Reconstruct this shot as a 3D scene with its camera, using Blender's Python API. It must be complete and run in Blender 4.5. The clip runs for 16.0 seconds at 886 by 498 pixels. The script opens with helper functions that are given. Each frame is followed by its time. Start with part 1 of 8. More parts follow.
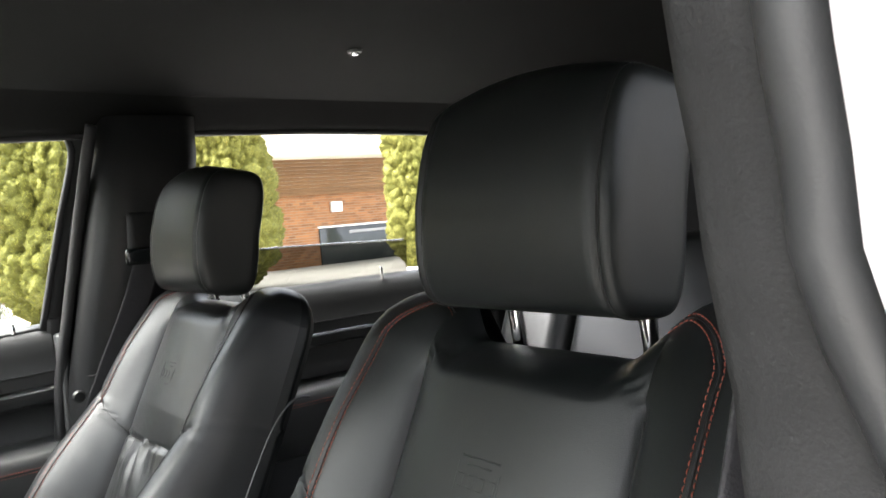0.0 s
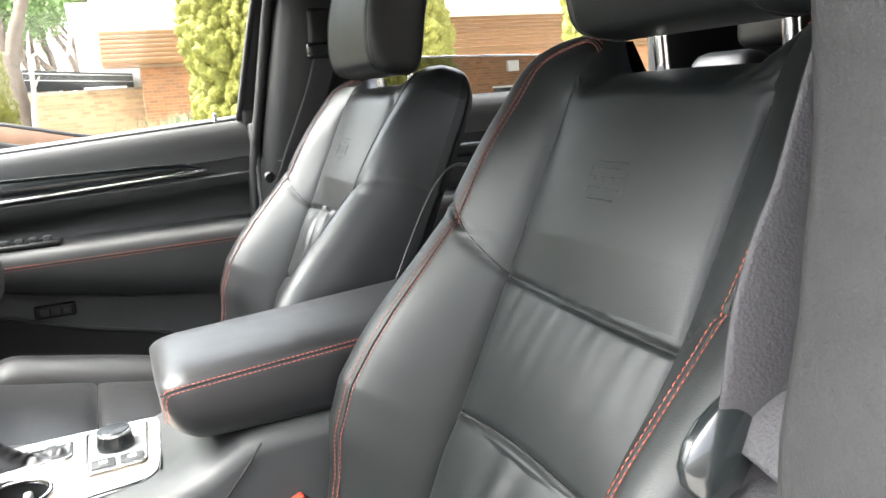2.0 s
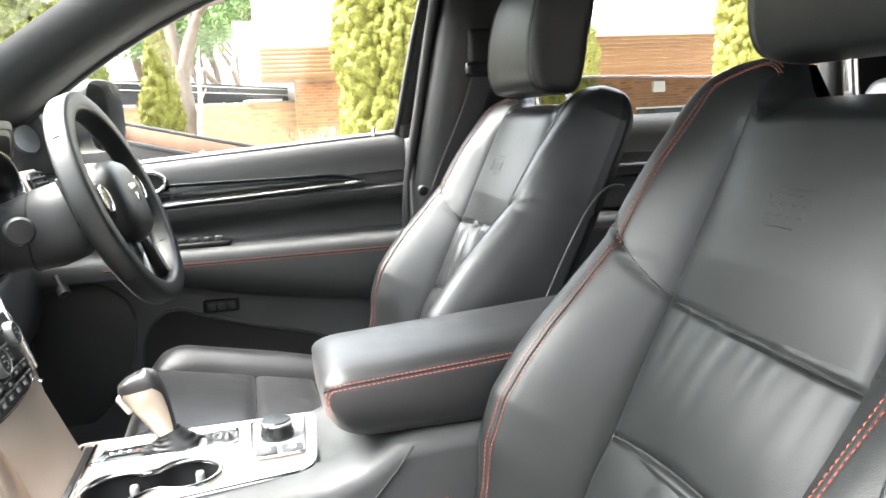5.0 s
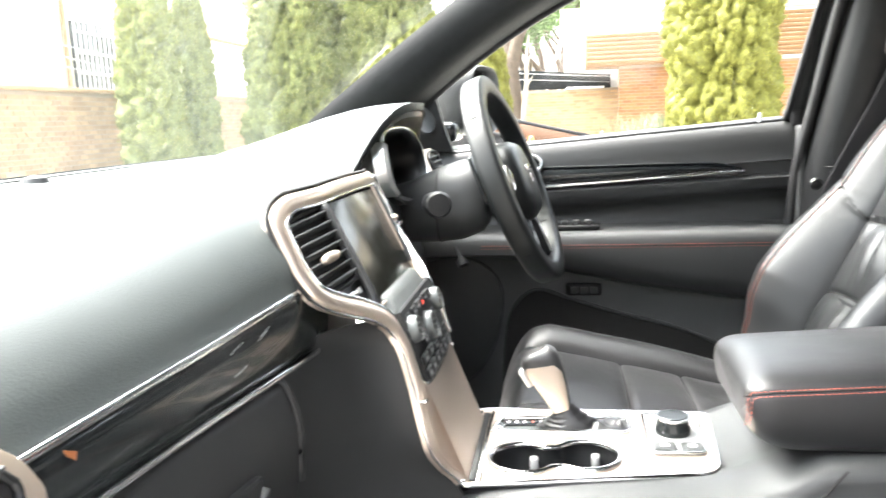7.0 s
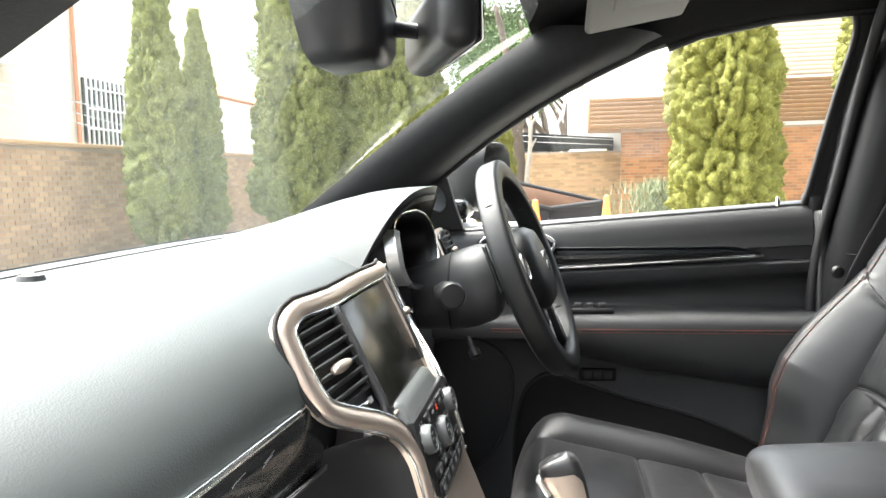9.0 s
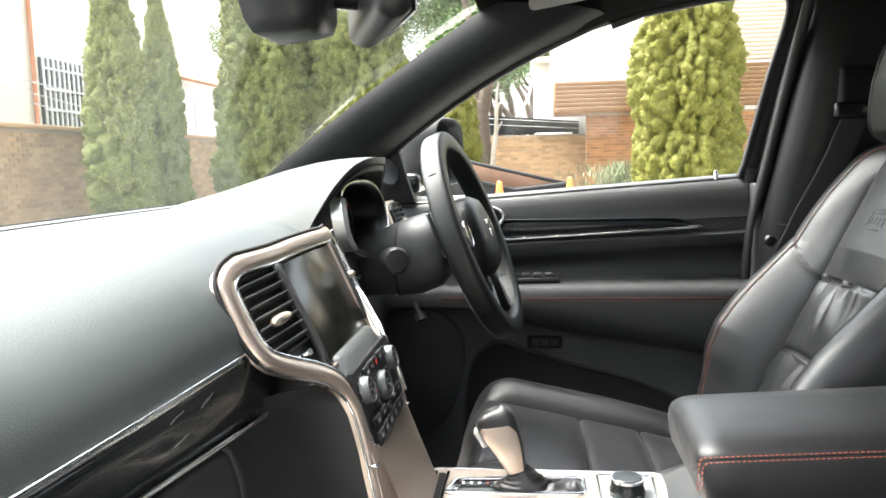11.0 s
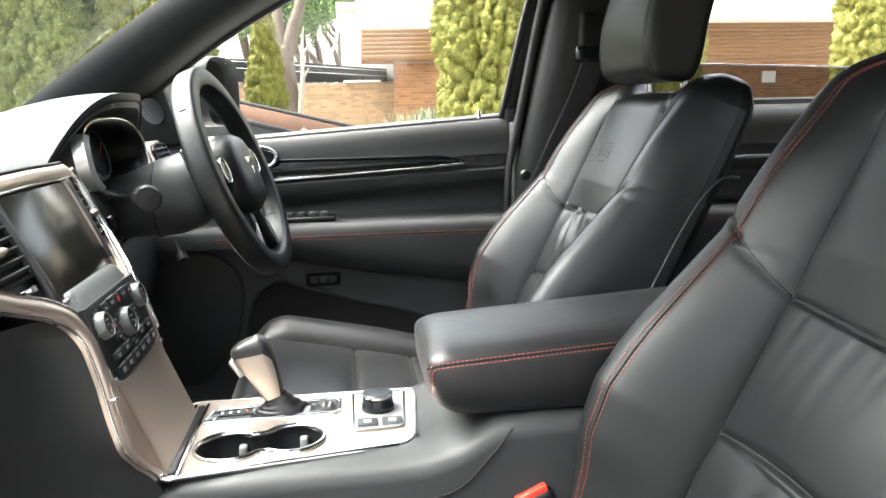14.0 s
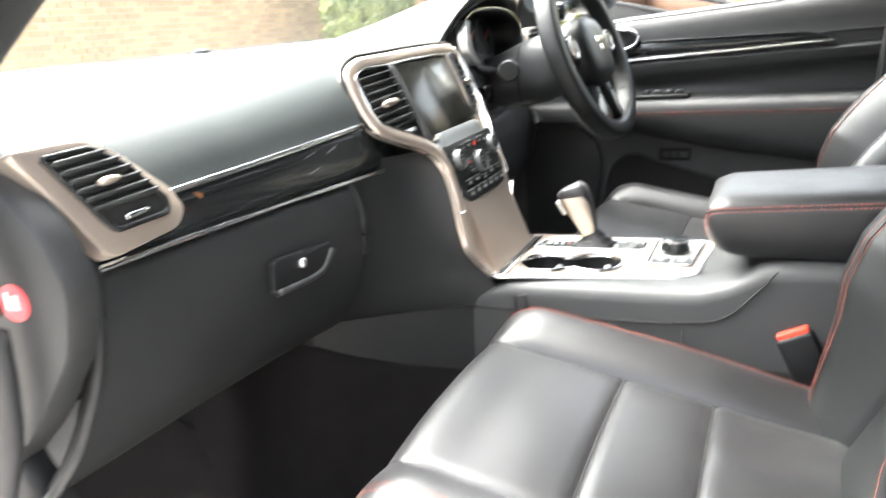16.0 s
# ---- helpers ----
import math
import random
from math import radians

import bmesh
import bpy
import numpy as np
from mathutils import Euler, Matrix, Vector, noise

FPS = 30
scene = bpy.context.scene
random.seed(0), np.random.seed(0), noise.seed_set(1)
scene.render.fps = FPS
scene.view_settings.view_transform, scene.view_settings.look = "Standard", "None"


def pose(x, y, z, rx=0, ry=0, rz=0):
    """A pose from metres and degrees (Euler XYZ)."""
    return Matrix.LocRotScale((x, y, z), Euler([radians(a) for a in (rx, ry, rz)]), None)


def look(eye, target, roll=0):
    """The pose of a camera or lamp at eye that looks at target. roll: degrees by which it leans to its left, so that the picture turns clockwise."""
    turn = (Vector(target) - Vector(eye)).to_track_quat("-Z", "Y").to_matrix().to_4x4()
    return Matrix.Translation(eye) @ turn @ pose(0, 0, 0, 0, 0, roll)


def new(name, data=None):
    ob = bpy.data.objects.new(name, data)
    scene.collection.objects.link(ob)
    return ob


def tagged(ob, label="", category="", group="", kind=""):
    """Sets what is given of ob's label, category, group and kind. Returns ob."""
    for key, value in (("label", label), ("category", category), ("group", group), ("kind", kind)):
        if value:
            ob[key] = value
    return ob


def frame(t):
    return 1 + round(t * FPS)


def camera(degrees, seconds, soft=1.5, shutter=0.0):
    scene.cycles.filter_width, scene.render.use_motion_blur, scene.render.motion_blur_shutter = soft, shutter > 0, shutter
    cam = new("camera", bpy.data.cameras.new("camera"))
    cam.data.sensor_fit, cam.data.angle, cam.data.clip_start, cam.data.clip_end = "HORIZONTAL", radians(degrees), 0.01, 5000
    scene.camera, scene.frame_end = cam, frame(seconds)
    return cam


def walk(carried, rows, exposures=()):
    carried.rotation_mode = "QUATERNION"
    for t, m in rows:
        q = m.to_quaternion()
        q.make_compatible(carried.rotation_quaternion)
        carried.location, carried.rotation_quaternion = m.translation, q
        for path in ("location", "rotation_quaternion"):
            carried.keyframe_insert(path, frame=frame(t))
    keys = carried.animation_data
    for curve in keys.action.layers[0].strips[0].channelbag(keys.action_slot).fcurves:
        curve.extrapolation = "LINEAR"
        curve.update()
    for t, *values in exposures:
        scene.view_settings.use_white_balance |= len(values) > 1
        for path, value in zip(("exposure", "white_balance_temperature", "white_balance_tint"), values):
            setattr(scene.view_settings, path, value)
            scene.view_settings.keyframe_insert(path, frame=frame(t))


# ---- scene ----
cam = camera(60.3, 16.0, soft=1.5, shutter=0.3)
PATH = [
    (0, (-0.351, -0.824, 1.368), (0.868, 0.759, 1.273), -4.8),
    (0.5, (-0.338, -0.825, 1.33), (0.785, 0.819, 1.133), -3.9),
    (1, (-0.356, -0.847, 1.258), (0.573, 0.882, 0.878), -4.2),
    (1.5, (-0.366, -0.881, 1.238), (0.481, 0.879, 0.81), -4.8),
    (2, (-0.372, -0.894, 1.239), (0.42, 0.897, 0.833), -4.2),
    (2.5, (-0.367, -0.903, 1.238), (0.389, 0.909, 0.859), -4.5),
    (3, (-0.378, -0.904, 1.243), (0.339, 0.93, 0.895), -4.1),
    (5.5, (-0.421, -0.89, 1.241), (-0.071, 1.05, 0.906), -2.2),
    (6, (-0.448, -0.881, 1.245), (-0.268, 1.085, 0.922), -1.6),
    (6.3, (-0.47, -0.875, 1.242), (-0.412, 1.098, 0.923), -1.7),
    (6.5, (-0.483, -0.871, 1.244), (-0.516, 1.103, 0.922), -1.5),
    (7, (-0.531, -0.864, 1.241), (-0.841, 1.083, 0.904), -2.3),
    (7.5, (-0.563, -0.854, 1.243), (-1.018, 1.059, 0.882), -1.5),
    (8, (-0.566, -0.834, 1.267), (-0.967, 1.107, 0.999), -0.3),
    (8.5, (-0.562, -0.811, 1.283), (-0.894, 1.153, 1.101), -1.0),
    (10.8, (-0.517, -0.858, 1.265), (-0.779, 1.11, 1.028), -1.3),
    (11, (-0.514, -0.857, 1.261), (-0.744, 1.117, 1.029), -1.3),
    (11.5, (-0.502, -0.857, 1.25), (-0.658, 1.118, 0.972), -1.5),
    (12, (-0.495, -0.861, 1.242), (-0.618, 1.108, 0.91), -1.8),
    (12.5, (-0.48, -0.865, 1.236), (-0.555, 1.093, 0.835), -2.4),
    (13, (-0.455, -0.876, 1.238), (-0.368, 1.084, 0.846), -3.0),
    (13.5, (-0.437, -0.885, 1.239), (-0.242, 1.069, 0.861), -3.4),
    (14, (-0.429, -0.896, 1.24), (-0.184, 1.054, 0.868), -1.2),
    (14.5, (-0.42, -0.899, 1.25), (-0.192, 1.048, 0.853), -0.5),
    (15, (-0.409, -0.931, 1.25), (-0.236, 1.005, 0.778), -1.7),
    (15.5, (-0.328, -0.986, 1.234), (-0.664, 0.928, 0.758), -0.1),
    (16, (-0.262, -1.097, 1.216), (-1.057, 0.645, 0.639), -4.5),
]
WORLD_SKY = 0.15
# exposure of the clip's camera: it brightens over the dark seats and dims over the bright dash
EXPOSURES = [(0.0, 3.52), (0.8, 3.78), (3.0, 4.2), (6.5, 4.4), (8.0, 3.92), (8.7, 3.62), (11.0, 3.36), (13.0, 3.52), (14.5, 3.68), (16.0, 4.15)]
walk(cam, [(t, look(eye, target, roll)) for t, eye, target, roll in PATH], EXPOSURES)

# ---- sky and sun: a bright, softly clouded day ----
sky_world = bpy.data.worlds.new("sky_world")
scene.world = sky_world
sky_world.use_nodes = True
_n = sky_world.node_tree.nodes
_sky = _n.new("ShaderNodeTexSky")
_sky.sky_type = "NISHITA"
_sky.sun_disc = False
SUN_EL, SUN_AZ = radians(62), radians(285)
_sky.sun_elevation, _sky.sun_rotation = SUN_EL, SUN_AZ
_sky.air_density, _sky.dust_density, _sky.ozone_density = 1.0, 7.0, 1.0
# thin cloud takes most of the blue out of the sky
_veil = _n.new("ShaderNodeHueSaturation")
_veil.inputs["Saturation"].default_value = 0.35
sky_world.node_tree.links.new(_sky.outputs[0], _veil.inputs["Color"])
sky_world.node_tree.links.new(_veil.outputs[0], _n["Background"].inputs[0])
_n["Background"].inputs[1].default_value = WORLD_SKY
sun = new("sun", bpy.data.lights.new("sun", "SUN"))
sun.data.energy, sun.data.angle, sun.data.color = 1.5, radians(70), (1.0, 0.985, 0.94)
# from the sky's own direction for this rotation
_dir = Vector((math.sin(SUN_AZ) * math.cos(SUN_EL), math.cos(SUN_AZ) * math.cos(SUN_EL), math.sin(SUN_EL)))
sun.matrix_world = look(_dir * 30, (0, 0, 0))

# ---- materials ----


def mat(name, base, rough=0.5, metal=0.0, grain=0.0, grain_size=300.0, vary=0.0, vary_size=6.0, cells=False, coat=0.0, spec=0.5,
        random_tint=0.0, island=False, sheen=0.0, rough_vary=0.0):
    """A principled surface with colour variation at a large scale and relief at a fine one, sizes in waves per metre."""
    m = bpy.data.materials.new(name)
    m.use_nodes = True
    nt = m.node_tree
    b = nt.nodes["Principled BSDF"]
    b.inputs["Base Color"].default_value = (*base, 1)
    b.inputs["Roughness"].default_value = rough
    b.inputs["Metallic"].default_value = metal
    b.inputs["Coat Weight"].default_value = coat
    b.inputs["Specular IOR Level"].default_value = spec
    b.inputs["Sheen Weight"].default_value = sheen
    co = nt.nodes.new("ShaderNodeTexCoord").outputs["Object"]
    last = None
    if vary:
        t = nt.nodes.new("ShaderNodeTexNoise")
        t.inputs["Scale"].default_value, t.inputs["Detail"].default_value = vary_size, 5
        nt.links.new(co, t.inputs["Vector"])
        mix = nt.nodes.new("ShaderNodeMix")
        mix.data_type = "RGBA"
        mix.inputs[6].default_value = (*[c * (1 - vary) for c in base], 1)
        mix.inputs[7].default_value = (*[min(1, c * (1 + vary)) for c in base], 1)
        nt.links.new(t.outputs["Fac"], mix.inputs[0])
        last = mix.outputs[2]
        if rough_vary:
            mr = nt.nodes.new("ShaderNodeMapRange")
            mr.inputs["From Min"].default_value, mr.inputs["From Max"].default_value = 0.3, 0.7
            mr.inputs["To Min"].default_value, mr.inputs["To Max"].default_value = rough - rough_vary, rough + rough_vary
            nt.links.new(t.outputs["Fac"], mr.inputs["Value"])
            nt.links.new(mr.outputs[0], b.inputs["Roughness"])
    if random_tint:
        hsv = nt.nodes.new("ShaderNodeHueSaturation")
        src = nt.nodes.new("ShaderNodeNewGeometry").outputs["Random Per Island"] if island else nt.nodes.new("ShaderNodeObjectInfo").outputs["Random"]
        mr = nt.nodes.new("ShaderNodeMapRange")
        mr.inputs["To Min"].default_value, mr.inputs["To Max"].default_value = 1 - random_tint, 1 + random_tint
        nt.links.new(src, mr.inputs["Value"])
        nt.links.new(mr.outputs[0], hsv.inputs["Value"])
        if last:
            nt.links.new(last, hsv.inputs["Color"])
        else:
            hsv.inputs["Color"].default_value = (*base, 1)
        last = hsv.outputs[0]
    if last:
        nt.links.new(last, b.inputs["Base Color"])
    if grain:
        t = nt.nodes.new("ShaderNodeTexVoronoi" if cells else "ShaderNodeTexNoise")
        t.inputs["Scale"].default_value = grain_size
        if not cells:
            t.inputs["Detail"].default_value = 4
        nt.links.new(co, t.inputs["Vector"])
        bump = nt.nodes.new("ShaderNodeBump")
        bump.inputs["Strength"].default_value, bump.inputs["Distance"].default_value = grain, 0.001 if grain_size > 100 else 0.3 / grain_size
        nt.links.new(t.outputs[0], bump.inputs["Height"])
        nt.links.new(bump.outputs[0], b.inputs["Normal"])
    return m


def glass_mat(name, tint, gloss_rough=0.0, haze=0.0):
    m = bpy.data.materials.new(name)
    m.use_nodes = True
    nt = m.node_tree
    nt.nodes.remove(nt.nodes["Principled BSDF"])
    tr, gl, mx, fr = (nt.nodes.new("ShaderNode" + k) for k in ("BsdfTransparent", "BsdfGlossy", "MixShader", "Fresnel"))
    tr.inputs["Color"].default_value = (*tint, 1)
    gl.inputs["Roughness"].default_value = gloss_rough
    fr.inputs["IOR"].default_value = 1.52
    nt.links.new(fr.outputs[0], mx.inputs[0])
    nt.links.new(tr.outputs[0], mx.inputs[1])
    nt.links.new(gl.outputs[0], mx.inputs[2])
    last = mx
    # a pale diffuse share paints the veil of the dash's reflection into the glass
    if haze:
        df, dm = nt.nodes.new("ShaderNodeBsdfDiffuse"), nt.nodes.new("ShaderNodeMixShader")
        df.inputs["Color"].default_value = (0.8, 0.82, 0.8, 1)
        haze_noise = nt.nodes.new("ShaderNodeTexNoise")
        haze_noise.inputs["Scale"].default_value = 5
        mr = nt.nodes.new("ShaderNodeMapRange")
        mr.inputs["To Min"].default_value, mr.inputs["To Max"].default_value = haze * 0.6, haze * 1.4
        nt.links.new(haze_noise.outputs["Fac"], mr.inputs["Value"])
        nt.links.new(mr.outputs[0], dm.inputs[0])
        nt.links.new(mx.outputs[0], dm.inputs[1])
        nt.links.new(df.outputs[0], dm.inputs[2])
        last = dm
    nt.links.new(last.outputs[0], nt.nodes["Material Output"].inputs["Surface"])
    return m


LEATHER = mat("black_leather", (0.0062, 0.0076, 0.0076), 0.42, grain=0.14, grain_size=1100, cells=True, vary=0.25, vary_size=9, rough_vary=0.04, spec=0.38)
LEATHER_SOFT = mat("soft_black_leather", (0.0080, 0.0090, 0.0095), 0.37, grain=0.16, grain_size=1000, cells=True, vary=0.3, vary_size=14, rough_vary=0.05, spec=0.6)
# dusty worn leather; light that up-facing parts lack is also in its paler base
LEATHER_WORN_LIT = mat("dusty_worn_leather", (0.0125, 0.0127, 0.0135), 0.40, grain=0.16, grain_size=1000, cells=True, vary=0.35, vary_size=11, rough_vary=0.06, spec=0.6, sheen=0.04)
SEAM = mat("black_thread_seam", (0.008, 0.008, 0.008), 0.8)
STITCH = mat("red_thread", (0.34, 0.075, 0.045), 0.7, vary=0.3, vary_size=400)
PALESTITCH = mat("grey_thread", (0.10, 0.10, 0.10), 0.7)
DARKSTITCH = mat("black_thread", (0.02, 0.02, 0.022), 0.7)
DASH = mat("soft_grained_dash_skin", (0.047, 0.054, 0.053), 0.50, grain=0.22, grain_size=600, cells=True, vary=0.15, vary_size=7, rough_vary=0.04, spec=0.20)
PLASTIC = mat("grey_black_plastic", (0.034, 0.0358, 0.0362), 0.46, grain=0.4, grain_size=700, vary=0.15, vary_size=12, spec=0.4)
PLASTIC_DARK = mat("dark_smooth_plastic", (0.009, 0.0095, 0.010), 0.42, vary=0.2, vary_size=30, spec=0.3)
GLOSS = mat("gloss_black_trim", (0.010, 0.012, 0.0125), 0.2, vary=0.3, vary_size=40, rough_vary=0.08, coat=0.3)
CHROME = mat("chrome", (0.8, 0.8, 0.8), 0.12, 1.0, vary=0.1, vary_size=60)
SILVER = mat("bright_satin_silver", (0.78, 0.78, 0.76), 0.3, 0.9, vary=0.06, vary_size=30)
SATIN = mat("champagne_satin_metal", (0.56, 0.475, 0.40), 0.36, 0.85, grain=0.08, grain_size=900, vary=0.08, vary_size=15, rough_vary=0.06)
CARPET = mat("black_carpet", (0.0125, 0.0112, 0.0112), 0.95, grain=1.0, grain_size=900, vary=0.35, vary_size=25, sheen=0.05, spec=0.1)
BINDING = mat("mat_binding_tape", (0.008, 0.0078, 0.0078), 0.85, grain=0.5, grain_size=600, vary=0.2, spec=0.2)
LEDGE = mat("grey_satin_plastic", (0.085, 0.092, 0.090), 0.34, grain=0.1, grain_size=900, vary=0.12, vary_size=20, spec=0.5)
LOWDASH = mat("smooth_dark_lower_plastic", (0.0175, 0.0182, 0.0184), 0.48, grain=0.25, grain_size=800, vary=0.2, vary_size=14, spec=0.35)
HEADLINER = mat("black_headliner_cloth", (0.006, 0.006, 0.006), 0.95, grain=0.6, grain_size=1200, vary=0.2, vary_size=20, spec=0.1)
PILLAR = mat("grained_pillar_trim", (0.016, 0.0168, 0.0168), 0.7, grain=0.2, grain_size=900, vary=0.2, vary_size=60, spec=0.22)
NEARTRIM = mat("coarse_grained_pillar_trim", (0.021, 0.0215, 0.022), 0.75, grain=0.7, grain_size=500, vary=0.25, vary_size=60, spec=0.2)
SEALM = mat("grey_flocked_seal", (0.022, 0.023, 0.024), 0.5, grain=0.2, grain_size=600, vary=0.2, vary_size=15)
RUBBER = mat("black_rubber", (0.014, 0.014, 0.015), 0.6, grain=0.2, grain_size=300, vary=0.2)
BELT = mat("woven_grey_belt", (0.020, 0.0195, 0.022), 0.7, grain=0.45, grain_size=520, cells=True, vary=0.3, vary_size=300)
PAINT = mat("white_car_paint", (0.78, 0.79, 0.8), 0.25, coat=0.6, vary=0.02)
SCREEN = mat("dark_screen_glass", (0.018, 0.018, 0.014), 0.2, vary=0.3, vary_size=6)
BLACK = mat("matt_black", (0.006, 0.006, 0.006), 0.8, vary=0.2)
RED = mat("red_plastic", (0.75, 0.06, 0.03), 0.4, vary=0.1, vary_size=80)
SILL = mat("smooth_sill_trim", (0.030, 0.031, 0.031), 0.30, grain=0.1, grain_size=700, vary=0.15, vary_size=12, spec=0.6)
STICKER = mat("red_sticker", (0.7, 0.05, 0.06), 0.45, vary=0.1, vary_size=40)
WHITE = mat("white_print", (0.8, 0.8, 0.8), 0.5, vary=0.05)
GREYPRINT = mat("grey_print", (0.24, 0.245, 0.245), 0.5, vary=0.1)
VISOR = mat("beige_grey_visor", (0.07, 0.066, 0.058), 0.8, grain=0.4, grain_size=800, vary=0.1)
# the windscreen alone carries the painted reflection veil
GLASS_W = glass_mat("windscreen_glass", (0.93, 0.97, 0.95), haze=0.145)
GLASS_S = glass_mat("side_glass", (0.9, 0.93, 0.9))
GLASS_D = glass_mat("tinted_rear_glass", (0.21, 0.215, 0.20))
MIRROR = mat("silvered_mirror_glass", (0.38, 0.38, 0.38), 0.03, 1.0)

# ---- building blocks ----
YC = 0.02  # the car's middle plane


def mesh_of(verts, faces, smooth=True, name="m"):
    me = bpy.data.meshes.new(name)
    me.from_pydata([tuple(v) for v in verts], [], faces)
    me.validate()
    if smooth:
        me.polygons.foreach_set("use_smooth", [True] * len(me.polygons))
    me.update()
    return me


def fix_normals(me):
    bm = bmesh.new()
    bm.from_mesh(me)
    bmesh.ops.recalc_face_normals(bm, faces=bm.faces)
    bm.to_mesh(me)
    bm.free()
    return me


def part(name, me, material, parent=None, label="", m=None):
    if isinstance(me, bmesh.types.BMesh):
        bm, me = me, bpy.data.meshes.new(name)
        bm.to_mesh(me)
        bm.free()
    me.name = name
    ob = new(name, me)
    if material and not me.materials:
        me.materials.append(material)
    if m is not None:
        ob.matrix_basis = m
    if parent:
        ob.parent = parent
    if label:
        ob["label"] = label
    return ob


def thing(name, label, category, at=(0, 0, 0), group="", kind=""):
    ob = new(name)
    ob.empty_display_size = 0.1
    ob.location = at
    return tagged(ob, label, category, group, kind)


def loft(rings, cap0=True, cap1=True, closed=True, smooth=True):
    n = len(rings[0])
    verts = [p for r in rings for p in r]
    faces = []
    for j in range(len(rings) - 1):
        for i in range(n if closed else n - 1):
            k = (i + 1) % n
            faces.append((j * n + i, j * n + k, (j + 1) * n + k, (j + 1) * n + i))
    if cap0:
        faces.append(tuple(range(n))[::-1])
    if cap1:
        faces.append(tuple(range((len(rings) - 1) * n, len(rings) * n)))
    return fix_normals(mesh_of(verts, faces, smooth))


def sheet(fn, us, vs, thick=None):
    """A smooth sheet fn(u, v); with thick, an offset vector that gives it a back and edges."""
    n = len(us)
    front = [Vector(fn(u, v)) for v in vs for u in us]
    faces = [(j * n + i, j * n + i + 1, (j + 1) * n + i + 1, (j + 1) * n + i) for j in range(len(vs) - 1) for i in range(n - 1)]
    if thick is None:
        return mesh_of(front, faces)
    k, t = len(front), Vector(thick)
    verts = front + [p + t for p in front]
    faces += [tuple(i + k for i in f[::-1]) for f in faces]
    rim = [i for i in range(n)] + [(j + 1) * n - 1 for j in range(1, len(vs))] + [(len(vs) - 1) * n + i for i in range(n - 2, -1, -1)] + [j * n for j in range(len(vs) - 2, 0, -1)]
    for a, b in zip(rim, rim[1:] + rim[:1]):
        faces.append((b, a, a + k, b + k))
    me = fix_normals(mesh_of(verts, faces))
    return sharp(me, 40)


def sharp(me, degrees=35):
    """Marks edges over an angle as sharp, so that smooth shading keeps crisp borders."""
    bm = bmesh.new()
    bm.from_mesh(me)
    for f in bm.faces:
        f.smooth = True
    for e in bm.edges:
        if len(e.link_faces) == 2 and e.calc_face_angle(0) > radians(degrees):
            e.smooth = False
    bm.to_mesh(me)
    bm.free()
    return me


def rbox(sx, sy, sz, r=0.005, seg=3, at=(0, 0, 0), m=None):
    bm = bmesh.new()
    bmesh.ops.create_cube(bm, size=1)
    bmesh.ops.scale(bm, vec=(sx, sy, sz), verts=bm.verts)
    if r:
        bmesh.ops.bevel(bm, geom=list(bm.edges), offset=min(r, 0.49 * min(sx, sy, sz)), segments=seg, profile=0.5, affect="EDGES")
    if m is not None:
        bmesh.ops.transform(bm, matrix=m, verts=bm.verts)
    bmesh.ops.translate(bm, vec=at, verts=bm.verts)
    me = bpy.data.meshes.new("b")
    bm.to_mesh(me)
    bm.free()
    return sharp(me, 50)


def cyl(p0, p1, r0, r1=None, n=24, bev=0.0):
    """A turned rod from p0 to p1, with softened rims."""
    r1 = r0 if r1 is None else r1
    p0, p1 = Vector(p0), Vector(p1)
    d = p1 - p0
    L = d.length
    a, b = frame_of(d)
    prof = [(0, r0 - bev), (bev, r0), (L - bev, r1), (L, r1 - bev)] if bev else [(0, r0), (L, r1)]
    rings = [[p0 + d.normalized() * h + (a * math.cos(2 * math.pi * i / n) + b * math.sin(2 * math.pi * i / n)) * r for i in range(n)] for h, r in prof]
    return sharp(loft(rings), 50)


def frame_of(d):
    d = Vector(d).normalized()
    a = d.cross(Vector((0, 0, 1)))
    if a.length < 1e-3:
        a = Vector((1, 0, 0))
    a.normalize()
    return a, d.cross(a).normalized()


def turned(prof, p0, axis, n=32):
    """A body of revolution: prof is (height, radius) along axis from p0."""
    p0, d = Vector(p0), Vector(axis).normalized()
    a, b = frame_of(d)
    rings = [[p0 + d * h + (a * math.cos(2 * math.pi * i / n) + b * math.sin(2 * math.pi * i / n)) * max(r, 1e-4) for i in range(n)] for h, r in prof]
    return sharp(loft(rings), 40)


def tube(path, r, n=8, flat=None, up=(0, 0, 1), closed=False):
    """A bar along a path; flat=(width, height) gives it a rounded flat section, width along the side, height along up."""
    pts = [Vector(p) for p in path]
    rings = []
    for i, p in enumerate(pts):
        if closed:
            d = pts[(i + 1) % len(pts)] - pts[i - 1]
        else:
            d = pts[min(i + 1, len(pts) - 1)] - pts[max(i - 1, 0)]
        d.normalize()
        side = d.cross(Vector(up))
        if side.length < 1e-4:
            side = Vector((1, 0, 0))
        side.normalize()
        u2 = side.cross(d).normalized()
        w, h = flat or (2 * r, 2 * r)
        ring = []
        for k in range(n):
            a = 2 * math.pi * (k + 0.5) / n
            c, s = math.cos(a), math.sin(a)
            if flat:
                e = 0.45
                c, s = math.copysign(abs(c) ** e, c), math.copysign(abs(s) ** e, s)
            ring.append(p + side * (c * w / 2) + u2 * (s * h / 2))
        rings.append(ring)
    if closed:
        rings.append(rings[0])
        return loft(rings, False, False)
    return loft(rings)


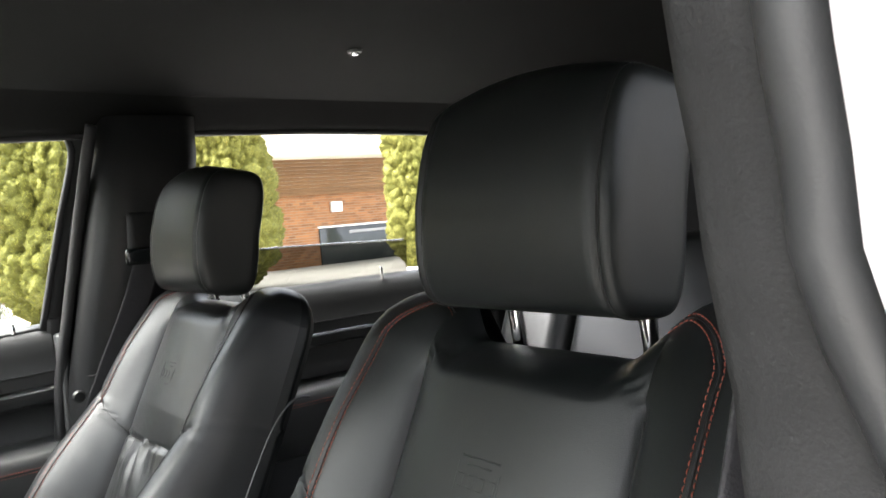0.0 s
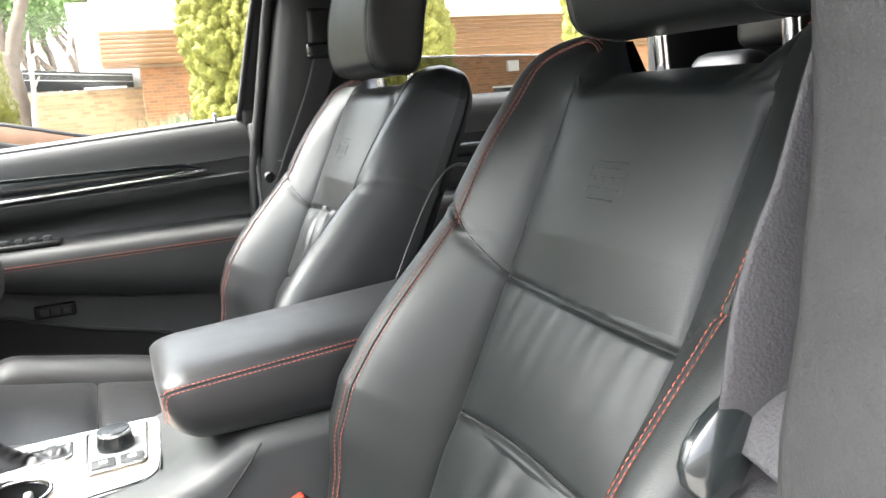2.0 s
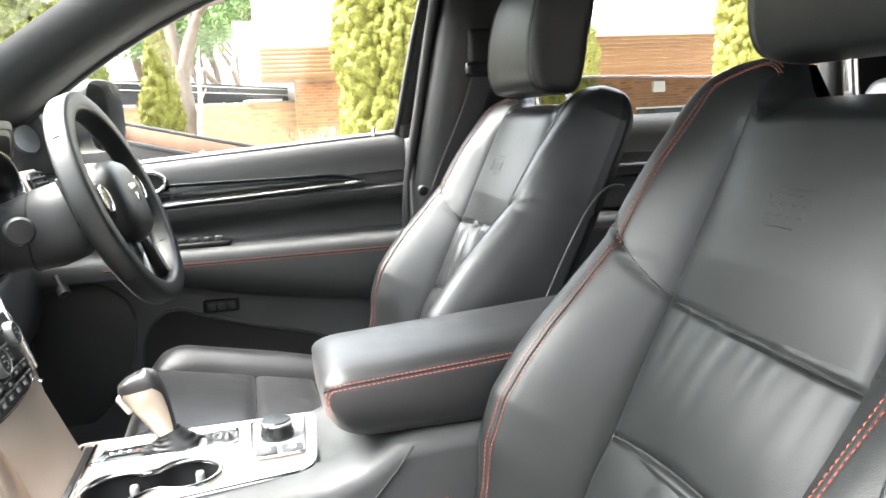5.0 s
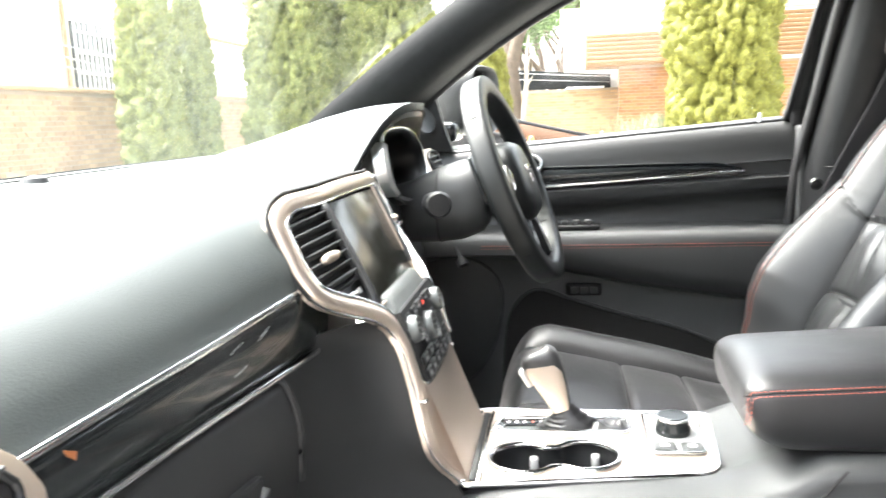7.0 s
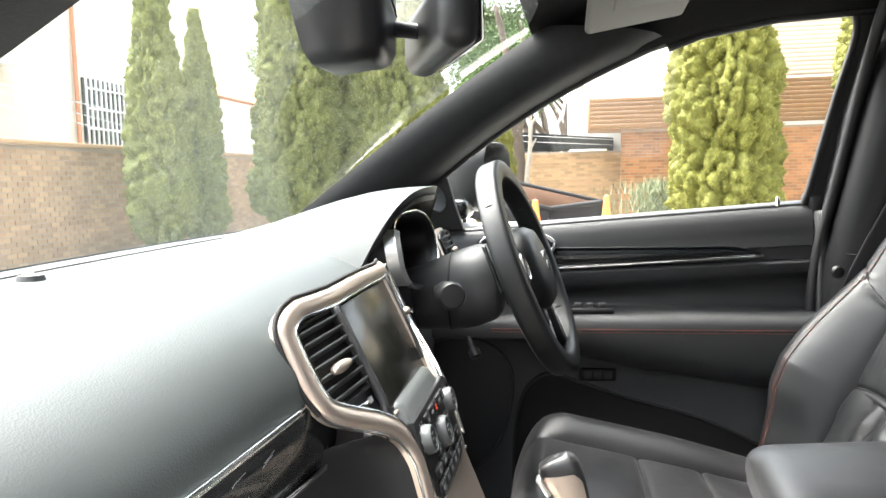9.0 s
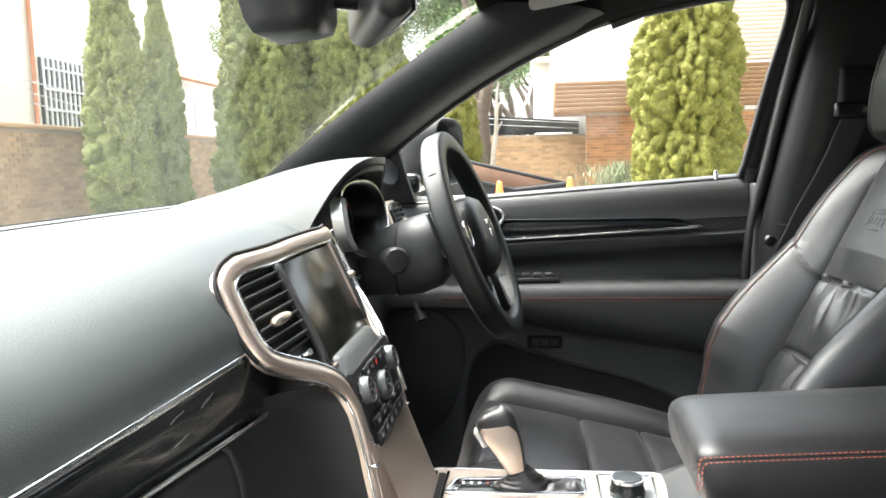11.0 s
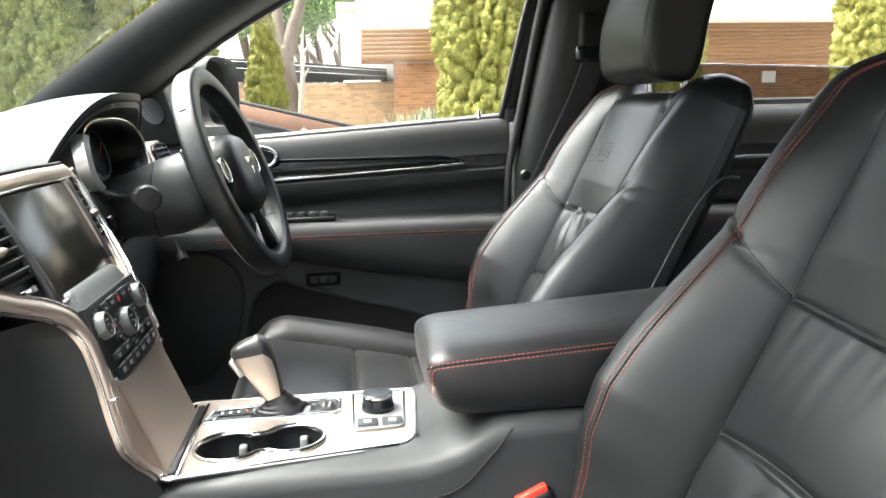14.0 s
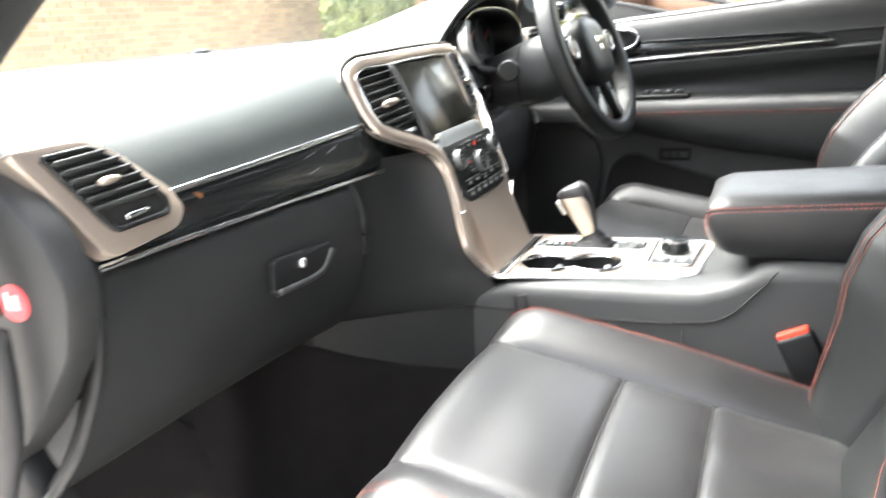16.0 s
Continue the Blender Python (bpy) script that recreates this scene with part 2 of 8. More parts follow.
def spline(pts, n=8):
    """Catmull-Rom points through pts."""
    P = [Vector(p) for p in pts]
    P = [P[0] * 2 - P[1]] + P + [P[-1] * 2 - P[-2]]
    out = []
    for i in range(1, len(P) - 2):
        for k in range(n):
            t = k / n
            a, b, c, d = P[i - 1], P[i], P[i + 1], P[i + 2]
            out.append(0.5 * ((2 * b) + (c - a) * t + (2 * a - 5 * b + 4 * c - d) * t * t + (3 * b - a - 3 * c + d) * t ** 3))
    out.append(P[-2])
    return out


def joined(meshes):
    bm = bmesh.new()
    for me in meshes:
        bm.from_mesh(me)
    out = bpy.data.meshes.new("j")
    bm.to_mesh(out)
    bm.free()
    return out


def prism(poly, depth, bevel=0.0):
    """A plate: poly lies in x, y; it is depth thick, from z 0 up."""
    bm = bmesh.new()
    f = bm.faces.new([bm.verts.new((x, y, 0)) for x, y in poly])
    top = bmesh.ops.extrude_face_region(bm, geom=[f])
    up = [v for v in top["geom"] if isinstance(v, bmesh.types.BMVert)]
    bmesh.ops.translate(bm, vec=(0, 0, depth), verts=up)
    bmesh.ops.recalc_face_normals(bm, faces=bm.faces)
    if bevel:
        ups = set(up)
        rim = [e for e in bm.edges if e.verts[0] in ups and e.verts[1] in ups]
        bmesh.ops.bevel(bm, geom=rim, offset=bevel, segments=2, profile=0.5, affect="EDGES")
    me = bpy.data.meshes.new("p")
    bm.to_mesh(me)
    bm.free()
    return sharp(me, 30)


def placed(me, m):
    me.transform(m)
    return me


def stitches(path, normal, length=0.0040, gap=0.0014, r=0.00055, lift=0.0004):
    """Short threads along a dense path; normal(i) gives the way up at point i."""
    pts = [Vector(p) for p in path]
    verts, faces = [], []
    run = 0.0
    start = None
    for i in range(len(pts) - 1):
        seg = (pts[i + 1] - pts[i]).length
        pos = 0.0
        while pos < seg:
            step = min(seg - pos, (length if run < length else length + gap) - run)
            if run < 1e-9:
                start = pts[i].lerp(pts[i + 1], pos / seg) if seg else pts[i]
            before = run
            run += step
            pos += step
            if before < length <= run + 1e-9 and start is not None:
                end = pts[i].lerp(pts[i + 1], min(1, pos / seg))
                d = (end - start)
                if d.length > 1e-5:
                    d.normalize()
                    nn = Vector(normal(i)).normalized()
                    s = d.cross(nn).normalized()
                    k = len(verts)
                    for q, sc, up in ((start, 0.5, -r), (start.lerp(end, 0.25), 1, lift), (start.lerp(end, 0.75), 1, lift), (end, 0.5, -r)):
                        for a in (s, nn, -s):
                            verts.append(q + nn * up + a * r * sc)
                    for j in range(3):
                        for a in range(3):
                            b = (a + 1) % 3
                            faces.append((k + j * 3 + a, k + j * 3 + b, k + j * 3 + 3 + b, k + j * 3 + 3 + a))
                start = None
            if run >= length + gap - 1e-9:
                run = 0.0
            if step <= 0:
                break
    return mesh_of(verts, faces)


def smooth01(a, b, x):
    t = max(0.0, min(1.0, (x - a) / (b - a)))
    return t * t * (3 - 2 * t)


def lerp_table(table, x):
    if x <= table[0][0]:
        return table[0][1]
    for (x0, y0), (x1, y1) in zip(table, table[1:]):
        if x <= x1:
            return y0 + (y1 - y0) * smooth01(x0, x1, x)
    return table[-1][1]


def lin_of(table, x):
    for (x0, y0), (x1, y1) in zip(table, table[1:]):
        if x <= x1:
            return y0 + (y1 - y0) * max(0, x - x0) / (x1 - x0)
    return table[-1][1]


def frange(a, b, n):
    return [a + (b - a) * i / (n - 1) for i in range(n)]

# ---- front seats ----
REC = radians(26)
BD = Vector((math.sin(REC), 0, math.cos(REC)))   # up along the backrest
BN = Vector((-math.cos(REC), 0, math.sin(REC)))  # out of its face
B0 = Vector((0, 0, 1.047))
PANEL = 0.130
W0 = 0.010      # how far the middle panels stand before the backrest's own plane
HALF = [(-0.40, 0.240), (-0.32, 0.254), (-0.2, 0.266), (-0.1, 0.267), (0.0, 0.264), (0.13, 0.259), (0.19, 0.256), (0.225, 0.252), (0.245, 0.245), (0.258, 0.236), (0.268, 0.224), (0.276, 0.208), (0.282, 0.185)]
CREST = [(-0.40, 0.040), (-0.262, 0.074), (-0.217, 0.092), (-0.165, 0.098), (-0.12, 0.091), (-0.08, 0.081), (-0.016, 0.060), (0.037, 0.043), (0.085, 0.039), (0.13, 0.033), (0.192, 0.020), (0.235, 0.012), (0.28, 0.0)]


def seam_v(u, outb):
    """The height of the seam across the middle, falling outboard."""
    return -0.012 * max(0.0, min(1.0, 0.5 + outb * u / (2 * PANEL)))


def panel_top(u):
    """The upper border of the middle panels, with round corners."""
    return 0.258 - 0.07 * max(0.0, min(1.0, (abs(u) - 0.080) / (PANEL - 0.080))) ** 2.4


def back_face(u, v, outb=-1, crease=1.0):
    """How far the backrest's face stands out at u across and v up."""
    a, W, h = abs(u), lin_of(HALF, v), lin_of(CREST, v)
    p = PANEL
    if a < p:
        band = abs(math.sin(math.pi * (v / 0.15))) ** 0.8 if v < 0 else min(1.0, v / 0.05)
        w = 0.010 * math.cos(0.5 * math.pi * u / p) + 0.007 * band * (1 - (a / p) ** 4)
        if -0.15 < v < 0:
            # gathers that hang from the seam and run out downwards
            hang = math.exp(-((v + 0.006) / 0.075) ** 2) * (1 - (a / p) ** 4) * crease
            lean = u - 0.22 * outb * v
            w += hang * (0.0030 * noise.noise(Vector((lean * 55, v * 9, 3.1))) + 0.0011 * noise.noise(Vector((lean * 140, v * 22, 7.7))))
            w += hang * 0.0040 * max(0.0, crease - 0.9) * math.sin(70 * u - 60 * v + 2 * math.sin(50 * u))
        if v < -0.15:
            w += 0.003 * crease * math.exp(-((v + 0.19) / 0.03) ** 2) * math.sin(75 * u + 30 * v + 2 * math.sin(40 * u))
    else:
        s = (a - p) / max(W - p, 1e-3)
        w = h * math.sin(min(1.0, s / 0.62) * math.pi / 2) if s < 0.62 else h - (h + 0.050) * ((s - 0.62) / 0.38) ** 3.2
    w -= 0.006 * math.exp(-((a - p) / 0.0035) ** 2) * (1 - smooth01(0.175, 0.19, v))
    sv = seam_v(u, outb) if a < p else seam_v(math.copysign(p, u), outb) + 0.075 * (a - p) / (W - p)
    w -= 0.0045 * math.exp(-((v - sv) / 0.0030) ** 2)
    if a < p + 0.004:
        w -= 0.0035 * math.exp(-((v - panel_top(u)) / 0.006) ** 2) * (0.25 + 0.75 * smooth01(0.05, 0.10, a))
    if a < p:
        w -= 0.006 * math.exp(-((v + 0.15 - 0.012 * math.cos(math.pi * u / p / 2)) / 0.0040) ** 2)
    # the double seam on the bolster's crest lies in a shallow groove
    w -= 0.0014 * math.exp(-((a - stitch_u(v)) / 0.0022) ** 2) * (1 - smooth01(0.20, 0.24, v))
    return w


def stitch_u(v):
    return 0.197 - 0.006 * smooth01(0.1, 0.215, v)


TOP_DIP = {"middle": 0.04, "shoulder": 0.0}


def back_point(u, v, w=None, lift=0.0, outb=-1, crease=1.0):
    w = back_face(u, v, outb, crease) if w is None else w
    mid = -0.055
    if v > 0.20:
        k = math.sqrt(max(0.0, 1 - ((v - 0.20) / 0.0822) ** 2.3))
        w = mid + (w - mid) * (0.1 + 0.9 * k)
    a = abs(u)
    dip = (TOP_DIP["shoulder"] + (TOP_DIP["middle"] - TOP_DIP["shoulder"]) * (1 - smooth01(0.085, 0.15, a))) * smooth01(0.15, 0.27, v)
    return B0 + BD * (v - dip) + BN * (w + lift + W0) + Vector((0, u, 0))


def build_seat(name, label, outb=-1, lift=0.0, thread=None):
    thread = thread or STITCH
    TOP_DIP["middle"], TOP_DIP["shoulder"] = (0.052, 0.0) if outb < 0 else (0.040, 0.010)
    crease = 0.8 if outb < 0 else 1.5
    seat = thing(name, label, "car seat", group="front seats")
    # backrest: the front in panels, then the shell of sides and back
    fr = [-1, -0.985, -0.95, -0.9, -0.84, -0.78, -0.72, -0.66, -0.62, -0.58, -0.562, -0.547, -0.532, -0.517, -0.502, -0.487, -0.47, -0.45, -0.4, -0.3, -0.2, -0.12, -0.06]
    vs = sorted(set([round(-0.40 + 0.0125 * i, 4) for i in range(47)] + [round(-0.03 + 0.003 * i, 4) for i in range(15)] + [round(0.016 + 0.004 * i, 4) for i in range(18)] + [round(-0.166 + 0.003 * i, 4) for i in range(14)] + [-0.15, -0.146, -0.154, -0.14, -0.134, -0.142] + [round(0.176 + 0.004 * i, 4) for i in range(18)] + [0.21, 0.225, 0.24, 0.25, 0.26, 0.268, 0.274, 0.278, 0.2815]))
    vs = [v for v in vs if v <= 0.2816]

    def us(v):
        W = lin_of(HALF, v)
        side = [-(PANEL + (W - PANEL) * -f) for f in fr] + [-PANEL - 0.004, -PANEL]
        inner = [-PANEL + 0.004, -PANEL + 0.009] + frange(-PANEL + 0.016, PANEL - 0.016, 59) + [PANEL - 0.009, PANEL - 0.004]
        return side + inner + [-x for x in side[::-1]]
    n = len(us(0))
    rows = [[back_point(u, v, None, 0.0, outb, crease) for u in us(v)] for v in vs]
    ns = len(fr) + 1
    regions = {"bolster": [], "bolster_b": [], "upper_panel": [], "middle_panel": [], "lower_panel": []}
    for j in range(len(vs) - 1):
        vm = (vs[j] + vs[j + 1]) / 2
        for i in range(n - 1):
            f = (j * n + i, j * n + i + 1, (j + 1) * n + i + 1, (j + 1) * n + i)
            if i < ns:
                regions["bolster"].append(f)
            elif i >= n - 1 - ns:
                regions["bolster_b"].append(f)
            else:
                regions["upper_panel" if vm > 0 else "middle_panel" if vm > -0.146 else "lower_panel"].append(f)
    flat = [p for r in rows for p in r]
    for key, faces in regions.items():
        used = sorted({i for f in faces for i in f})
        idx = {k: i for i, k in enumerate(used)}
        me = mesh_of([flat[k] for k in used], [tuple(idx[i] for i in f) for f in faces])
        part("bolster" if key == "bolster_b" else key, me, LEATHER if outb < 0 else LEATHER_SOFT, seat)
    # shell: from the bolsters' edges round the sides to a flat back
    rings = []
    for v in vs:
        W = lin_of(HALF, v)
        e = back_face(W, v)
        prof = [(W, e), (W + 0.003, e - 0.010), (W + 0.003, min(-0.050, e - 0.016)), (W - 0.001, -0.064), (W - 0.012, -0.080), (W - 0.04, -0.092), (W * 0.5, -0.100), (0, -0.104)]
        ring = prof + [(-u, w) for u, w in prof[-2::-1]]
        rings.append([back_point(u, v, w) for u, w in ring])
    shell = loft(rings, False, False, closed=False)
    part("back_shell", shell, LEATHER, seat)
    # a plastic back cover line: piping down each side
    for s in (-1, 1):
        path = [back_point(s * (lin_of(HALF, v) + 0.003), v, w) for v, w in ((0.13, -0.093), (0.125, -0.078), (0.11, -0.064), (0.07, -0.052), (0.0, -0.046), (-0.1, -0.043), (-0.25, -0.041), (-0.38, -0.040))]
        part("piping", tube(spline(path, 6), 0.0022, 6), PLASTIC, seat)
    # seams
    for s in (-1, 1):
        part("seam", tube([back_point(s * PANEL, v, lift=0.0012) for v in frange(-0.39, 0.181, 60)], 0.0012, 5), SEAM, seat)
        W0 = lin_of(HALF, 0.04)
        part("seam", tube([back_point(s * (PANEL + (W0 - PANEL) * k), seam_v(s * PANEL, outb) + 0.075 * k, lift=0.001, outb=outb) for k in frange(0, 0.62, 14)], 0.0012, 5), SEAM, seat)
    part("seam", tube([back_point(u, seam_v(u, outb), lift=0.0006, outb=outb) for u in frange(-PANEL, PANEL, 30)], 0.0008, 5), SEAM, seat)
    part("seam", tube([back_point(u, -0.15 + 0.012 * math.cos(math.pi * u / PANEL / 2), lift=0.001) for u in frange(-PANEL, PANEL, 30)], 0.0012, 5), SEAM, seat)
    # double stitching along each bolster's crest, with its seam between, turning in over the shoulder
    for s in (-1, 1):
        def crest(off, up):
            pts = [back_point(s * (stitch_u(v) + off), v, lift=up, outb=outb) for v in frange(-0.385, 0.215, 120)]
            for k in frange(0.03, 0.9, 36):
                v = 0.215 + 0.050 * math.sin(k * math.pi / 2)
                pts.append(back_point(s * (0.191 + off * (1 - 0.5 * k) - 0.075 * k ** 1.5), v + off * 0.8 * k, lift=up, outb=outb))
            return pts
        part("seam", tube(crest(0.0, 0.0006), 0.0011, 5), SEAM, seat)
        for off in (-0.0040, 0.0040):
            part("stitching", stitches(crest(off, 0.0006), lambda i: BN), STITCH if s == outb or outb < 0 else thread, seat, "double stitching")
    # embossed badge on the upper panel: plain raised bars
    bars = [(-0.012, 0.122, 0.046, 0.0022), (-0.012, 0.116, 0.030, 0.0020), (-0.037, 0.104, 0.0022, 0.022), (0.013, 0.106, 0.0022, 0.026), (-0.012, 0.088, 0.036, 0.0022)]
    bars += [(-0.030 + 0.0125 * k, 0.108, 0.009, 0.0020) for k in range(4)] + [(-0.030 + 0.0125 * k, 0.098, 0.009, 0.0020) for k in range(4)] + [(-0.034 + 0.0125 * k, 0.103, 0.0020, 0.010) for k in range(4)]
    em = []
    for u, v, w, h in bars:
        b = rbox(0.003, w, h, 0.0009, 2)
        em.append(placed(b, Matrix.Translation(back_point(u + 0.012, v, lift=-0.0010 if outb > 0 else -0.0013)) @ Matrix.Rotation(REC, 4, "Y")))
    part("embossed_badge", joined(em), LEATHER, seat)
    # cushion
    def zc(x):
        return 0.794 + lift - 0.20 * (x + 0.58) - 0.11 * max(0.0, (-0.585 - x) / 0.065) ** 2.2

    def top(u, x):
        a = abs(u)
        p = 0.150
        z = zc(x)
        back = smooth01(-0.62, -0.55, x)
        if a < p:
            z += 0.008 * math.cos(0.5 * math.pi * u / p)
            z += 0.003 * abs(math.sin(math.pi * (x + 0.428) / 0.110)) * (1 - (a / p) ** 4)
            z += 0.0016 * math.sin(70 * u + 25 * x + 2 * math.sin(40 * x)) * math.exp(-((x + 0.25) / 0.08) ** 2)
            for xs in (-0.428, -0.319):
                z -= 0.006 * math.exp(-((x - xs) / 0.0045) ** 2)
        else:
            s = (a - p) / (0.262 - p)
            h = (0.006 + 0.024 * back) * (1 - 0.45 * smooth01(-0.40, -0.14, x))
            z += h * math.sin(min(1, s / 0.55) * math.pi / 2) if s < 0.55 else h - (h + 0.012) * ((s - 0.55) / 0.45) ** 2.2
        z -= 0.008 * math.exp(-((a - p) / 0.0045) ** 2) * back
        return z
    ua = [-0.262, -0.259, -0.25, -0.238, -0.225, -0.214, -0.203, -0.192, -0.181, -0.171, -0.162, -0.154, -0.150]
    ui = [-0.146, -0.140] + frange(-0.130, 0.130, 19) + [0.140, 0.146]
    uu = ua + ui + [-x for x in ua[::-1]]
    xs = sorted(set([-0.652, -0.649, -0.644, -0.637, -0.628, -0.618, -0.607, -0.595] + [round(-0.585 + 0.0125 * i, 4) for i in range(40)] + [-0.4325, -0.428, -0.4235, -0.3235, -0.319, -0.3145]))
    n = len(uu)
    rows = [[Vector((x, u, top(u, x))) for u in uu] for x in xs]
    flat = [p for r in rows for p in r]
    regions = {"cushion_bolster": [], "cushion_bolster_b": [], "cushion_front": [], "cushion_middle": [], "cushion_rear": []}
    for j in range(len(xs) - 1):
        xm = (xs[j] + xs[j + 1]) / 2
        for i in range(n - 1):
            f = (j * n + i, (j + 1) * n + i, (j + 1) * n + i + 1, j * n + i + 1)
            key = "cushion_bolster" if i < len(ua) - 1 else "cushion_bolster_b" if i >= n - len(ua) else "cushion_front" if xm < -0.428 else "cushion_middle" if xm < -0.319 else "cushion_rear"
            regions[key].append(f)
    for key, faces in regions.items():
        used = sorted({i for f in faces for i in f})
        idx = {k: i for i, k in enumerate(used)}
        part(key.replace("_b", "") if key.endswith("_b") else key, mesh_of([flat[k] for k in used], [tuple(idx[i] for i in f) for f in faces]), LEATHER_WORN_LIT, seat)
    ring = [rows[0][i] for i in range(n)] + [r[-1] for r in rows[1:]] + [rows[-1][i] for i in range(n - 2, -1, -1)] + [r[0] for r in rows[-2:0:-1]]
    low = [Vector((p.x * 0.985 - 0.004, p.y * 0.985, 0.66)) for p in ring]
    low2 = [Vector((p.x * 0.95 - 0.01, p.y * 0.94, 0.56)) for p in ring]
    part("cushion_skirt", loft([ring, [q.lerp(p, 0.85) + Vector((0, 0.003 * (1 if p.y > 0 else -1), 0)) for p, q in zip(ring, low)], low, low2], False, False), LEATHER, seat)
    part("seat_base", rbox(0.40, 0.42, 0.13, 0.02, 2, (-0.36, 0, 0.50)), PLASTIC_DARK, seat)
    for s in (-1, 1):
        part("seam", tube([Vector((x, s * 0.150, top(s * 0.150, x) + 0.001)) for x in frange(-0.60, -0.11, 50)], 0.0012, 5), SEAM, seat)
        for off in (-0.004, 0.004):
            pts = [Vector((x, s * (0.222 + off), top(s * (0.222 + off), x) + 0.0006)) for x in frange(-0.60, -0.12, 100)]
            pts = [Vector((-0.612 + 0.004 * math.cos(k), s * (0.12 + off + 0.102 * k / 1.2), top(s * (0.12 + 0.102 * k / 1.2), -0.612) + 0.0006)) for k in frange(0, 1.2, 20)] + pts
            part("stitching", stitches(pts, lambda i: (0, 0, 1)), thread, seat, "double stitching")
    for x0 in (-0.428, -0.319):
        part("seam", tube([Vector((x0, u, top(u, x0) + 0.001)) for u in frange(-0.148, 0.148, 28)], 0.0012, 5), SEAM, seat)
    # outer plastic side with its rail
    for s in (-1, 1):
        part("side_cover", placed(prism([(-0.58, 0.56), (-0.56, 0.64), (-0.2, 0.68), (-0.06, 0.72), (-0.02, 0.66), (-0.08, 0.56)], 0.02, 0.004), Matrix.Translation((0, s * 0.262 + (0.01 if s > 0 else 0.01), 0)) @ Matrix.Rotation(math.pi / 2, 4, "X")), PLASTIC, seat)
        part("rail", rbox(0.62, 0.04, 0.03, 0.004, 2, (-0.34, s * 0.17, 0.435)), PLASTIC_DARK, seat)
    # headrest with its posts
    H0 = Vector((0.118 - (0.016 if outb > 0 else 0.0), 0, 1.370 - (0.006 if outb > 0 else 0.0)))
    HS = 0.945
    lean = radians(8)
    hd, hn = Vector((math.sin(lean), 0, math.cos(lean))), Vector((-math.cos(lean), 0, math.sin(lean)))

    def head_ring(u):
        a = abs(u)
        k = 1.0 if a < 0.1115 else 0.45 + 0.55 * max(0.0, 1 - ((a - 0.1115) / 0.0167) ** 3.2) ** 0.42
        out = []
        for i in range(40):
            t = 2 * math.pi * i / 40
            c, s = math.cos(t), math.sin(t)
            e = 0.42
            f, g = math.copysign(abs(c) ** e, c), math.copysign(abs(s) ** (e + 0.12), s)
            w = 0.047 * f * k + (0.008 * (1 - g * g) if f > 0 else 0) - 0.010 * max(0, g) * (1 if f < 0 else 0.6) - 0.003 * (u / 0.127) ** 2 * (1 if f > 0 else 0)
            h = 0.094 * g * (1 - 0.42 * (1 - k)) + 0.016 * (1 - (u / 0.127) ** 2) * smooth01(0.3, 1.0, g)
            if f > 0.2:
                w -= 0.0045 * math.exp(-((a - 0.111) / 0.003) ** 2)
            else:
                w += 0.003 * math.exp(-((a - 0.111) / 0.003) ** 2) * (1 if f < -0.2 else 0)
            out.append(H0 + hn * w + hd * h + Vector((0, u * HS, 0)))
        return out
    sides = [0.111, 0.1125, 0.1145, 0.117, 0.1195, 0.122, 0.124, 0.1255, 0.1266, 0.1273, 0.1278, 0.12815]
    mid = [-0.111, -0.108, -0.105] + frange(-0.098, 0.098, 15) + [0.105, 0.108, 0.111]
    head = part("headrest", loft([head_ring(u) for u in mid], False, False), LEATHER, seat, "padded black leather headrest")
    for s in (-1, 1):
        part("side_panel", loft([head_ring(s * u) for u in sides], False, True), LEATHER, head)
        rg = head_ring(s * 0.111)
        part("seam", tube(rg, 0.0014, 5, closed=True), SEAM, head)
        pth = [p + Vector((0, s * 0.0008, 0)) for p in head_ring(s * 0.1140)]
        part("stitching", stitches([p for a, b in zip(pth, pth[1:]) for p in (a, a.lerp(b, 0.5))], lambda i: (0, s, 0)), PALESTITCH, head)
        part("post", cyl((0.143, s * 0.076 + outb * 0.015, 1.20), (0.130, s * 0.076 + outb * 0.015, 1.32), 0.0072), CHROME, seat, "chrome headrest post")
        part("post_guide", turned([(0, 0.0), (0, 0.014), (0.006, 0.013), (0.008, 0.007)], (0.141, s * 0.076 + outb * 0.015, 1.222), (0, 0, 1)), PLASTIC_DARK, seat)
    return seat


seat_p = build_seat("passenger_seat", "black leather bucket seat with red double stitching and headrest")
seat_p.location = (0, YC - 0.377, 0)
seat_d = build_seat("driver_seat", "black leather driver's seat with deep creases in its middle panels", 1, 0.012, DARKSTITCH)
seat_d.location = (0, YC + 0.377, 0)

# ---- the car's body and inside ----


LOW_EDGE = [(-0.90, 0.955), (-0.70, 0.945), (-0.64, 0.935), (-0.576, 0.920), (-0.513, 0.905), (-0.412, 0.885), (-0.35, 0.875), (-0.142, 0.845), (-0.06, 0.838)]


def low_edge(x):
    """Height of the armrest's lower border along the driver's door."""
    return lin_of(LOW_EDGE, x)


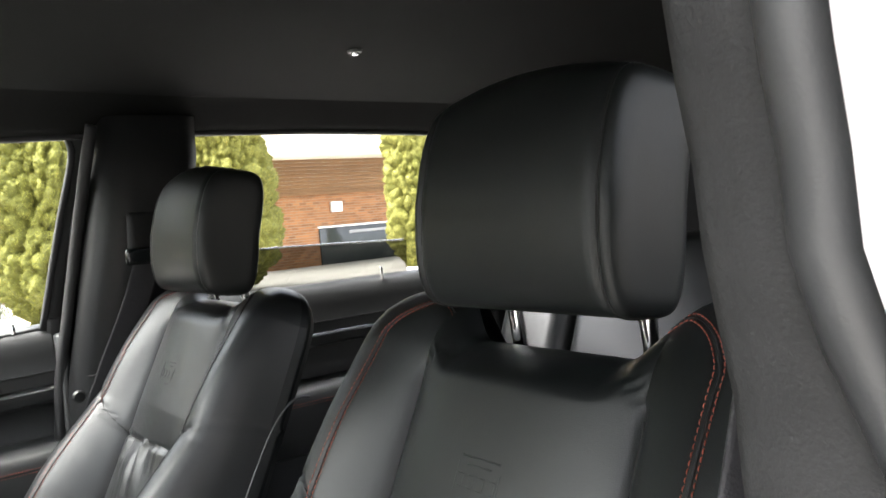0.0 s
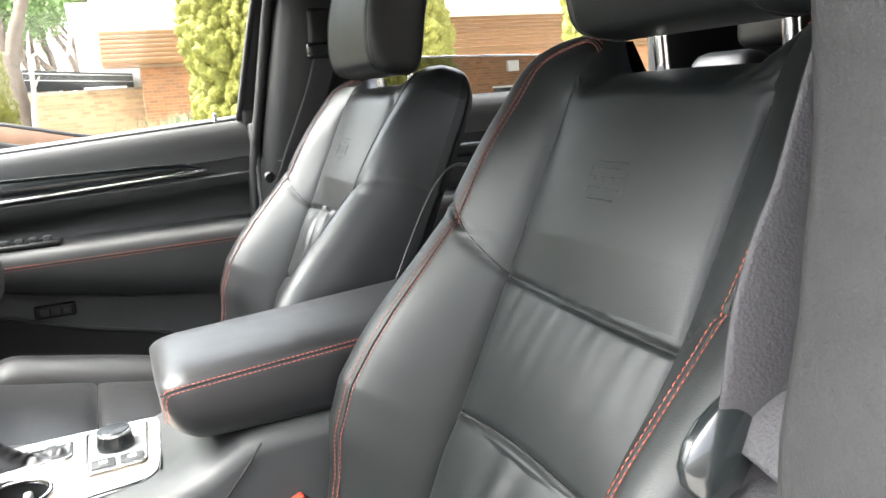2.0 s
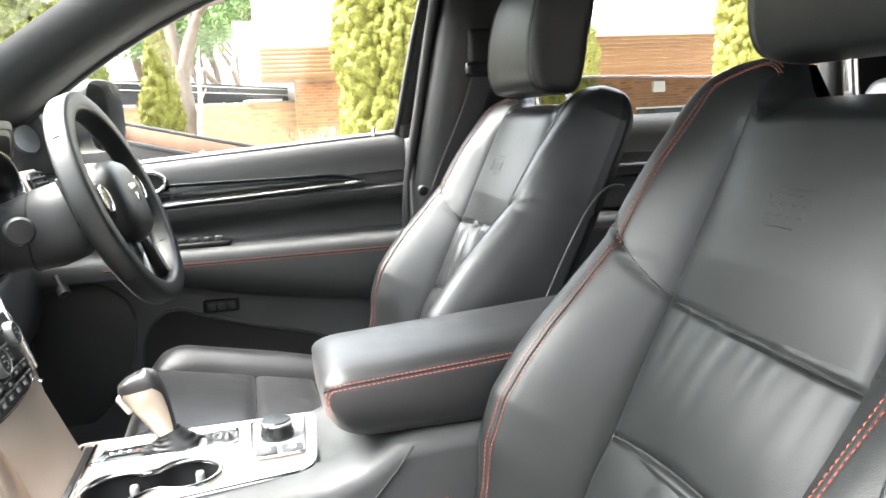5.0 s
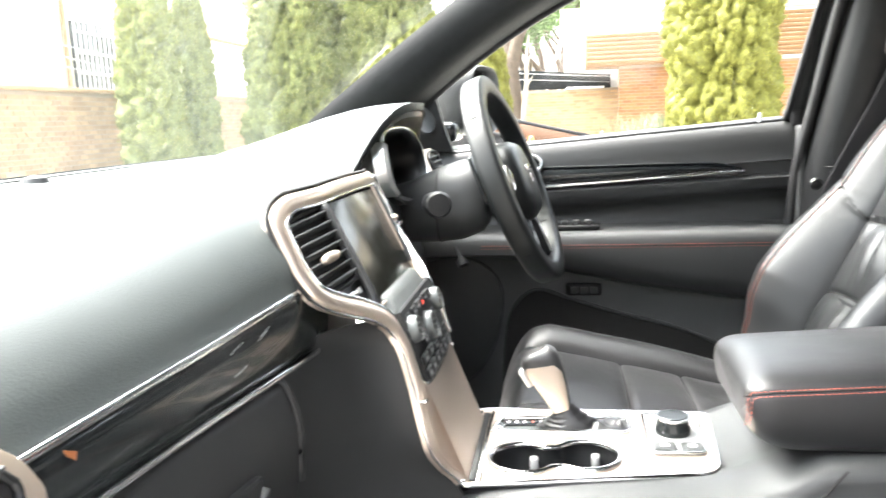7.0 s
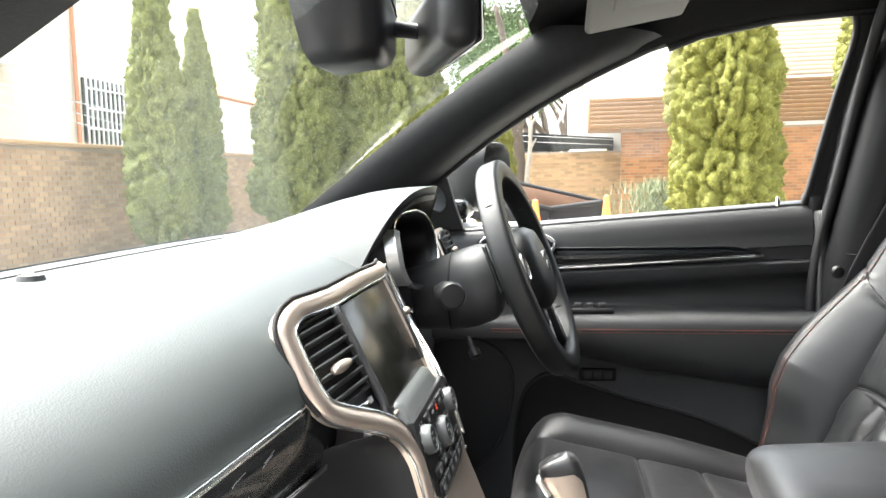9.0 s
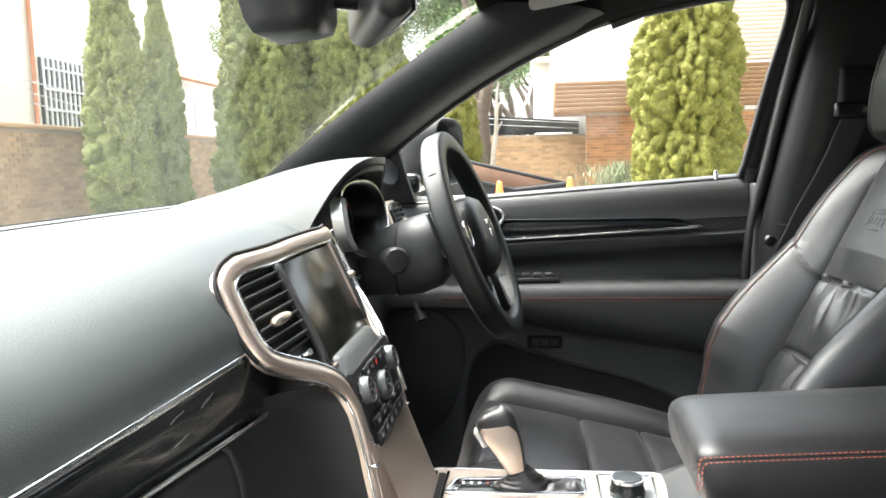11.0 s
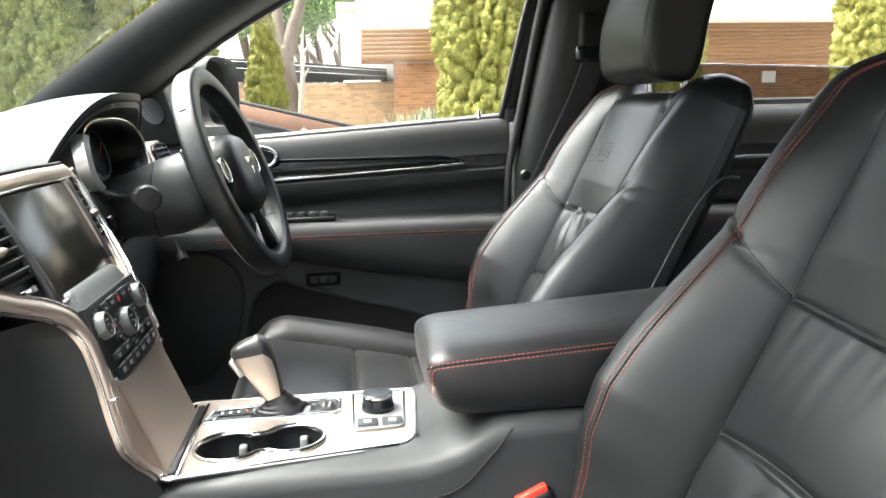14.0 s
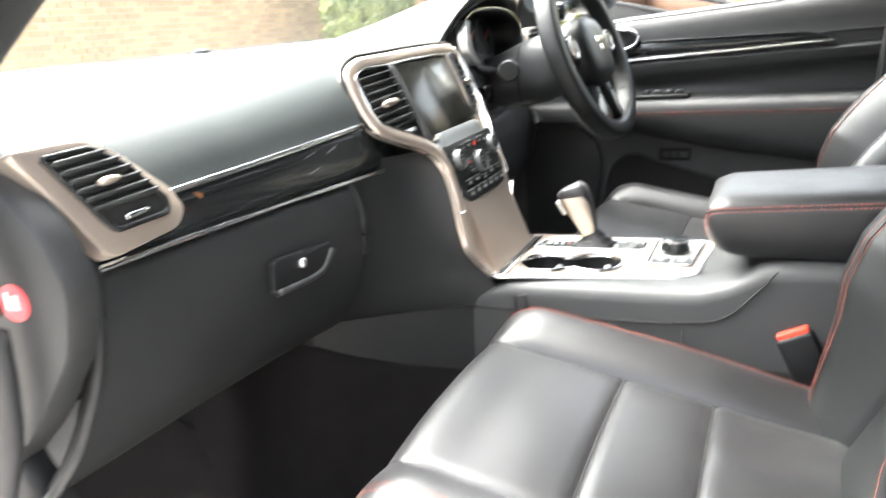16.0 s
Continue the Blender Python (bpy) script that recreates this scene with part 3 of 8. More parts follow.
def door_profile(k, low=None):
    """The driver's door from the sill down: (y, z) pairs; k shifts heights along the car."""
    b = 0.006 - 0.9 * k if low is None else low - 0.846
    return [(0.835, 1.217 + k), (0.812, 1.218 + k), (0.798, 1.213 + k), (0.787, 1.203 + k), (0.780, 1.188 + k), (0.776, 1.165 + k), (0.774, 1.137 + 0.6 * k), (0.772, 1.133 + 0.6 * k),
            (0.779, 1.131 + 0.6 * k), (0.779, 1.107 + 0.6 * k), (0.772, 1.105 + 0.6 * k), (0.766, 1.099 + 0.6 * k), (0.769, 1.081 + 0.7 * k), (0.779, 1.075 + 0.9 * k), (0.792, 1.069 + k), (0.80, 1.045 + 0.5 * k), (0.80, 1.018), (0.793, 1.007), (0.768, 1.003), (0.72, 1.0),
            (0.706, 0.995), (0.70, 0.983), (0.698, 0.968), (0.700, min(0.90 + b, 0.955)), (0.712, min(0.862 + b, 0.950)), (0.735, min(0.850 + b, 0.947)), (0.757, 0.846 + b), (0.764, 0.829 + b), (0.768, 0.76), (0.772, 0.62), (0.775, 0.50), (0.835, 0.5)]


def build_door(name, label, x0, x1, mirror=1, kind=""):
    door = thing(name, label, "car door", kind=kind)
    M = Matrix.Identity(4) if mirror > 0 else Matrix.Translation((0, 2 * YC, 0)) @ Matrix.Scale(-1, 4, (0, 1, 0))

    def k(x):
        return 0.066 * (x + 0.06)
    xs = frange(x0, x1, 30)
    rings = [[Vector((x, y, z)) for y, z in door_profile(k(min(x, 0.05)), low_edge(x) if x1 < 0 else None)] for x in xs]
    panel = sharp(loft(rings), 48)
    fix_normals(placed(panel, M))
    part("door_panel", panel, PLASTIC, door, "padded grey-black door panel")
    return door, M, k


door_d, MD, kd = build_door("driver_door", "closed driver's door with chrome trim and padded armrest", -0.90, -0.068)


def strip_z(x):
    return 1.119 + 0.057 * (x + 0.06)


def inlay_h(x):
    return lin_of([(-0.80, 0.052), (-0.58, 0.041), (-0.38, 0.0295), (-0.24, 0.0215), (-0.215, 0.0185), (-0.19, 0.012), (-0.167, 0.003)], x)


part("trim_inlay", loft([[Vector((x, 0.769, strip_z(x) + inlay_h(x))), Vector((x, 0.790, strip_z(x) + inlay_h(x))), Vector((x, 0.790, strip_z(x))), Vector((x, 0.766, strip_z(x)))] for x in frange(-0.80, -0.167, 60)]), GLOSS, door_d, "dark gloss inlay")
top_line = [Vector((x, 0.768, strip_z(x) + inlay_h(x))) for x in frange(-0.80, -0.167, 60)]
part("trim_edge", tube(top_line, 0, 8, flat=(0.003, 0.003), up=(0, 1, 0)), GLOSS, door_d)
part("trim_strip", tube([Vector((x, 0.766, strip_z(x) - 0.001)) for x in frange(-0.80, -0.163, 30)], 0, 8, flat=(0.004, 0.006), up=(0, 0, 1)), CHROME, door_d, "bright chrome strip")
for dz in (0.0, -0.006):
    part("stitching", stitches([Vector((x, 0.6985, 0.975 + dz)) for x in frange(-0.70, -0.08, 90)], lambda i: (0, -1, 0)), STITCH, door_d, "red stitching")
part("armrest_seam", tube([Vector((x, 0.6985, 0.972)) for x in frange(-0.70, -0.08, 20)], 0.001, 5), SEAM, door_d)
part("lock_pin", turned([(0, 0.0), (0, 0.005), (0.016, 0.004), (0.019, 0.002)], (-0.129, 0.80, 1.208), (0, 0, 1), 16), CHROME, door_d, "chrome lock pin")
sw = part("window_switches", rbox(0.12, 0.045, 0.012, 0.004, 2, (-0.515, 0.748, 1.006)), PLASTIC_DARK, door_d)
for i in range(4):
    part("switch", rbox(0.016, 0.014, 0.012, 0.003, 2, (-0.550 + 0.024 * i, 0.746, 1.015)), PLASTIC, sw)
mem = part("memory_switch", rbox(0.075, 0.012, 0.028, 0.005, 2, (-0.487, 0.760, 0.868)), PLASTIC_DARK, door_d)
for i in range(3):
    part("button", rbox(0.016, 0.005, 0.014, 0.002, 2, (-0.507 + 0.02 * i, 0.753, 0.868)), PLASTIC, mem)
part("sill_cap", fix_normals(loft([[Vector((x, y, z + kd(x))) for y, z in ((0.836, 1.216), (0.835, 1.2195), (0.812, 1.2205), (0.800, 1.2165), (0.7955, 1.2125), (0.800, 1.204))] for x in frange(-0.895, -0.070, 24)])), SILL, door_d, "smooth window sill")
part("frame_foot", rbox(0.030, 0.06, 0.05, 0.008, 2, (-0.060, 0.815, 1.208)), RUBBER, door_d)
# door handle on its dark dish, ahead of the trim
part("handle_dish", placed(prism([(0.085 * math.cos(a), 0.028 * math.sin(a)) for a in frange(0, 2 * math.pi, 25)[:-1]], 0.006, 0.002), Matrix.Translation((-0.652, 0.770, 1.137)) @ Matrix.Rotation(math.pi / 2, 4, "X")), PLASTIC_DARK, door_d)
part("door_handle", tube([Vector((-0.650 + 0.076 * math.copysign(abs(math.cos(a)) ** 0.7, math.cos(a)), 0.758, 1.137 + 0.024 * math.copysign(abs(math.sin(a)) ** 0.8, math.sin(a)))) for a in frange(0, 2 * math.pi, 33)[:-1]], 0.005, 8, closed=True), CHROME, door_d, "chrome door handle ring")
LOWTRIM = mat("grey_hard_plastic", (0.080, 0.084, 0.084), 0.5, grain=0.4, grain_size=700, vary=0.15, vary_size=12, spec=0.4)
part("lower_trim", sheet(lambda u, v: (u, lin_of([(26.0, 0.7555), (27.0, 0.7625), (28.0, 0.7665), (29.0, 0.7705), (30.0, 0.7735)], v), lin_of([(26.0, low_edge(u) + 0.002), (27.0, low_edge(u) - 0.016), (28.0, 0.76), (29.0, 0.62), (30.0, 0.50)], v)), frange(-0.895, -0.070, 30), [26, 26.5, 27, 27.5, 28, 29, 30], (0, 0.002, 0)), LOWTRIM, door_d, "grey lower door trim")
# map pocket: a black sheet for the hollow's shade within a raised lip, and the round speaker grille
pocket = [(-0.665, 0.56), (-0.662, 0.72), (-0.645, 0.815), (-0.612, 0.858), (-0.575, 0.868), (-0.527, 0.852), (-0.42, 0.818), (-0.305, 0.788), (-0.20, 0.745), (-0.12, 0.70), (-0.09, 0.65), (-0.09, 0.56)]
part("map_pocket", placed(prism(pocket, 0.004), Matrix.Translation((0, 0.7655, 0)) @ Matrix.Rotation(math.pi / 2, 4, "X")), BLACK, door_d, "black sheet painted as the shade in the map pocket opening")
part("pocket_lip", tube(spline([(x, 0.762, z) for x, z in pocket], 5), 0.004, 8), PLASTIC, door_d)
spk = [(-0.86, 0.64), (-0.86, 0.92), (-0.79, 0.94), (-0.72, 0.935), (-0.675, 0.90), (-0.66, 0.85), (-0.675, 0.76), (-0.71, 0.69), (-0.76, 0.645)]
part("speaker_grille", placed(prism(spk, 0.006, 0.002), Matrix.Translation((0, 0.765, 0)) @ Matrix.Rotation(math.pi / 2, 4, "X")), PLASTIC, door_d, "black speaker grille")
part("speaker_rim", tube(spline([(x, 0.7585, z) for x, z in spk], 5), 0.002, 6), PLASTIC, door_d)
# outer skin and the window's frame and glass
part("outer_skin", rbox(0.86, 0.03, 0.70, 0.01, 2, (-0.47, 0.87, 0.83)), PAINT, door_d)
part("belt_seal", tube([Vector((x, 0.846, 1.206 + kd(x))) for x in frange(-0.88, -0.068, 12)], 0, 8, flat=(0.02, 0.014)), PLASTIC, door_d)
WF = spline([(-0.060, 0.80, 1.21), (-0.018, 0.778, 1.40), (0.012, 0.755, 1.53), (0.003, 0.745, 1.575)], 8)
part("window_frame", tube(WF, 0, 10, flat=(0.034, 0.02), up=(0, 1, 0.2)), PILLAR, door_d)
part("frame_seal", tube([p + Vector((-0.02, -0.004, 0)) for p in WF], 0, 8, flat=(0.012, 0.014), up=(0, 1, 0.2)), RUBBER, door_d)
part("door_edge", rbox(0.02, 0.10, 0.72, 0.006, 2, (-0.056, 0.80, 0.84)), PLASTIC, door_d)
gl = part("window_pane", mesh_of([(-0.90, 0.84, 1.15), (-0.05, 0.84, 1.19), (0.02, 0.765, 1.59), (-0.35, 0.765, 1.59), (-0.85, 0.83, 1.29)], [(0, 1, 2, 3, 4)], False), GLASS_S, door_d)
gl.visible_shadow = False

# rear door on the driver's side
door_r, MR, kr = build_door("rear_door", "closed rear door with half-lowered window and chrome strip", 0.20, 1.05)
part("trim_strip", tube([Vector((x, 0.768, 1.108)) for x in frange(0.24, 0.95, 12)], 0, 8, flat=(0.004, 0.009)), CHROME, door_r, "bright chrome strip")
for dz in (0.0, -0.006):
    part("stitching", stitches([Vector((x, 0.6985, 0.975 + dz)) for x in frange(0.22, 0.9, 60)], lambda i: (0, -1, 0)), STITCH, door_r, "red stitching")
part("lock_pin", turned([(0, 0.0), (0, 0.005), (0.03, 0.004), (0.034, 0.002)], (0.691, 0.79, 1.212), (0, 0, 1), 16), CHROME, door_r, "chrome lock pin")
part("outer_skin", rbox(0.90, 0.03, 0.70, 0.01, 2, (0.62, 0.87, 0.83)), PAINT, door_r)
WR = spline([(0.158, 0.80, 1.21), (0.162, 0.775, 1.40), (0.172, 0.755, 1.53), (0.20, 0.746, 1.575), (0.26, 0.745, 1.586)], 8)
part("window_frame", tube(WR, 0, 10, flat=(0.03, 0.022), up=(0, 1, 0.2)), PILLAR, door_r)
part("window_pane", mesh_of([(0.15, 0.838, 1.19), (0.80, 0.838, 1.19), (0.80, 0.825, 1.306), (0.15, 0.825, 1.326)], [(0, 1, 2, 3)], False), GLASS_D, door_r, "lowered tinted pane")
part("pane_edge", tube([(0.15, 0.825, 1.327), (0.5, 0.825, 1.317), (0.79, 0.825, 1.307)], 0, 6, flat=(0.004, 0.004)), CHROME, door_r)


def pillar_b(side):
    """The pillar between the doors, with belt, loop and anchor; side 1 is the driver's."""
    def Y(y):
        return YC + side * (y - YC)
    SH = 0.0 if side > 0 else -0.078
    p = thing("b_pillar" if side > 0 else "b_pillar_near", "dark grained pillar between the doors", "pillar", kind="structure")
    rings = []
    OUT = 0.0 if side > 0 else 0.028
    for z, xo, yo in ((0.45, -0.02, 0.715), (0.9, -0.03, 0.705), (1.1, -0.02, 0.695), (1.25, 0.005, 0.672), (1.4, 0.03, 0.650), (1.52, 0.05, 0.650), (1.60, 0.06, 0.672)):
        xo += SH
        yo += OUT * smooth01(1.5, 1.2, z)
        pr = [(xo - 0.035, yo + 0.085), (xo - 0.035, yo + 0.05), (xo - 0.022, yo + 0.02), (xo, yo + 0.003), (xo + 0.03, yo - 0.006), (xo + 0.12, yo - 0.006), (xo + 0.15, yo + 0.01), (xo + 0.16, yo + 0.05), (xo + 0.16, yo + 0.085)]
        rings.append([Vector((x, Y(y), z)) for x, y in pr])
    part("pillar_trim", sharp(loft(rings), 60), PLASTIC_DARK, p)
    part("trim_joint", tube([Vector((x, Y(y), 1.12)) for x, y in ((-0.045 + SH, 0.745), (-0.035 + SH, 0.712), (-0.018 + SH, 0.694), (0.01 + SH, 0.686), (0.1 + SH, 0.686))], 0.0015, 5), BLACK, p)
    seal = [Vector((xo + SH - 0.046, Y(yo + 0.068 + OUT * (1 if side < 0 else 0)), z)) for z, xo, yo in ((0.5, -0.02, 0.715), (0.9, -0.03, 0.705), (1.1, -0.02, 0.695), (1.25, 0.005, 0.672), (1.4, 0.03, 0.645), (1.52, 0.05, 0.62), (1.58, 0.06, 0.60))]
    part("door_seal", tube(spline(seal, 6), 0.011, 10), RUBBER, p)
    body = []
    for z, xo, yo in ((0.40, -0.02, 0.715), (0.9, -0.03, 0.705), (1.1, -0.02, 0.695), (1.25, 0.005, 0.672), (1.4, 0.03, 0.655), (1.50, 0.05, 0.655), (1.55, 0.06, 0.67)):
        xo += SH
        yo += OUT
        body.append([Vector((xo + dx, Y(yo + dy), z)) for dx, dy in ((-0.036, 0.082), (-0.045, 0.09), (-0.05, 0.12), (-0.03, 0.15), (0.15, 0.15), (0.17, 0.12), (0.165, 0.086))])
    part("door_frame", sharp(loft(body), 60), PAINT if side < 0 else SEALM, p, "painted door frame" if side < 0 else "")
    b = thing("seat_belt", "dark woven seat belt hanging from its pillar loop", "seat belt", group="front belts")
    top = Vector((0.085, Y(0.642), 1.345))
    low = Vector((-0.035, Y(0.682), 1.085))
    return p, b, top, low, Y


pb, belt_d, btop, blow, Yd = pillar_b(1)
part("loop_cover", rbox(0.07, 0.03, 0.10, 0.012, 3, (0.085, 0.655, 1.37)), PLASTIC_DARK, belt_d)
part("belt_loop", rbox(0.085, 0.02, 0.032, 0.008, 3, (0.082, 0.636, 1.335)), GLOSS, belt_d)
part("webbing", tube(spline([(0.085, 0.636, 1.34), (0.05, 0.645, 1.24), (0.0, 0.668, 1.12), (-0.05, 0.685, 0.98), (-0.09, 0.69, 0.78)], 6), 0, 10, flat=(0.048, 0.003), up=(0, 1, 0)), BELT, belt_d)
part("belt_stop", turned([(0, 0.0), (0, 0.009), (0.006, 0.012), (0.012, 0.009), (0.014, 0)], (-0.052, 0.688, 1.09), (0, -1, 0)), PLASTIC_DARK, belt_d, "round dark belt stop")

# the near pillar: trim, seal and painted frame about its leading edge
pn = thing("b_pillar_near", "dark grained pillar trim with rubber seal and white painted frame", "pillar", kind="structure")
EDGE_N = [(0.40, -0.14), (0.95, -0.137), (1.075, -0.131), (1.15, -0.120), (1.21, -0.115), (1.28, -0.119), (1.36, -0.134), (1.43, -0.146), (1.52, -0.150), (1.64, -0.150)]


def edge_n(z):
    return lerp_table(EDGE_N, z)


zs_n = frange(0.40, 1.64, 48)


def wide_n(z):
    return 0.055 * smooth01(1.36, 1.16, z)


part("pillar_trim", sharp(loft([[Vector((edge_n(z) + dx, y, z)) for dx, y in ((0.20, -0.615), (0.09, -0.648), (0.04, -0.664), (0.014, -0.673), (0.003, -0.677), (0.0, -0.683), (0.0, -0.712 - wide_n(z)), (0.012, -0.735 - wide_n(z)), (0.20, -0.74 - wide_n(z)))] for z in zs_n]), 60), NEARTRIM, pn)
part("door_seal", tube([Vector((edge_n(z) - 0.004, -0.721 - wide_n(z), z)) for z in zs_n], 0.0105, 12), SEALM, pn)
part("painted_frame", sharp(loft([[Vector((edge_n(z) + dx, y, z)) for dx, y in ((0.02, -0.727 - wide_n(z)), (-0.008, -0.732 - wide_n(z)), (-0.020, -0.738 - wide_n(z)), (-0.026, -0.77 - wide_n(z)), (-0.01, -0.83 - 0.3 * wide_n(z)), (0.20, -0.84), (0.20, -0.75 - wide_n(z)))] for z in zs_n]), 60), PAINT, pn, "white painted door frame")
belt_n = thing("seat_belt", "dark woven seat belt hanging beside the passenger seat", "seat belt", group="front belts")
part("loop_cover", rbox(0.07, 0.03, 0.10, 0.012, 3, (0.075, -0.62, 1.39)), PLASTIC_DARK, belt_n)
nb = spline([(0.03, -0.632, 1.37), (-0.012, -0.640, 1.30), (-0.045, -0.644, 1.235), (-0.066, -0.645, 1.182), (-0.080, -0.645, 1.155), (-0.091, -0.645, 1.126), (-0.097, -0.645, 1.09), (-0.108, -0.642, 1.0), (-0.12, -0.640, 0.86), (-0.13, -0.635, 0.6)], 8)
part("webbing", tube(nb, 0, 12, flat=(0.050, 0.003), up=(-0.35, -1, 0)), BELT, belt_n)
T0, T1 = Vector((-0.140, -0.640, 1.045)), Vector((-0.100, -0.634, 1.082))
tdir = (T1 - T0).normalized()
tside = Vector((0, -1, 0.25)).cross(tdir).normalized()
tout = tdir.cross(tside).normalized()
part("tongue", loft([[T0.lerp(T1, k) + tside * (math.cos(a) * w) + tout * (math.sin(a) * d) for a in frange(0, 2 * math.pi, 25)[:-1]] for k, w, d in ((-0.02, 0.002, 0.001), (0.0, 0.009, 0.005), (0.1, 0.0155, 0.008), (0.3, 0.019, 0.0105), (0.55, 0.0185, 0.0105), (0.8, 0.015, 0.0085), (1.0, 0.0115, 0.006), (1.04, 0.006, 0.003))]), GLOSS, belt_n, "glossy black belt tongue")
fold = spline([(-0.118, -0.652, 1.062), (-0.104, -0.656, 1.078), (-0.090, -0.656, 1.086), (-0.078, -0.653, 1.078), (-0.086, -0.650, 1.060), (-0.102, -0.650, 1.046), (-0.118, -0.650, 1.030), (-0.122, -0.646, 1.00)], 6)
part("belt_fold", tube(fold, 0, 12, flat=(0.0035, 0.040), up=(0.15, 1, 0.1)), BELT, belt_n, "folded webbing through the tongue")
part("tongue_blade", placed(rbox(0.022, 0.003, 0.05, 0.001, 1), Matrix.Translation((-0.136, -0.648, 1.01)) @ Matrix.Rotation(0.45, 4, "Y")), CHROME, belt_n)

# A pillars, roof rails, headliner
for side, nm in ((1, "a_pillar"), (-1, "a_pillar_near")):
    def Y(y, s=side):
        return YC + s * (y - YC)
    ap = thing(nm, "grained dark windscreen pillar trim", "pillar", kind="structure")
    rings = []
    for k in frange(0, 1, 14):
        lo = Vector((-0.93 + 0.575 * k, 0.79 - 0.07 * k, 1.185 + 0.350 * k + 0.038 * math.sin(math.pi * k)))   # on the side window
        hi = Vector((-1.095 + 0.51 * k, 0.665 + 0.0 * k, 1.206 + 0.355 * k + 0.010 * math.sin(math.pi * k)))    # on the windscreen
        if side < 0:
            dip = Vector((0, 0, -0.083 * (1 - smooth01(0.55, 1.0, k))))
            lo, hi = lo + dip, hi + dip * 0.8
        mid = lo.lerp(hi, 0.45) + Vector((0.035, -0.04, 0.0))
        mid2 = lo.lerp(hi, 0.75) + Vector((0.03, -0.028, 0.0))
        out = lo.lerp(hi, 0.5) + Vector((-0.02, 0.06, 0.02))
        rings.append([Vector((p.x, Y(p.y), p.z)) for p in (lo, lo.lerp(mid, 0.5) + Vector((0.006, -0.012, 0)), mid, mid2, hi.lerp(mid2, 0.4) + Vector((0.006, -0.008, 0)), hi, out)])
    part("pillar_trim", sharp(loft(rings), 60), PILLAR, ap)
    part("window_seal", tube([Vector((-0.93 + 0.575 * k - 0.004, Y(0.79 - 0.07 * k + 0.008), 1.185 + 0.350 * k + 0.038 * math.sin(math.pi * k) - 0.004)) for k in frange(0, 1, 14)], 0.008, 8), RUBBER, ap)
    rr = []
    for x, y, z in ((-0.53, 0.70, 1.500), (-0.45, 0.715, 1.515), (-0.38, 0.72, 1.530), (-0.29, 0.72, 1.557), (-0.15, 0.72, 1.580), (0.1, 0.715, 1.59), (0.5, 0.715, 1.595), (1.1, 0.70, 1.585), (1.6, 0.68, 1.55)):
        f = 0.25 + 0.75 * smooth01(-0.50, -0.36, x)
        rr.append([Vector((x, Y(yy), zz)) for yy, zz in ((y + 0.05, z - 0.012), (y + 0.012, z - 0.014), (y - 0.01, z - 0.004), (y - 0.05 * f, z + 0.03), (y - 0.10 * f, z + 0.055), (y - 0.16 * f, z + 0.07), (y + 0.06, z + 0.09))])
    part("roof_rail", sharp(loft(rr), 50), HEADLINER, ap)
    part("rail_seal", tube([Vector((x, Y(y + 0.02), z - 0.016)) for x, y, z in ((-0.35, 0.72, 1.536), (-0.29, 0.72, 1.557), (-0.15, 0.72, 1.58), (0.1, 0.715, 1.59), (0.5, 0.715, 1.595), (1.1, 0.70, 1.585))], 0.008, 8), RUBBER, ap)
ceiling = tagged(part("ceiling", sheet(lambda u, v: (u, v, 1.665 - 0.03 * ((v - YC) / 0.6) ** 2 - 0.045 * max(0, (-0.2 - u) / 0.4) ** 1.5 - 0.04 * max(0, (u - 0.6) / 1.0) ** 2), frange(-0.56, 1.75, 20), frange(YC - 0.62, YC + 0.62, 16), (0, 0, 0.03)), HEADLINER), "black cloth headliner", "ceiling", kind="structure")
tagged(part("roof_panel", sheet(lambda u, v: (u, v, 1.75 - 0.03 * ((v - YC) / 0.6) ** 2 - 0.08 * max(0, (-0.2 - u) / 0.4) ** 1.5), frange(-0.58, 1.8, 12), frange(YC - 0.70, YC + 0.70, 12), (0, 0, 0.01)), PAINT), "white painted car roof", "roof", kind="structure")
lamp = thing("reading_lamp", "small lit reading lamp in the headliner", "lamp", (0.36, 0.30, 1.658))
part("lens", turned([(0, 0.0), (0, 0.007), (0.004, 0.006), (0.006, 0)], (0, 0, -0.004), (0, 0, -1), 20), CHROME, lamp, "bright lens")
part("bezel", turned([(0, 0.0), (0, 0.013), (0.004, 0.012), (0.005, 0.0075)], (0, 0, 0.0), (0, 0, -1), 20), PLASTIC, lamp)
for sv, xx in ((1, -0.43), (-1, -0.43)):
    yv = YC + sv * 0.36
    VM = Matrix.Rotation(radians(-5 * sv), 4, "X") @ Matrix.Rotation(radians(-9), 4, "Y")
    visor = thing("sun_visor", "folded grey-beige sun visor against the headliner", "sun visor", (xx, yv, 1.566), group="visors")
    part("visor_board", placed(rbox(0.17, 0.42, 0.020, 0.009, 3), VM), VISOR, visor)
    part("mirror_cover", placed(rbox(0.09, 0.16, 0.006, 0.002, 2, (0, 0, -0.012)), VM), VISOR, visor)
    part("hinge", cyl((-0.06, sv * 0.19, 0.0), (-0.06, sv * 0.235, 0.02), 0.008), PLASTIC, visor)

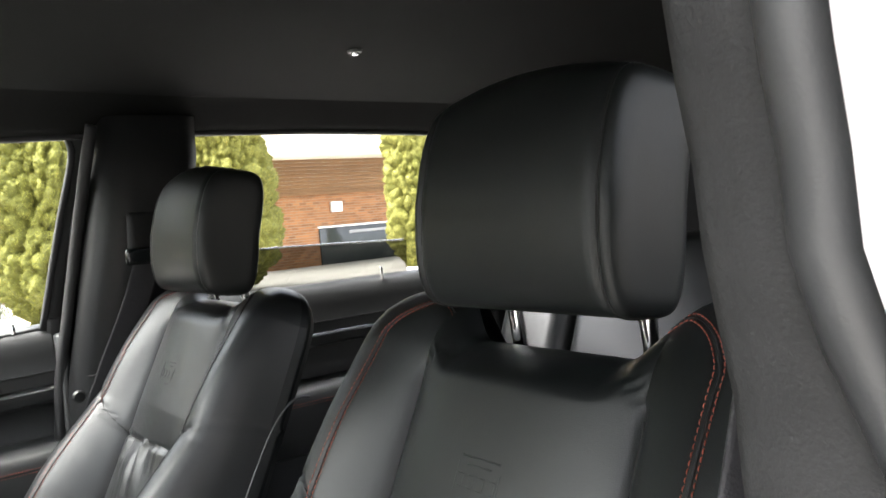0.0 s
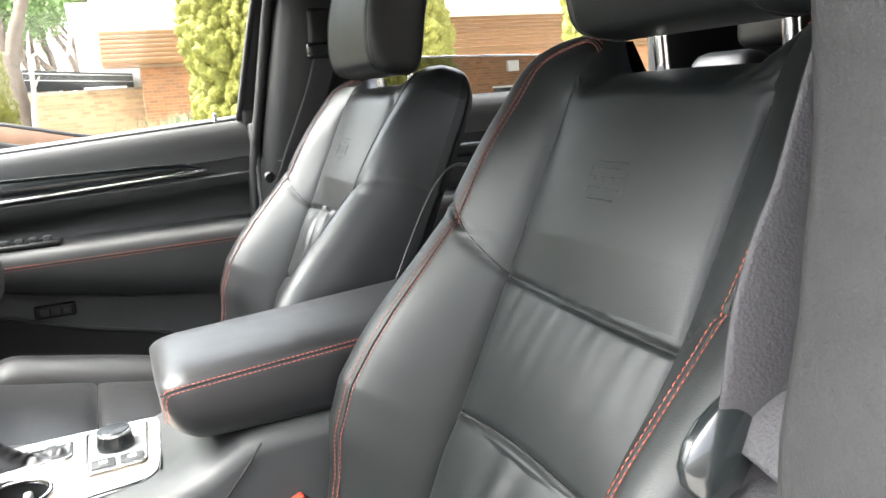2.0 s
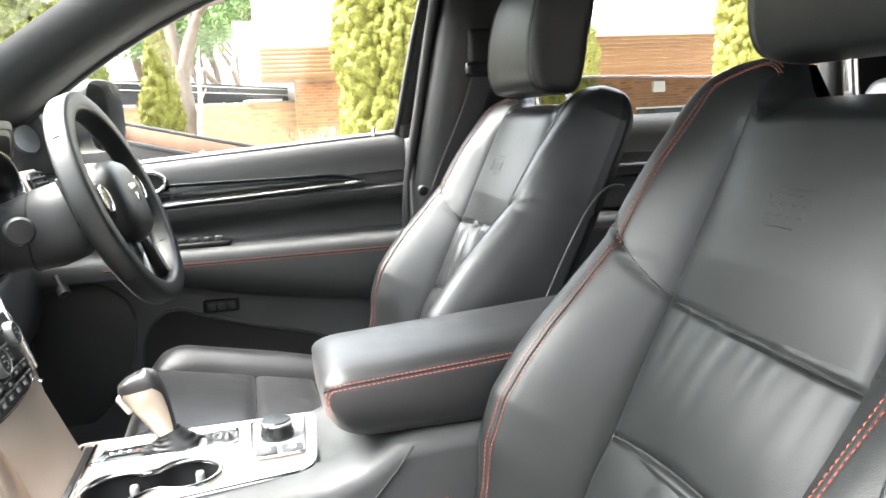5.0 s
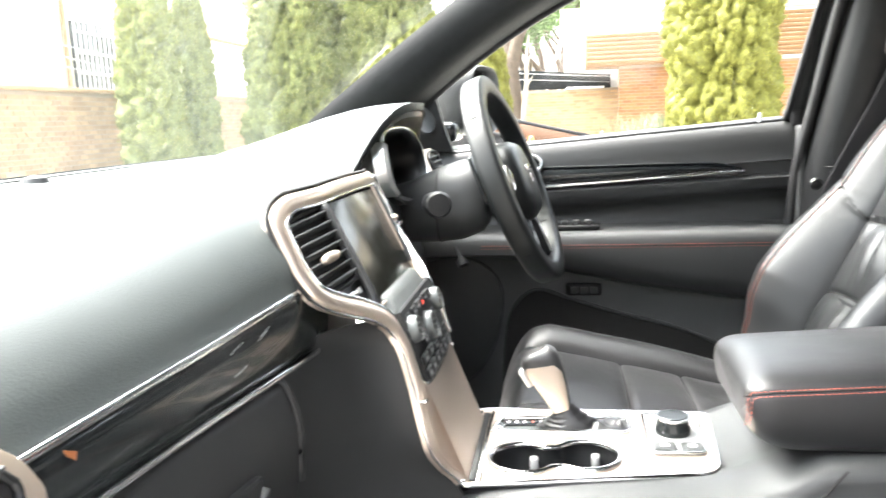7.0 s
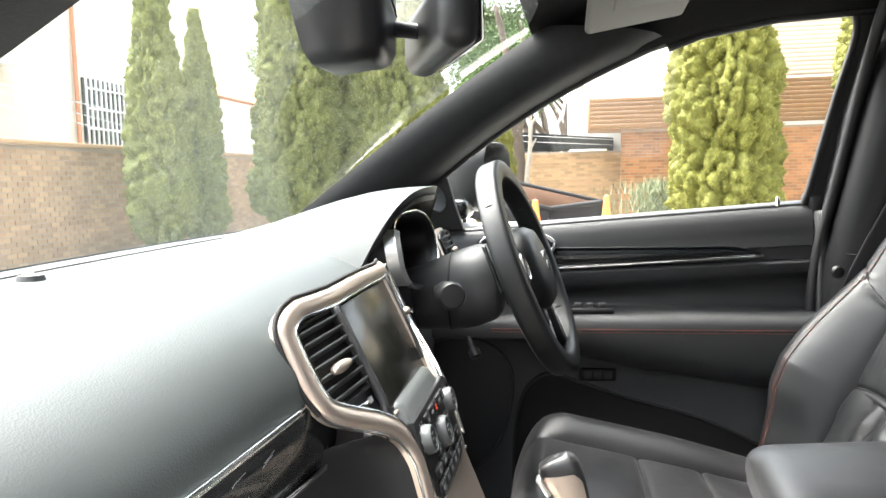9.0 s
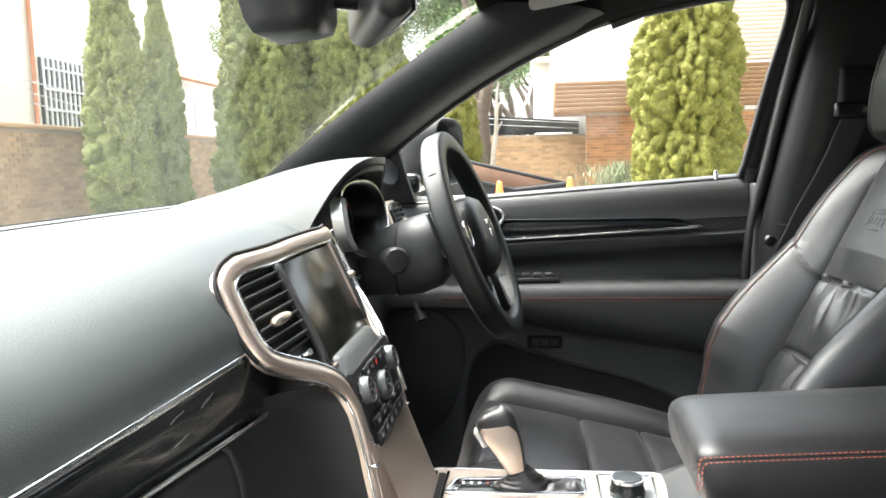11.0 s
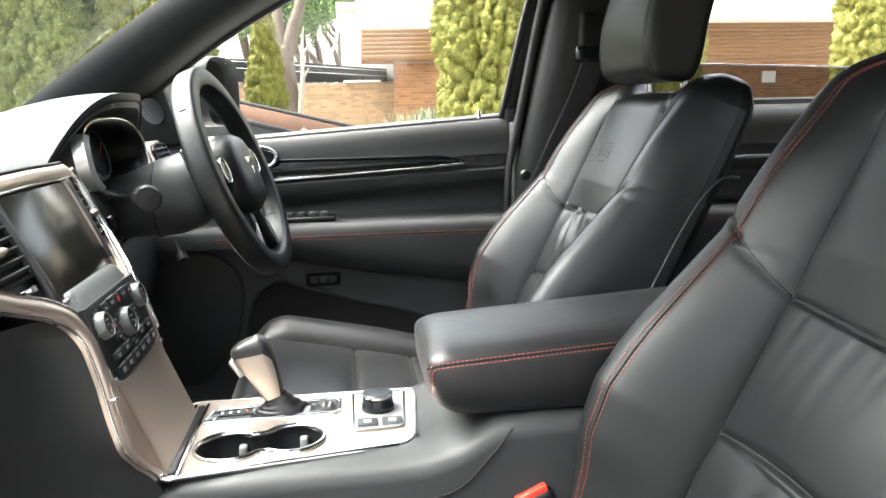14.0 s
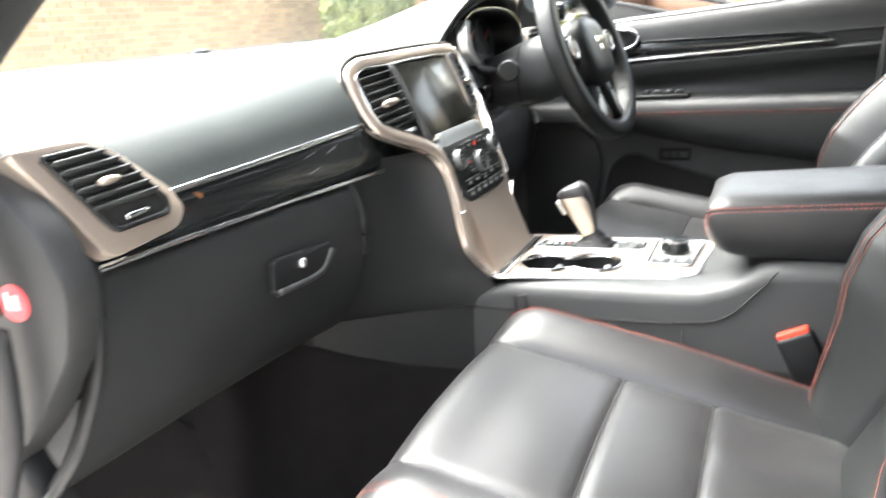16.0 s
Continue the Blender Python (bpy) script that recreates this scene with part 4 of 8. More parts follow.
# floor, firewall, sills, closing panels
floor = tagged(part("floor", sheet(lambda u, v: (u, v, 0.44 + 0.09 * math.exp(-((v - YC) / 0.11) ** 4) + 0.06 * smooth01(-0.6, -0.85, u) + 0.26 * smooth01(-0.95, -1.32, u)), frange(-1.35, 1.6, 40), frange(YC - 0.74, YC + 0.74, 41), (0, 0, -0.03)), CARPET), "black carpeted car floor", "floor", kind="structure")
tagged(part("firewall", rbox(0.04, 1.6, 0.75, 0.01, 2, (-1.36, YC, 0.66)), CARPET), "dark carpeted firewall under the dash", "wall", kind="structure")
for s in (-1, 1):
    sill = tagged(part("door_sill", rbox(2.0, 0.09, 0.13, 0.02, 3, (0.1, YC + s * 0.775, 0.40)), PAINT if s < 0 else PLASTIC), "door sill with scuff edge", "sill", kind="structure")


def floor_z(x):
    return 0.44 + 0.06 * smooth01(-0.6, -0.85, x) + 0.26 * smooth01(-0.95, -1.32, x)


def mat_edge(x, k):
    inner = [(-1.19, -0.31), (-1.08, -0.25), (-0.95, -0.225), (-0.88, -0.20), (-0.80, -0.17), (-0.60, -0.165)]
    return lin_of(inner, x) * (1 - k) + -0.62 * k


for y_off in (0.0, 0.74):
    fm = thing("floor_mat", "black carpet floor mat lying in the footwell", "floor mat", (0, y_off, 0), group="mats")
    part("mat", sheet(lambda u, v: (u, mat_edge(u, v), floor_z(u) + 0.014), frange(-1.19, -0.60, 24), frange(0, 1, 10), (0, 0, -0.010)), CARPET, fm)
    part("mat_binding", tube([(x, mat_edge(x, 0), floor_z(x) + 0.013) for x in frange(-1.19, -0.60, 30)], 0.006, 6), BINDING, fm)
# rear of the cabin
tagged(part("rear_wall", rbox(0.05, 1.55, 1.2, 0.02, 2, (1.72, YC, 1.0)), PLASTIC_DARK), "dark rear end of the cabin", "wall", kind="structure")
dr = thing("rear_door_near", "closed rear door on the near side", "car door", kind="structure")
pr_ = loft([[Vector((x, 2 * YC - y, z)) for y, z in door_profile(0)] for x in frange(0.2, 1.05, 8)])
part("door_panel", sharp(pr_, 48), PLASTIC, dr)
part("outer_skin", rbox(0.90, 0.03, 0.70, 0.01, 2, (0.62, 2 * YC - 0.87, 0.83)), PAINT, dr)
for s in (-1, 1):
    q = thing("quarter_panel", "dark trimmed rear quarter of the cabin", "panel", kind="structure")
    part("quarter_trim", rbox(0.65, 0.06, 1.2, 0.02, 2, (1.37, YC + s * 0.79, 1.0)), PLASTIC_DARK, q)
    part("quarter_glass", mesh_of([(0.83, YC + s * 0.79, 1.23), (1.05, YC + s * 0.79, 1.23), (1.05, YC + s * 0.785, 1.53), (0.83, YC + s * 0.785, 1.53)], [(0, 1, 2, 3)], False), GLASS_S, q)

# rear bench
bench = thing("rear_bench", "black leather rear bench with low headrests", "rear seat")
for yv, w in ((YC - 0.40, 0.50), (YC + 0.14, 0.56), (YC + 0.55, 0.24)):
    part("bench_backrest", placed(rbox(0.16, w - 0.01, 0.70, 0.05, 4), Matrix.Translation((1.00, yv, 0.945)) @ Matrix.Rotation(radians(22), 4, "Y")), LEATHER_SOFT, bench)
part("bench_cushion", rbox(0.52, 1.30, 0.22, 0.06, 4, (0.70, YC, 0.62)), LEATHER, bench)
for yv in (YC - 0.40, YC + 0.02, YC + 0.49):
    part("bench_headrest", rbox(0.10, 0.20, 0.12, 0.035, 4, (1.18, yv, 1.345)), LEATHER, bench)
    for s in (-1, 1):
        part("bench_post", cyl((1.15, yv + s * 0.06, 1.22), (1.175, yv + s * 0.06, 1.31), 0.006), CHROME, bench)

def soft_corners(poly, r, n=5):
    out = []
    for i, p in enumerate(poly):
        p, a, b = Vector((*p, 0)), Vector((*poly[i - 1], 0)), Vector((*poly[(i + 1) % len(poly)], 0))
        q0, q1 = p + (a - p).normalized() * min(r, (a - p).length * 0.45), p + (b - p).normalized() * min(r, (b - p).length * 0.45)
        for k in range(n + 1):
            t = k / n
            q = q0 * (1 - t) ** 2 + p * 2 * t * (1 - t) + q1 * t * t
            out.append((q.x, q.y))
    return out


# ---- dashboard ----
EDGE_UP = [(-0.72, (-0.838, 1.065)), (-0.53, (-0.817, 1.073)), (-0.35, (-0.793, 1.081)), (-0.21, (-0.775, 1.089)), (-0.15, (-0.775, 1.092)), (0.0, (-0.775, 1.097))]
EDGE_LOW = [(-0.72, (-0.843, 1.018)), (-0.5, (-0.820, 1.020)), (-0.35, (-0.802, 1.020)), (-0.21, (-0.783, 1.018)), (-0.12, (-0.775, 1.016)), (0.0, (-0.77, 1.016))]


def edge(table, y):
    y = YC - abs(y - YC)
    for (y0, a), (y1, b) in zip(table, table[1:]):
        if y <= y1 or y1 == table[-1][0]:
            t = max(0, min(1, (y - y0) / (y1 - y0)))
            return (a[0] + (b[0] - a[0]) * t, a[1] + (b[1] - a[1]) * t)


def dash_top(y):
    """The dash's section at y, from the trim's upper edge forward to the windscreen."""
    x, z = edge(EDGE_UP, y)
    w = 0.35 * smooth01(0.44, 0.23, abs(y - YC))
    bow = 0.05 * (1 - ((y - YC) / 0.8) ** 2)
    ctrl = [(x, 0, z), (x - 0.010 + 0.005 * w, 0, z + 0.028 + 0.002 * w), (x - 0.032 + 0.014 * w, 0, z + 0.054 + 0.003 * w), (x - 0.066 + 0.024 * w, 0, z + 0.075 + 0.003 * w), (x - 0.115 + 0.018 * w, 0, z + 0.091), (-0.98, 0, 1.187), (-1.05, 0, 1.193), (-1.11 - bow, 0, 1.192)]
    pts = spline(ctrl, 5)
    return [Vector((p.x, y, p.z)) for p in pts]


dash = thing("dashboard", "broad grained grey-black dashboard with gloss and chrome trim", "dashboard", kind="")
ys = frange(-0.70, 0.79, 90)
rows = [dash_top(y) for y in ys]
flatd = [p for r in rows for p in r]
n = len(rows[0])
part("dash_top", fix_normals(mesh_of(flatd, [(j * n + i, j * n + i + 1, (j + 1) * n + i + 1, (j + 1) * n + i) for j in range(len(ys) - 1) for i in range(n - 1)])), DASH, dash, "soft grained upper dash")


def band(name, y0, y1, f0, f1, material, out=0.0, nn=40, label=""):
    """A strip between two edges of the dash, with a rounded section standing out a little."""
    rings = []
    for y in frange(y0, y1, nn):
        a, b = f0(y), f1(y)
        ring = []
        for k in (0, 0.08, 0.3, 0.7, 0.92, 1):
            ring.append(Vector((a[0] + (b[0] - a[0]) * k + out * math.sin(math.pi * k) ** 0.6 - (0.004 if k in (0, 1) else 0), y, a[1] + (b[1] - a[1]) * k)))
        ring += [Vector((b[0] - 0.03, y, b[1])), Vector((a[0] - 0.03, y, a[1]))]
        rings.append(ring)
    return part(name, sharp(loft(rings), 60), material, dash, label)


for y0, y1 in ((-0.56, -0.13), (0.27, 0.60)):
    band("trim_band", y0, y1, lambda y: edge(EDGE_UP, y), lambda y: edge(EDGE_LOW, y), GLOSS, 0.006, label="gloss black trim band with faint wear")
    part("trim_strip", tube([Vector((edge(EDGE_UP, y)[0] + 0.002, y, edge(EDGE_UP, y)[1] - 0.001)) for y in frange(y0, y1 + (-0.08 if y0 < 0 else 0), 30)], 0, 8, flat=(0.005, 0.0065)), CHROME, dash, "thin chrome strip")
for y0, y1 in ((-0.635, -0.10), (0.27, 0.67)):
    part("trim_strip", tube([Vector((edge(EDGE_LOW, y)[0] + 0.003, y, edge(EDGE_LOW, y)[1])) for y in frange(y0, y1, 30)], 0, 8, flat=(0.006, 0.0065)), CHROME, dash, "thin chrome strip")


def on_band(y, k, out=0.0075):
    a, b = edge(EDGE_UP, y), edge(EDGE_LOW, y)
    return Vector((a[0] + (b[0] - a[0]) * k + out * math.sin(math.pi * k) ** 0.6, y, a[1] + (b[1] - a[1]) * k))


AMBER = mat("amber_smear", (0.22, 0.08, 0.03), 0.4, vary=0.3, vary_size=200)
part("smear", sheet(lambda u, v: on_band(-0.494 + 0.005 * u * (1 - 0.4 * v), 0.20 + 0.09 * v + 0.05 * u, 0.0066), frange(-1, 1, 7), frange(0, 1, 4)), AMBER, dash, "small amber smear")
_r = random.Random(5)
for _ in range(4):
    y0_, k0_ = _r.uniform(-0.40, -0.27), _r.uniform(0.25, 0.7)
    part("scratch", tube([on_band(y0_ + 0.008 * i * _r.uniform(0.6, 1.2), k0_ - 0.03 * i, 0.0062) for i in range(3)], 0.0003, 4), GREYPRINT, dash)


def lower_dash(y, k):
    x, z = edge(EDGE_LOW, y)
    z -= 0.004
    y -= 0.055 * smooth01(7, 25, k) * smooth01(-0.42, -0.637, y)
    c = spline([(x - 0.006, 0, z), (x + 0.006, 0, z - 0.010), (x + 0.015, 0, z - 0.05), (x + 0.010, 0, z - 0.11), (x - 0.016, 0, z - 0.175), (x - 0.078, 0, z - 0.220), (x - 0.25, 0, z - 0.235)], 5)
    p = c[min(len(c) - 1, int(k))]
    return (p.x, y, p.z)


part("glovebox", sheet(lambda u, v: lower_dash(v, u), list(range(31)), frange(-0.635, -0.237, 30), (-0.02, 0, -0.006)), LOWDASH, dash, "smooth dark glovebox lid")
part("glovebox_edge", tube([Vector(lower_dash(-0.234, u)) + Vector((0.001, 0, 0)) for u in range(0, 15)], 0.0035, 8), LOWDASH, dash)
part("glovebox_edge", tube([Vector(lower_dash(-0.637, u)) + Vector((0.001, 0, 0)) for u in range(0, 26)], 0.006, 8), LOWDASH, dash)
part("lower_dash", sheet(lambda u, v: lower_dash(v, u), list(range(31)), frange(0.16, 0.78, 24), (-0.02, 0, -0.006)), PLASTIC, dash)
latch = part("glovebox_latch", placed(prism(soft_corners([(-0.048, 0.021), (0.066, 0.014), (0.040, -0.020), (-0.060, -0.018)][::-1], 0.010), 0.010, 0.003), Matrix.Translation((-0.788, -0.370, 0.944)) @ Matrix.Rotation(radians(-4), 4, "Z") @ Matrix(((0, -0.17, 0.985, 0), (1, 0, 0, 0), (0, 0.985, 0.17, 0), (0, 0, 0, 1)))), PLASTIC_DARK, dash)
part("keyhole", cyl((-0.785, -0.373, 0.948), (-0.774, -0.373, 0.950), 0.006, bev=0.001), CHROME, latch)
part("latch_grip", tube(spline([(-0.781, -0.424, 0.929), (-0.777, -0.380, 0.927), (-0.775, -0.338, 0.929), (-0.774, -0.312, 0.948)], 5), 0.0045, 8), PLASTIC, latch)
# dash end with its warning sticker
endp = [(-0.870, 1.155), (-0.824, 1.111), (-0.788, 1.075), (-0.770, 1.03), (-0.787, 0.971), (-0.851, 0.889), (-0.93, 0.82), (-1.10, 0.80), (-1.14, 1.18), (-0.98, 1.19), (-0.92, 1.178)]
endp = soft_corners(endp, 0.016, 4)
endc = part("dash_end", placed(prism(endp, 0.034, 0.012), Matrix.Translation((0, -0.668, 0)) @ Matrix.Rotation(math.pi / 2, 4, "X")), LOWDASH, dash, "rounded grey-black end cap")
part("end_filler", placed(prism([(x - 0.035 * smooth01(-1.0, -0.9, x), z - 0.012) for x, z in endp], 0.05, 0.004), Matrix.Translation((0, -0.632, 0)) @ Matrix.Rotation(math.pi / 2, 4, "X")), PLASTIC_DARK, dash)
part("dash_end", placed(prism(endp, 0.03, 0.006), Matrix.Translation((0, 0.85, 0)) @ Matrix.Rotation(math.pi / 2, 4, "X")), PLASTIC, dash)
stk = part("warning_sticker", turned([(0, 0.0), (0, 0.0165), (0.0008, 0.0165), (0.0008, 0)], (-0.832, -0.7021, 1.019), (0, -1, 0), 32), STICKER, endc, "round red warning sticker")
part("sticker_mark", joined([rbox(0.012, 0.0006, 0.006, 0, 1, (-0.832, -0.7035, 1.016)), rbox(0.005, 0.0006, 0.012, 0, 1, (-0.829, -0.7035, 1.020)), rbox(0.003, 0.0006, 0.014, 0, 1, (-0.839, -0.7035, 1.021))]), WHITE, stk)
part("kick_panel", placed(prism([(-0.86, 0.44), (-0.865, 0.80), (-0.90, 0.86), (-1.0, 0.90), (-1.33, 0.90), (-1.33, 0.44)], 0.03, 0.008), Matrix.Translation((0, -0.665, 0)) @ Matrix.Rotation(math.pi / 2, 4, "X")), PLASTIC_DARK, dash)
part("end_seal", tube(spline([(-0.87, -0.725, 1.22), (-0.845, -0.725, 1.10), (-0.835, -0.725, 1.0), (-0.85, -0.725, 0.90), (-0.90, -0.725, 0.78), (-0.92, -0.725, 0.6)], 6), 0.012, 8), RUBBER, dash)


def air_vent(name, corners, slats, m, parent, knob_at, knob=(0.034, 0.011, 0.013)):
    """A vent in the plane of m (x across, y up): dark box, frame, slats and a silver knob."""
    cx = sum(c[0] for c in corners) / len(corners)
    cy = sum(c[1] for c in corners) / len(corners)
    v = part(name, placed(prism(corners, 0.002), m @ Matrix.Translation((0, 0, -0.001))), BLACK, parent)
    loop = spline([(x, y, 0.003) for x, y in corners + corners[:1]], 6)[:-1]
    part("vent_rim", placed(tube(loop, 0.0028, 8, closed=True, up=(0, 0, 1)), m), PLASTIC_DARK, v)
    for (xa, ya), (xb, yb) in slats:
        s = rbox(math.hypot(xb - xa, yb - ya), 0.0024, 0.010, 0.0009, 2)
        s.transform(Matrix.Translation(((xa + xb) / 2, (ya + yb) / 2, 0.005)) @ Matrix.Rotation(math.atan2(yb - ya, xb - xa), 4, "Z") @ Matrix.Rotation(radians(-28), 4, "X"))
        part("slat", placed(s, m), PLASTIC, v)
    oval_knob = loft([[Vector((knob_at[0] + knob[0] / 2 * c, knob_at[1] + knob[1] / 2 * r_ * math.cos(a), 0.012 + knob[2] / 2 * r_ * math.sin(a))) for a in frange(0, 2 * math.pi, 17)[:-1]] for c, r_ in ((-1, 0.15), (-0.93, 0.5), (-0.75, 0.8), (-0.4, 1.0), (0.0, 1.0), (0.4, 0.9), (0.75, 0.65), (0.93, 0.4), (1, 0.12))])
    part("vane_knob", placed(oval_knob, m), SATIN, v, "silver vane knob")
    return v


# outer vent at the passenger's end
VO = Matrix.Translation((-0.815, -0.609, 1.089)) @ Matrix(((0, -0.27, 0.963, 0), (1, 0, 0, 0), (0, 0.963, 0.27, 0), (0, 0, 0, 1)))


outer = soft_corners([(-0.079, 0.051), (-0.004, 0.0500), (0.026, 0.034), (0.073, -0.012), (0.082, -0.036), (0.066, -0.051), (-0.018, -0.057), (-0.028, -0.049)][::-1], 0.009)
part("vent_surround", placed(prism(outer, 0.020, 0.0025), VO @ Matrix.Translation((0, 0, -0.012))), SATIN, dash, "satin champagne vent surround")
inner = soft_corners([(-0.053, 0.040), (-0.003, 0.0405), (0.027, 0.020), (0.060, -0.022), (0.055, -0.034), (-0.009, -0.0345), (-0.017, -0.025)][::-1], 0.006)
sl = []
for f in (0.10, 0.22, 0.34, 0.46, 0.58, 0.70):
    zv = 0.0395 - 0.0745 * f
    sl.append(((-0.051 + 0.036 * f, zv), (lin_of([(-0.034, 0.056), (-0.022, 0.058), (0.020, 0.025), (0.0405, -0.004)], zv), zv + 0.002)))
air_vent("outer_vent", inner, sl, VO @ Matrix.Translation((0, 0, 0.0085)), dash, (-0.004, 0.009), (0.024, 0.008, 0.011))
part("vent_wheel", placed(rbox(0.028, 0.006, 0.005, 0.002, 2, (0.018, -0.0265, 0.012)), VO @ Matrix.Rotation(0.04, 4, "Z")), CHROME, dash)

# wide grille by the windscreen
part("demister_grille", sheet(lambda u, v: (-1.075 - 0.045 * (1 - ((u - YC) / 0.8) ** 2) + v, u, 1.1945), frange(-0.55, 0.45, 20), [0, 0.02], (0, 0, -0.003)), PLASTIC, dash)
part("sun_sensor", turned([(0, 0), (0, 0.014), (0.006, 0.012), (0.009, 0)], (-1.06, -0.16, 1.192), (0, 0, 1), 20), PLASTIC, dash)

# ---- centre stack ----
STK = [(0.822, -0.636), (0.846, -0.648), (0.862, -0.663), (0.882, -0.675), (0.92, -0.684), (0.96, -0.6915), (1.0, -0.7025), (1.04, -0.721), (1.07, -0.7415), (1.10, -0.7575), (1.156, -0.782), (1.19, -0.795)]


def lin(table, x):
    for (x0, y0), (x1, y1) in zip(table, table[1:]):
        if x <= x1:
            return y0 + (y1 - y0) * max(0, (x - x0)) / (x1 - x0)
    return table[-1][1]


SC = 0.0


def stack_at(y, z, lift=0.0):
    back = 0.024 * (max(0.0, abs(y) - 0.10) / 0.10) ** 1.1
    return Vector((lin(STK, z) + lift - back * smooth01(0.98, 1.05, z), SC + y, z + lift * 0.42))


stack = thing("centre_stack", "champagne metal centre stack with screen, vents and climate controls", "centre stack")


def inset(loop, d):
    """The loop moved inwards by d, in the plane of (y, z)."""
    out = []
    n = len(loop)
    for i in range(n):
        t = Vector((*loop[(i + 1) % n], 0)) - Vector((*loop[i - 1], 0))
        nrm = Vector((-t.y, t.x, 0)).normalized()
        out.append((loop[i][0] + nrm.x * d, loop[i][1] + nrm.y * d))
    return out


HWF = [(0.822, 0.088), (0.85, 0.091), (0.868, 0.099), (0.885, 0.106), (0.905, 0.109), (0.95, 0.108), (0.98, 0.105), (1.006, 0.1045), (1.022, 0.109), (1.034, 0.120), (1.044, 0.137), (1.056, 0.164), (1.072, 0.190), (1.10, 0.200), (1.140, 0.200), (1.156, 0.194), (1.166, 0.180), (1.172, 0.160)]
right_side = spline([(w, z, 0) for z, w in HWF], 4)
ring0 = [(p.x, p.y) for p in right_side] + [(0.160 - 0.032 * i, 1.172 + 0.003 * math.sin(math.pi * i / 10)) for i in range(1, 10)] + [(-p.x, p.y) for p in right_side[::-1]]


def frame_loop(d, lift):
    lp = inset(ring0, d)
    return [stack_at(y, max(0.843, z), lift) for y, z in lp]


def inner_limit(d, lift):
    """The inner border of the frame: it closes over the solid leg below the climate panel."""
    lp = inset(ring0, d)
    return [stack_at(y, max(0.947 + 0.012 * min(1.0, abs(y) / 0.09) ** 4, z), lift) for y, z in lp]


loops = [frame_loop(0.0, -0.003), frame_loop(0.0, 0.004), frame_loop(0.0015, 0.0075), frame_loop(0.006, 0.010), inner_limit(0.0115, 0.010), inner_limit(0.0164, 0.0075), inner_limit(0.0165, 0.004), inner_limit(0.0165, -0.008)]
part("frame", sharp(loft(loops, False, False), 50), SATIN, stack, "satin champagne frame")
part("frame_leg", sheet(lambda u, v: stack_at(u * (lin(HWF, v) - 0.004), v, 0.0098), frange(-1, 1, 9), frange(0.843, 0.953, 20), (-0.01, 0, -0.004)), SATIN, stack)
part("bead", tube(inner_limit(0.0172, 0.008), 0.0020, 6, closed=True, up=(1, 0, 0.4)), CHROME, stack, "chrome bead")
part("side_bead", tube([p for p, (y, z) in zip(frame_loop(0.003, 0.0105), ring0) if y > 0 and 0.955 < z < 1.165], 0.0034, 8, up=(1, 0, 0.4)), CHROME, stack, "chrome bead on the driver's side")
part("outer_bead", tube(frame_loop(-0.0008, 0.003), 0.0016, 6, closed=True, up=(1, 0, 0.4)), CHROME, stack, "chrome bead")
part("backing", sheet(lambda u, v: stack_at(u * (lin(HWF, v) - 0.012), v, 0.0), frange(-1, 1, 21), frange(0.88, 1.164, 30), (-0.008, 0, -0.003)), PLASTIC_DARK, stack)
# the dash skin rolls up to the frame's upper border
up = [i for i, (y, z) in enumerate(ring0) if z > 1.075]

part("frame_gap", tube([frame_loop(-0.0022, 0.0035)[i] for i in up], 0.0024, 6), BLACK, stack)
SM = Matrix.Translation(stack_at(0, 1.096, 0.001)) @ Matrix(((0, -0.42, 0.907, 0), (1, 0, 0, 0), (0, 0.907, 0.42, 0), (0, 0, 0, 1)))  # x across, y up the stack, z out
for s in (-1, 1):
    vc = [(s * 0.176, 0.054), (s * 0.169, 0.063), (s * 0.114, 0.065), (s * 0.106, 0.059), (s * 0.104, -0.012), (s * 0.110, -0.018), (s * 0.166, -0.018), (s * 0.174, -0.008)]
    if s > 0:
        vc = vc[::-1]
    sl = []
    for i in range(7):
        zv = 0.056 - 0.0112 * i
        reach = 0.176 - 0.010 * smooth01(0.0, -0.03, zv)
        sl.append(((s * 0.1065, zv), (s * reach, zv)) if s > 0 else ((s * reach, zv), (s * 0.1065, zv)))
    VM = SM @ Matrix.Translation((s * 0.1, 0, 0)) @ Matrix.Rotation(s * radians(13), 4, "Y") @ Matrix.Translation((-s * 0.1, 0, 0))
    air_vent("centre_vent", vc, sl, VM @ Matrix.Translation((0, 0, 0.001)), stack, (s * 0.144, 0.014))
    part("vent_wheel", placed(rbox(0.026, 0.007, 0.005, 0.002, 2, (s * 0.134, -0.031, 0.006)), VM), CHROME, stack)
    for e in (-1, 1):
        part("vent_mark", placed(rbox(0.007, 0.006, 0.001, 0, 1, (s * 0.134 + e * 0.021, -0.031, 0.0045)), VM), GREYPRINT, stack)
    part("vent_divider", placed(tube(spline([(s * 0.106, 0.066, 0.006), (s * 0.102, 0.02, 0.007), (s * 0.099, -0.025, 0.007), (s * 0.099, -0.045, 0.006), (s * 0.103, -0.058, 0.002)], 5), 0, 8, flat=(0.010, 0.008), up=(0, 0, 1)), SM), PLASTIC, stack)
part("screen", placed(rbox(0.188, 0.121, 0.006, 0.002, 2, (0, 0.004, 0.005)), SM), SCREEN, stack, "dark touch screen, switched off")
part("screen_trim", placed(rbox(0.005, 0.124, 0.008, 0.002, 2, (0.0965, 0.003, 0.006)), SM), SATIN, stack)
part("screen_trim", placed(rbox(0.005, 0.124, 0.008, 0.002, 2, (-0.0965, 0.003, 0.006)), SM), PLASTIC, stack)
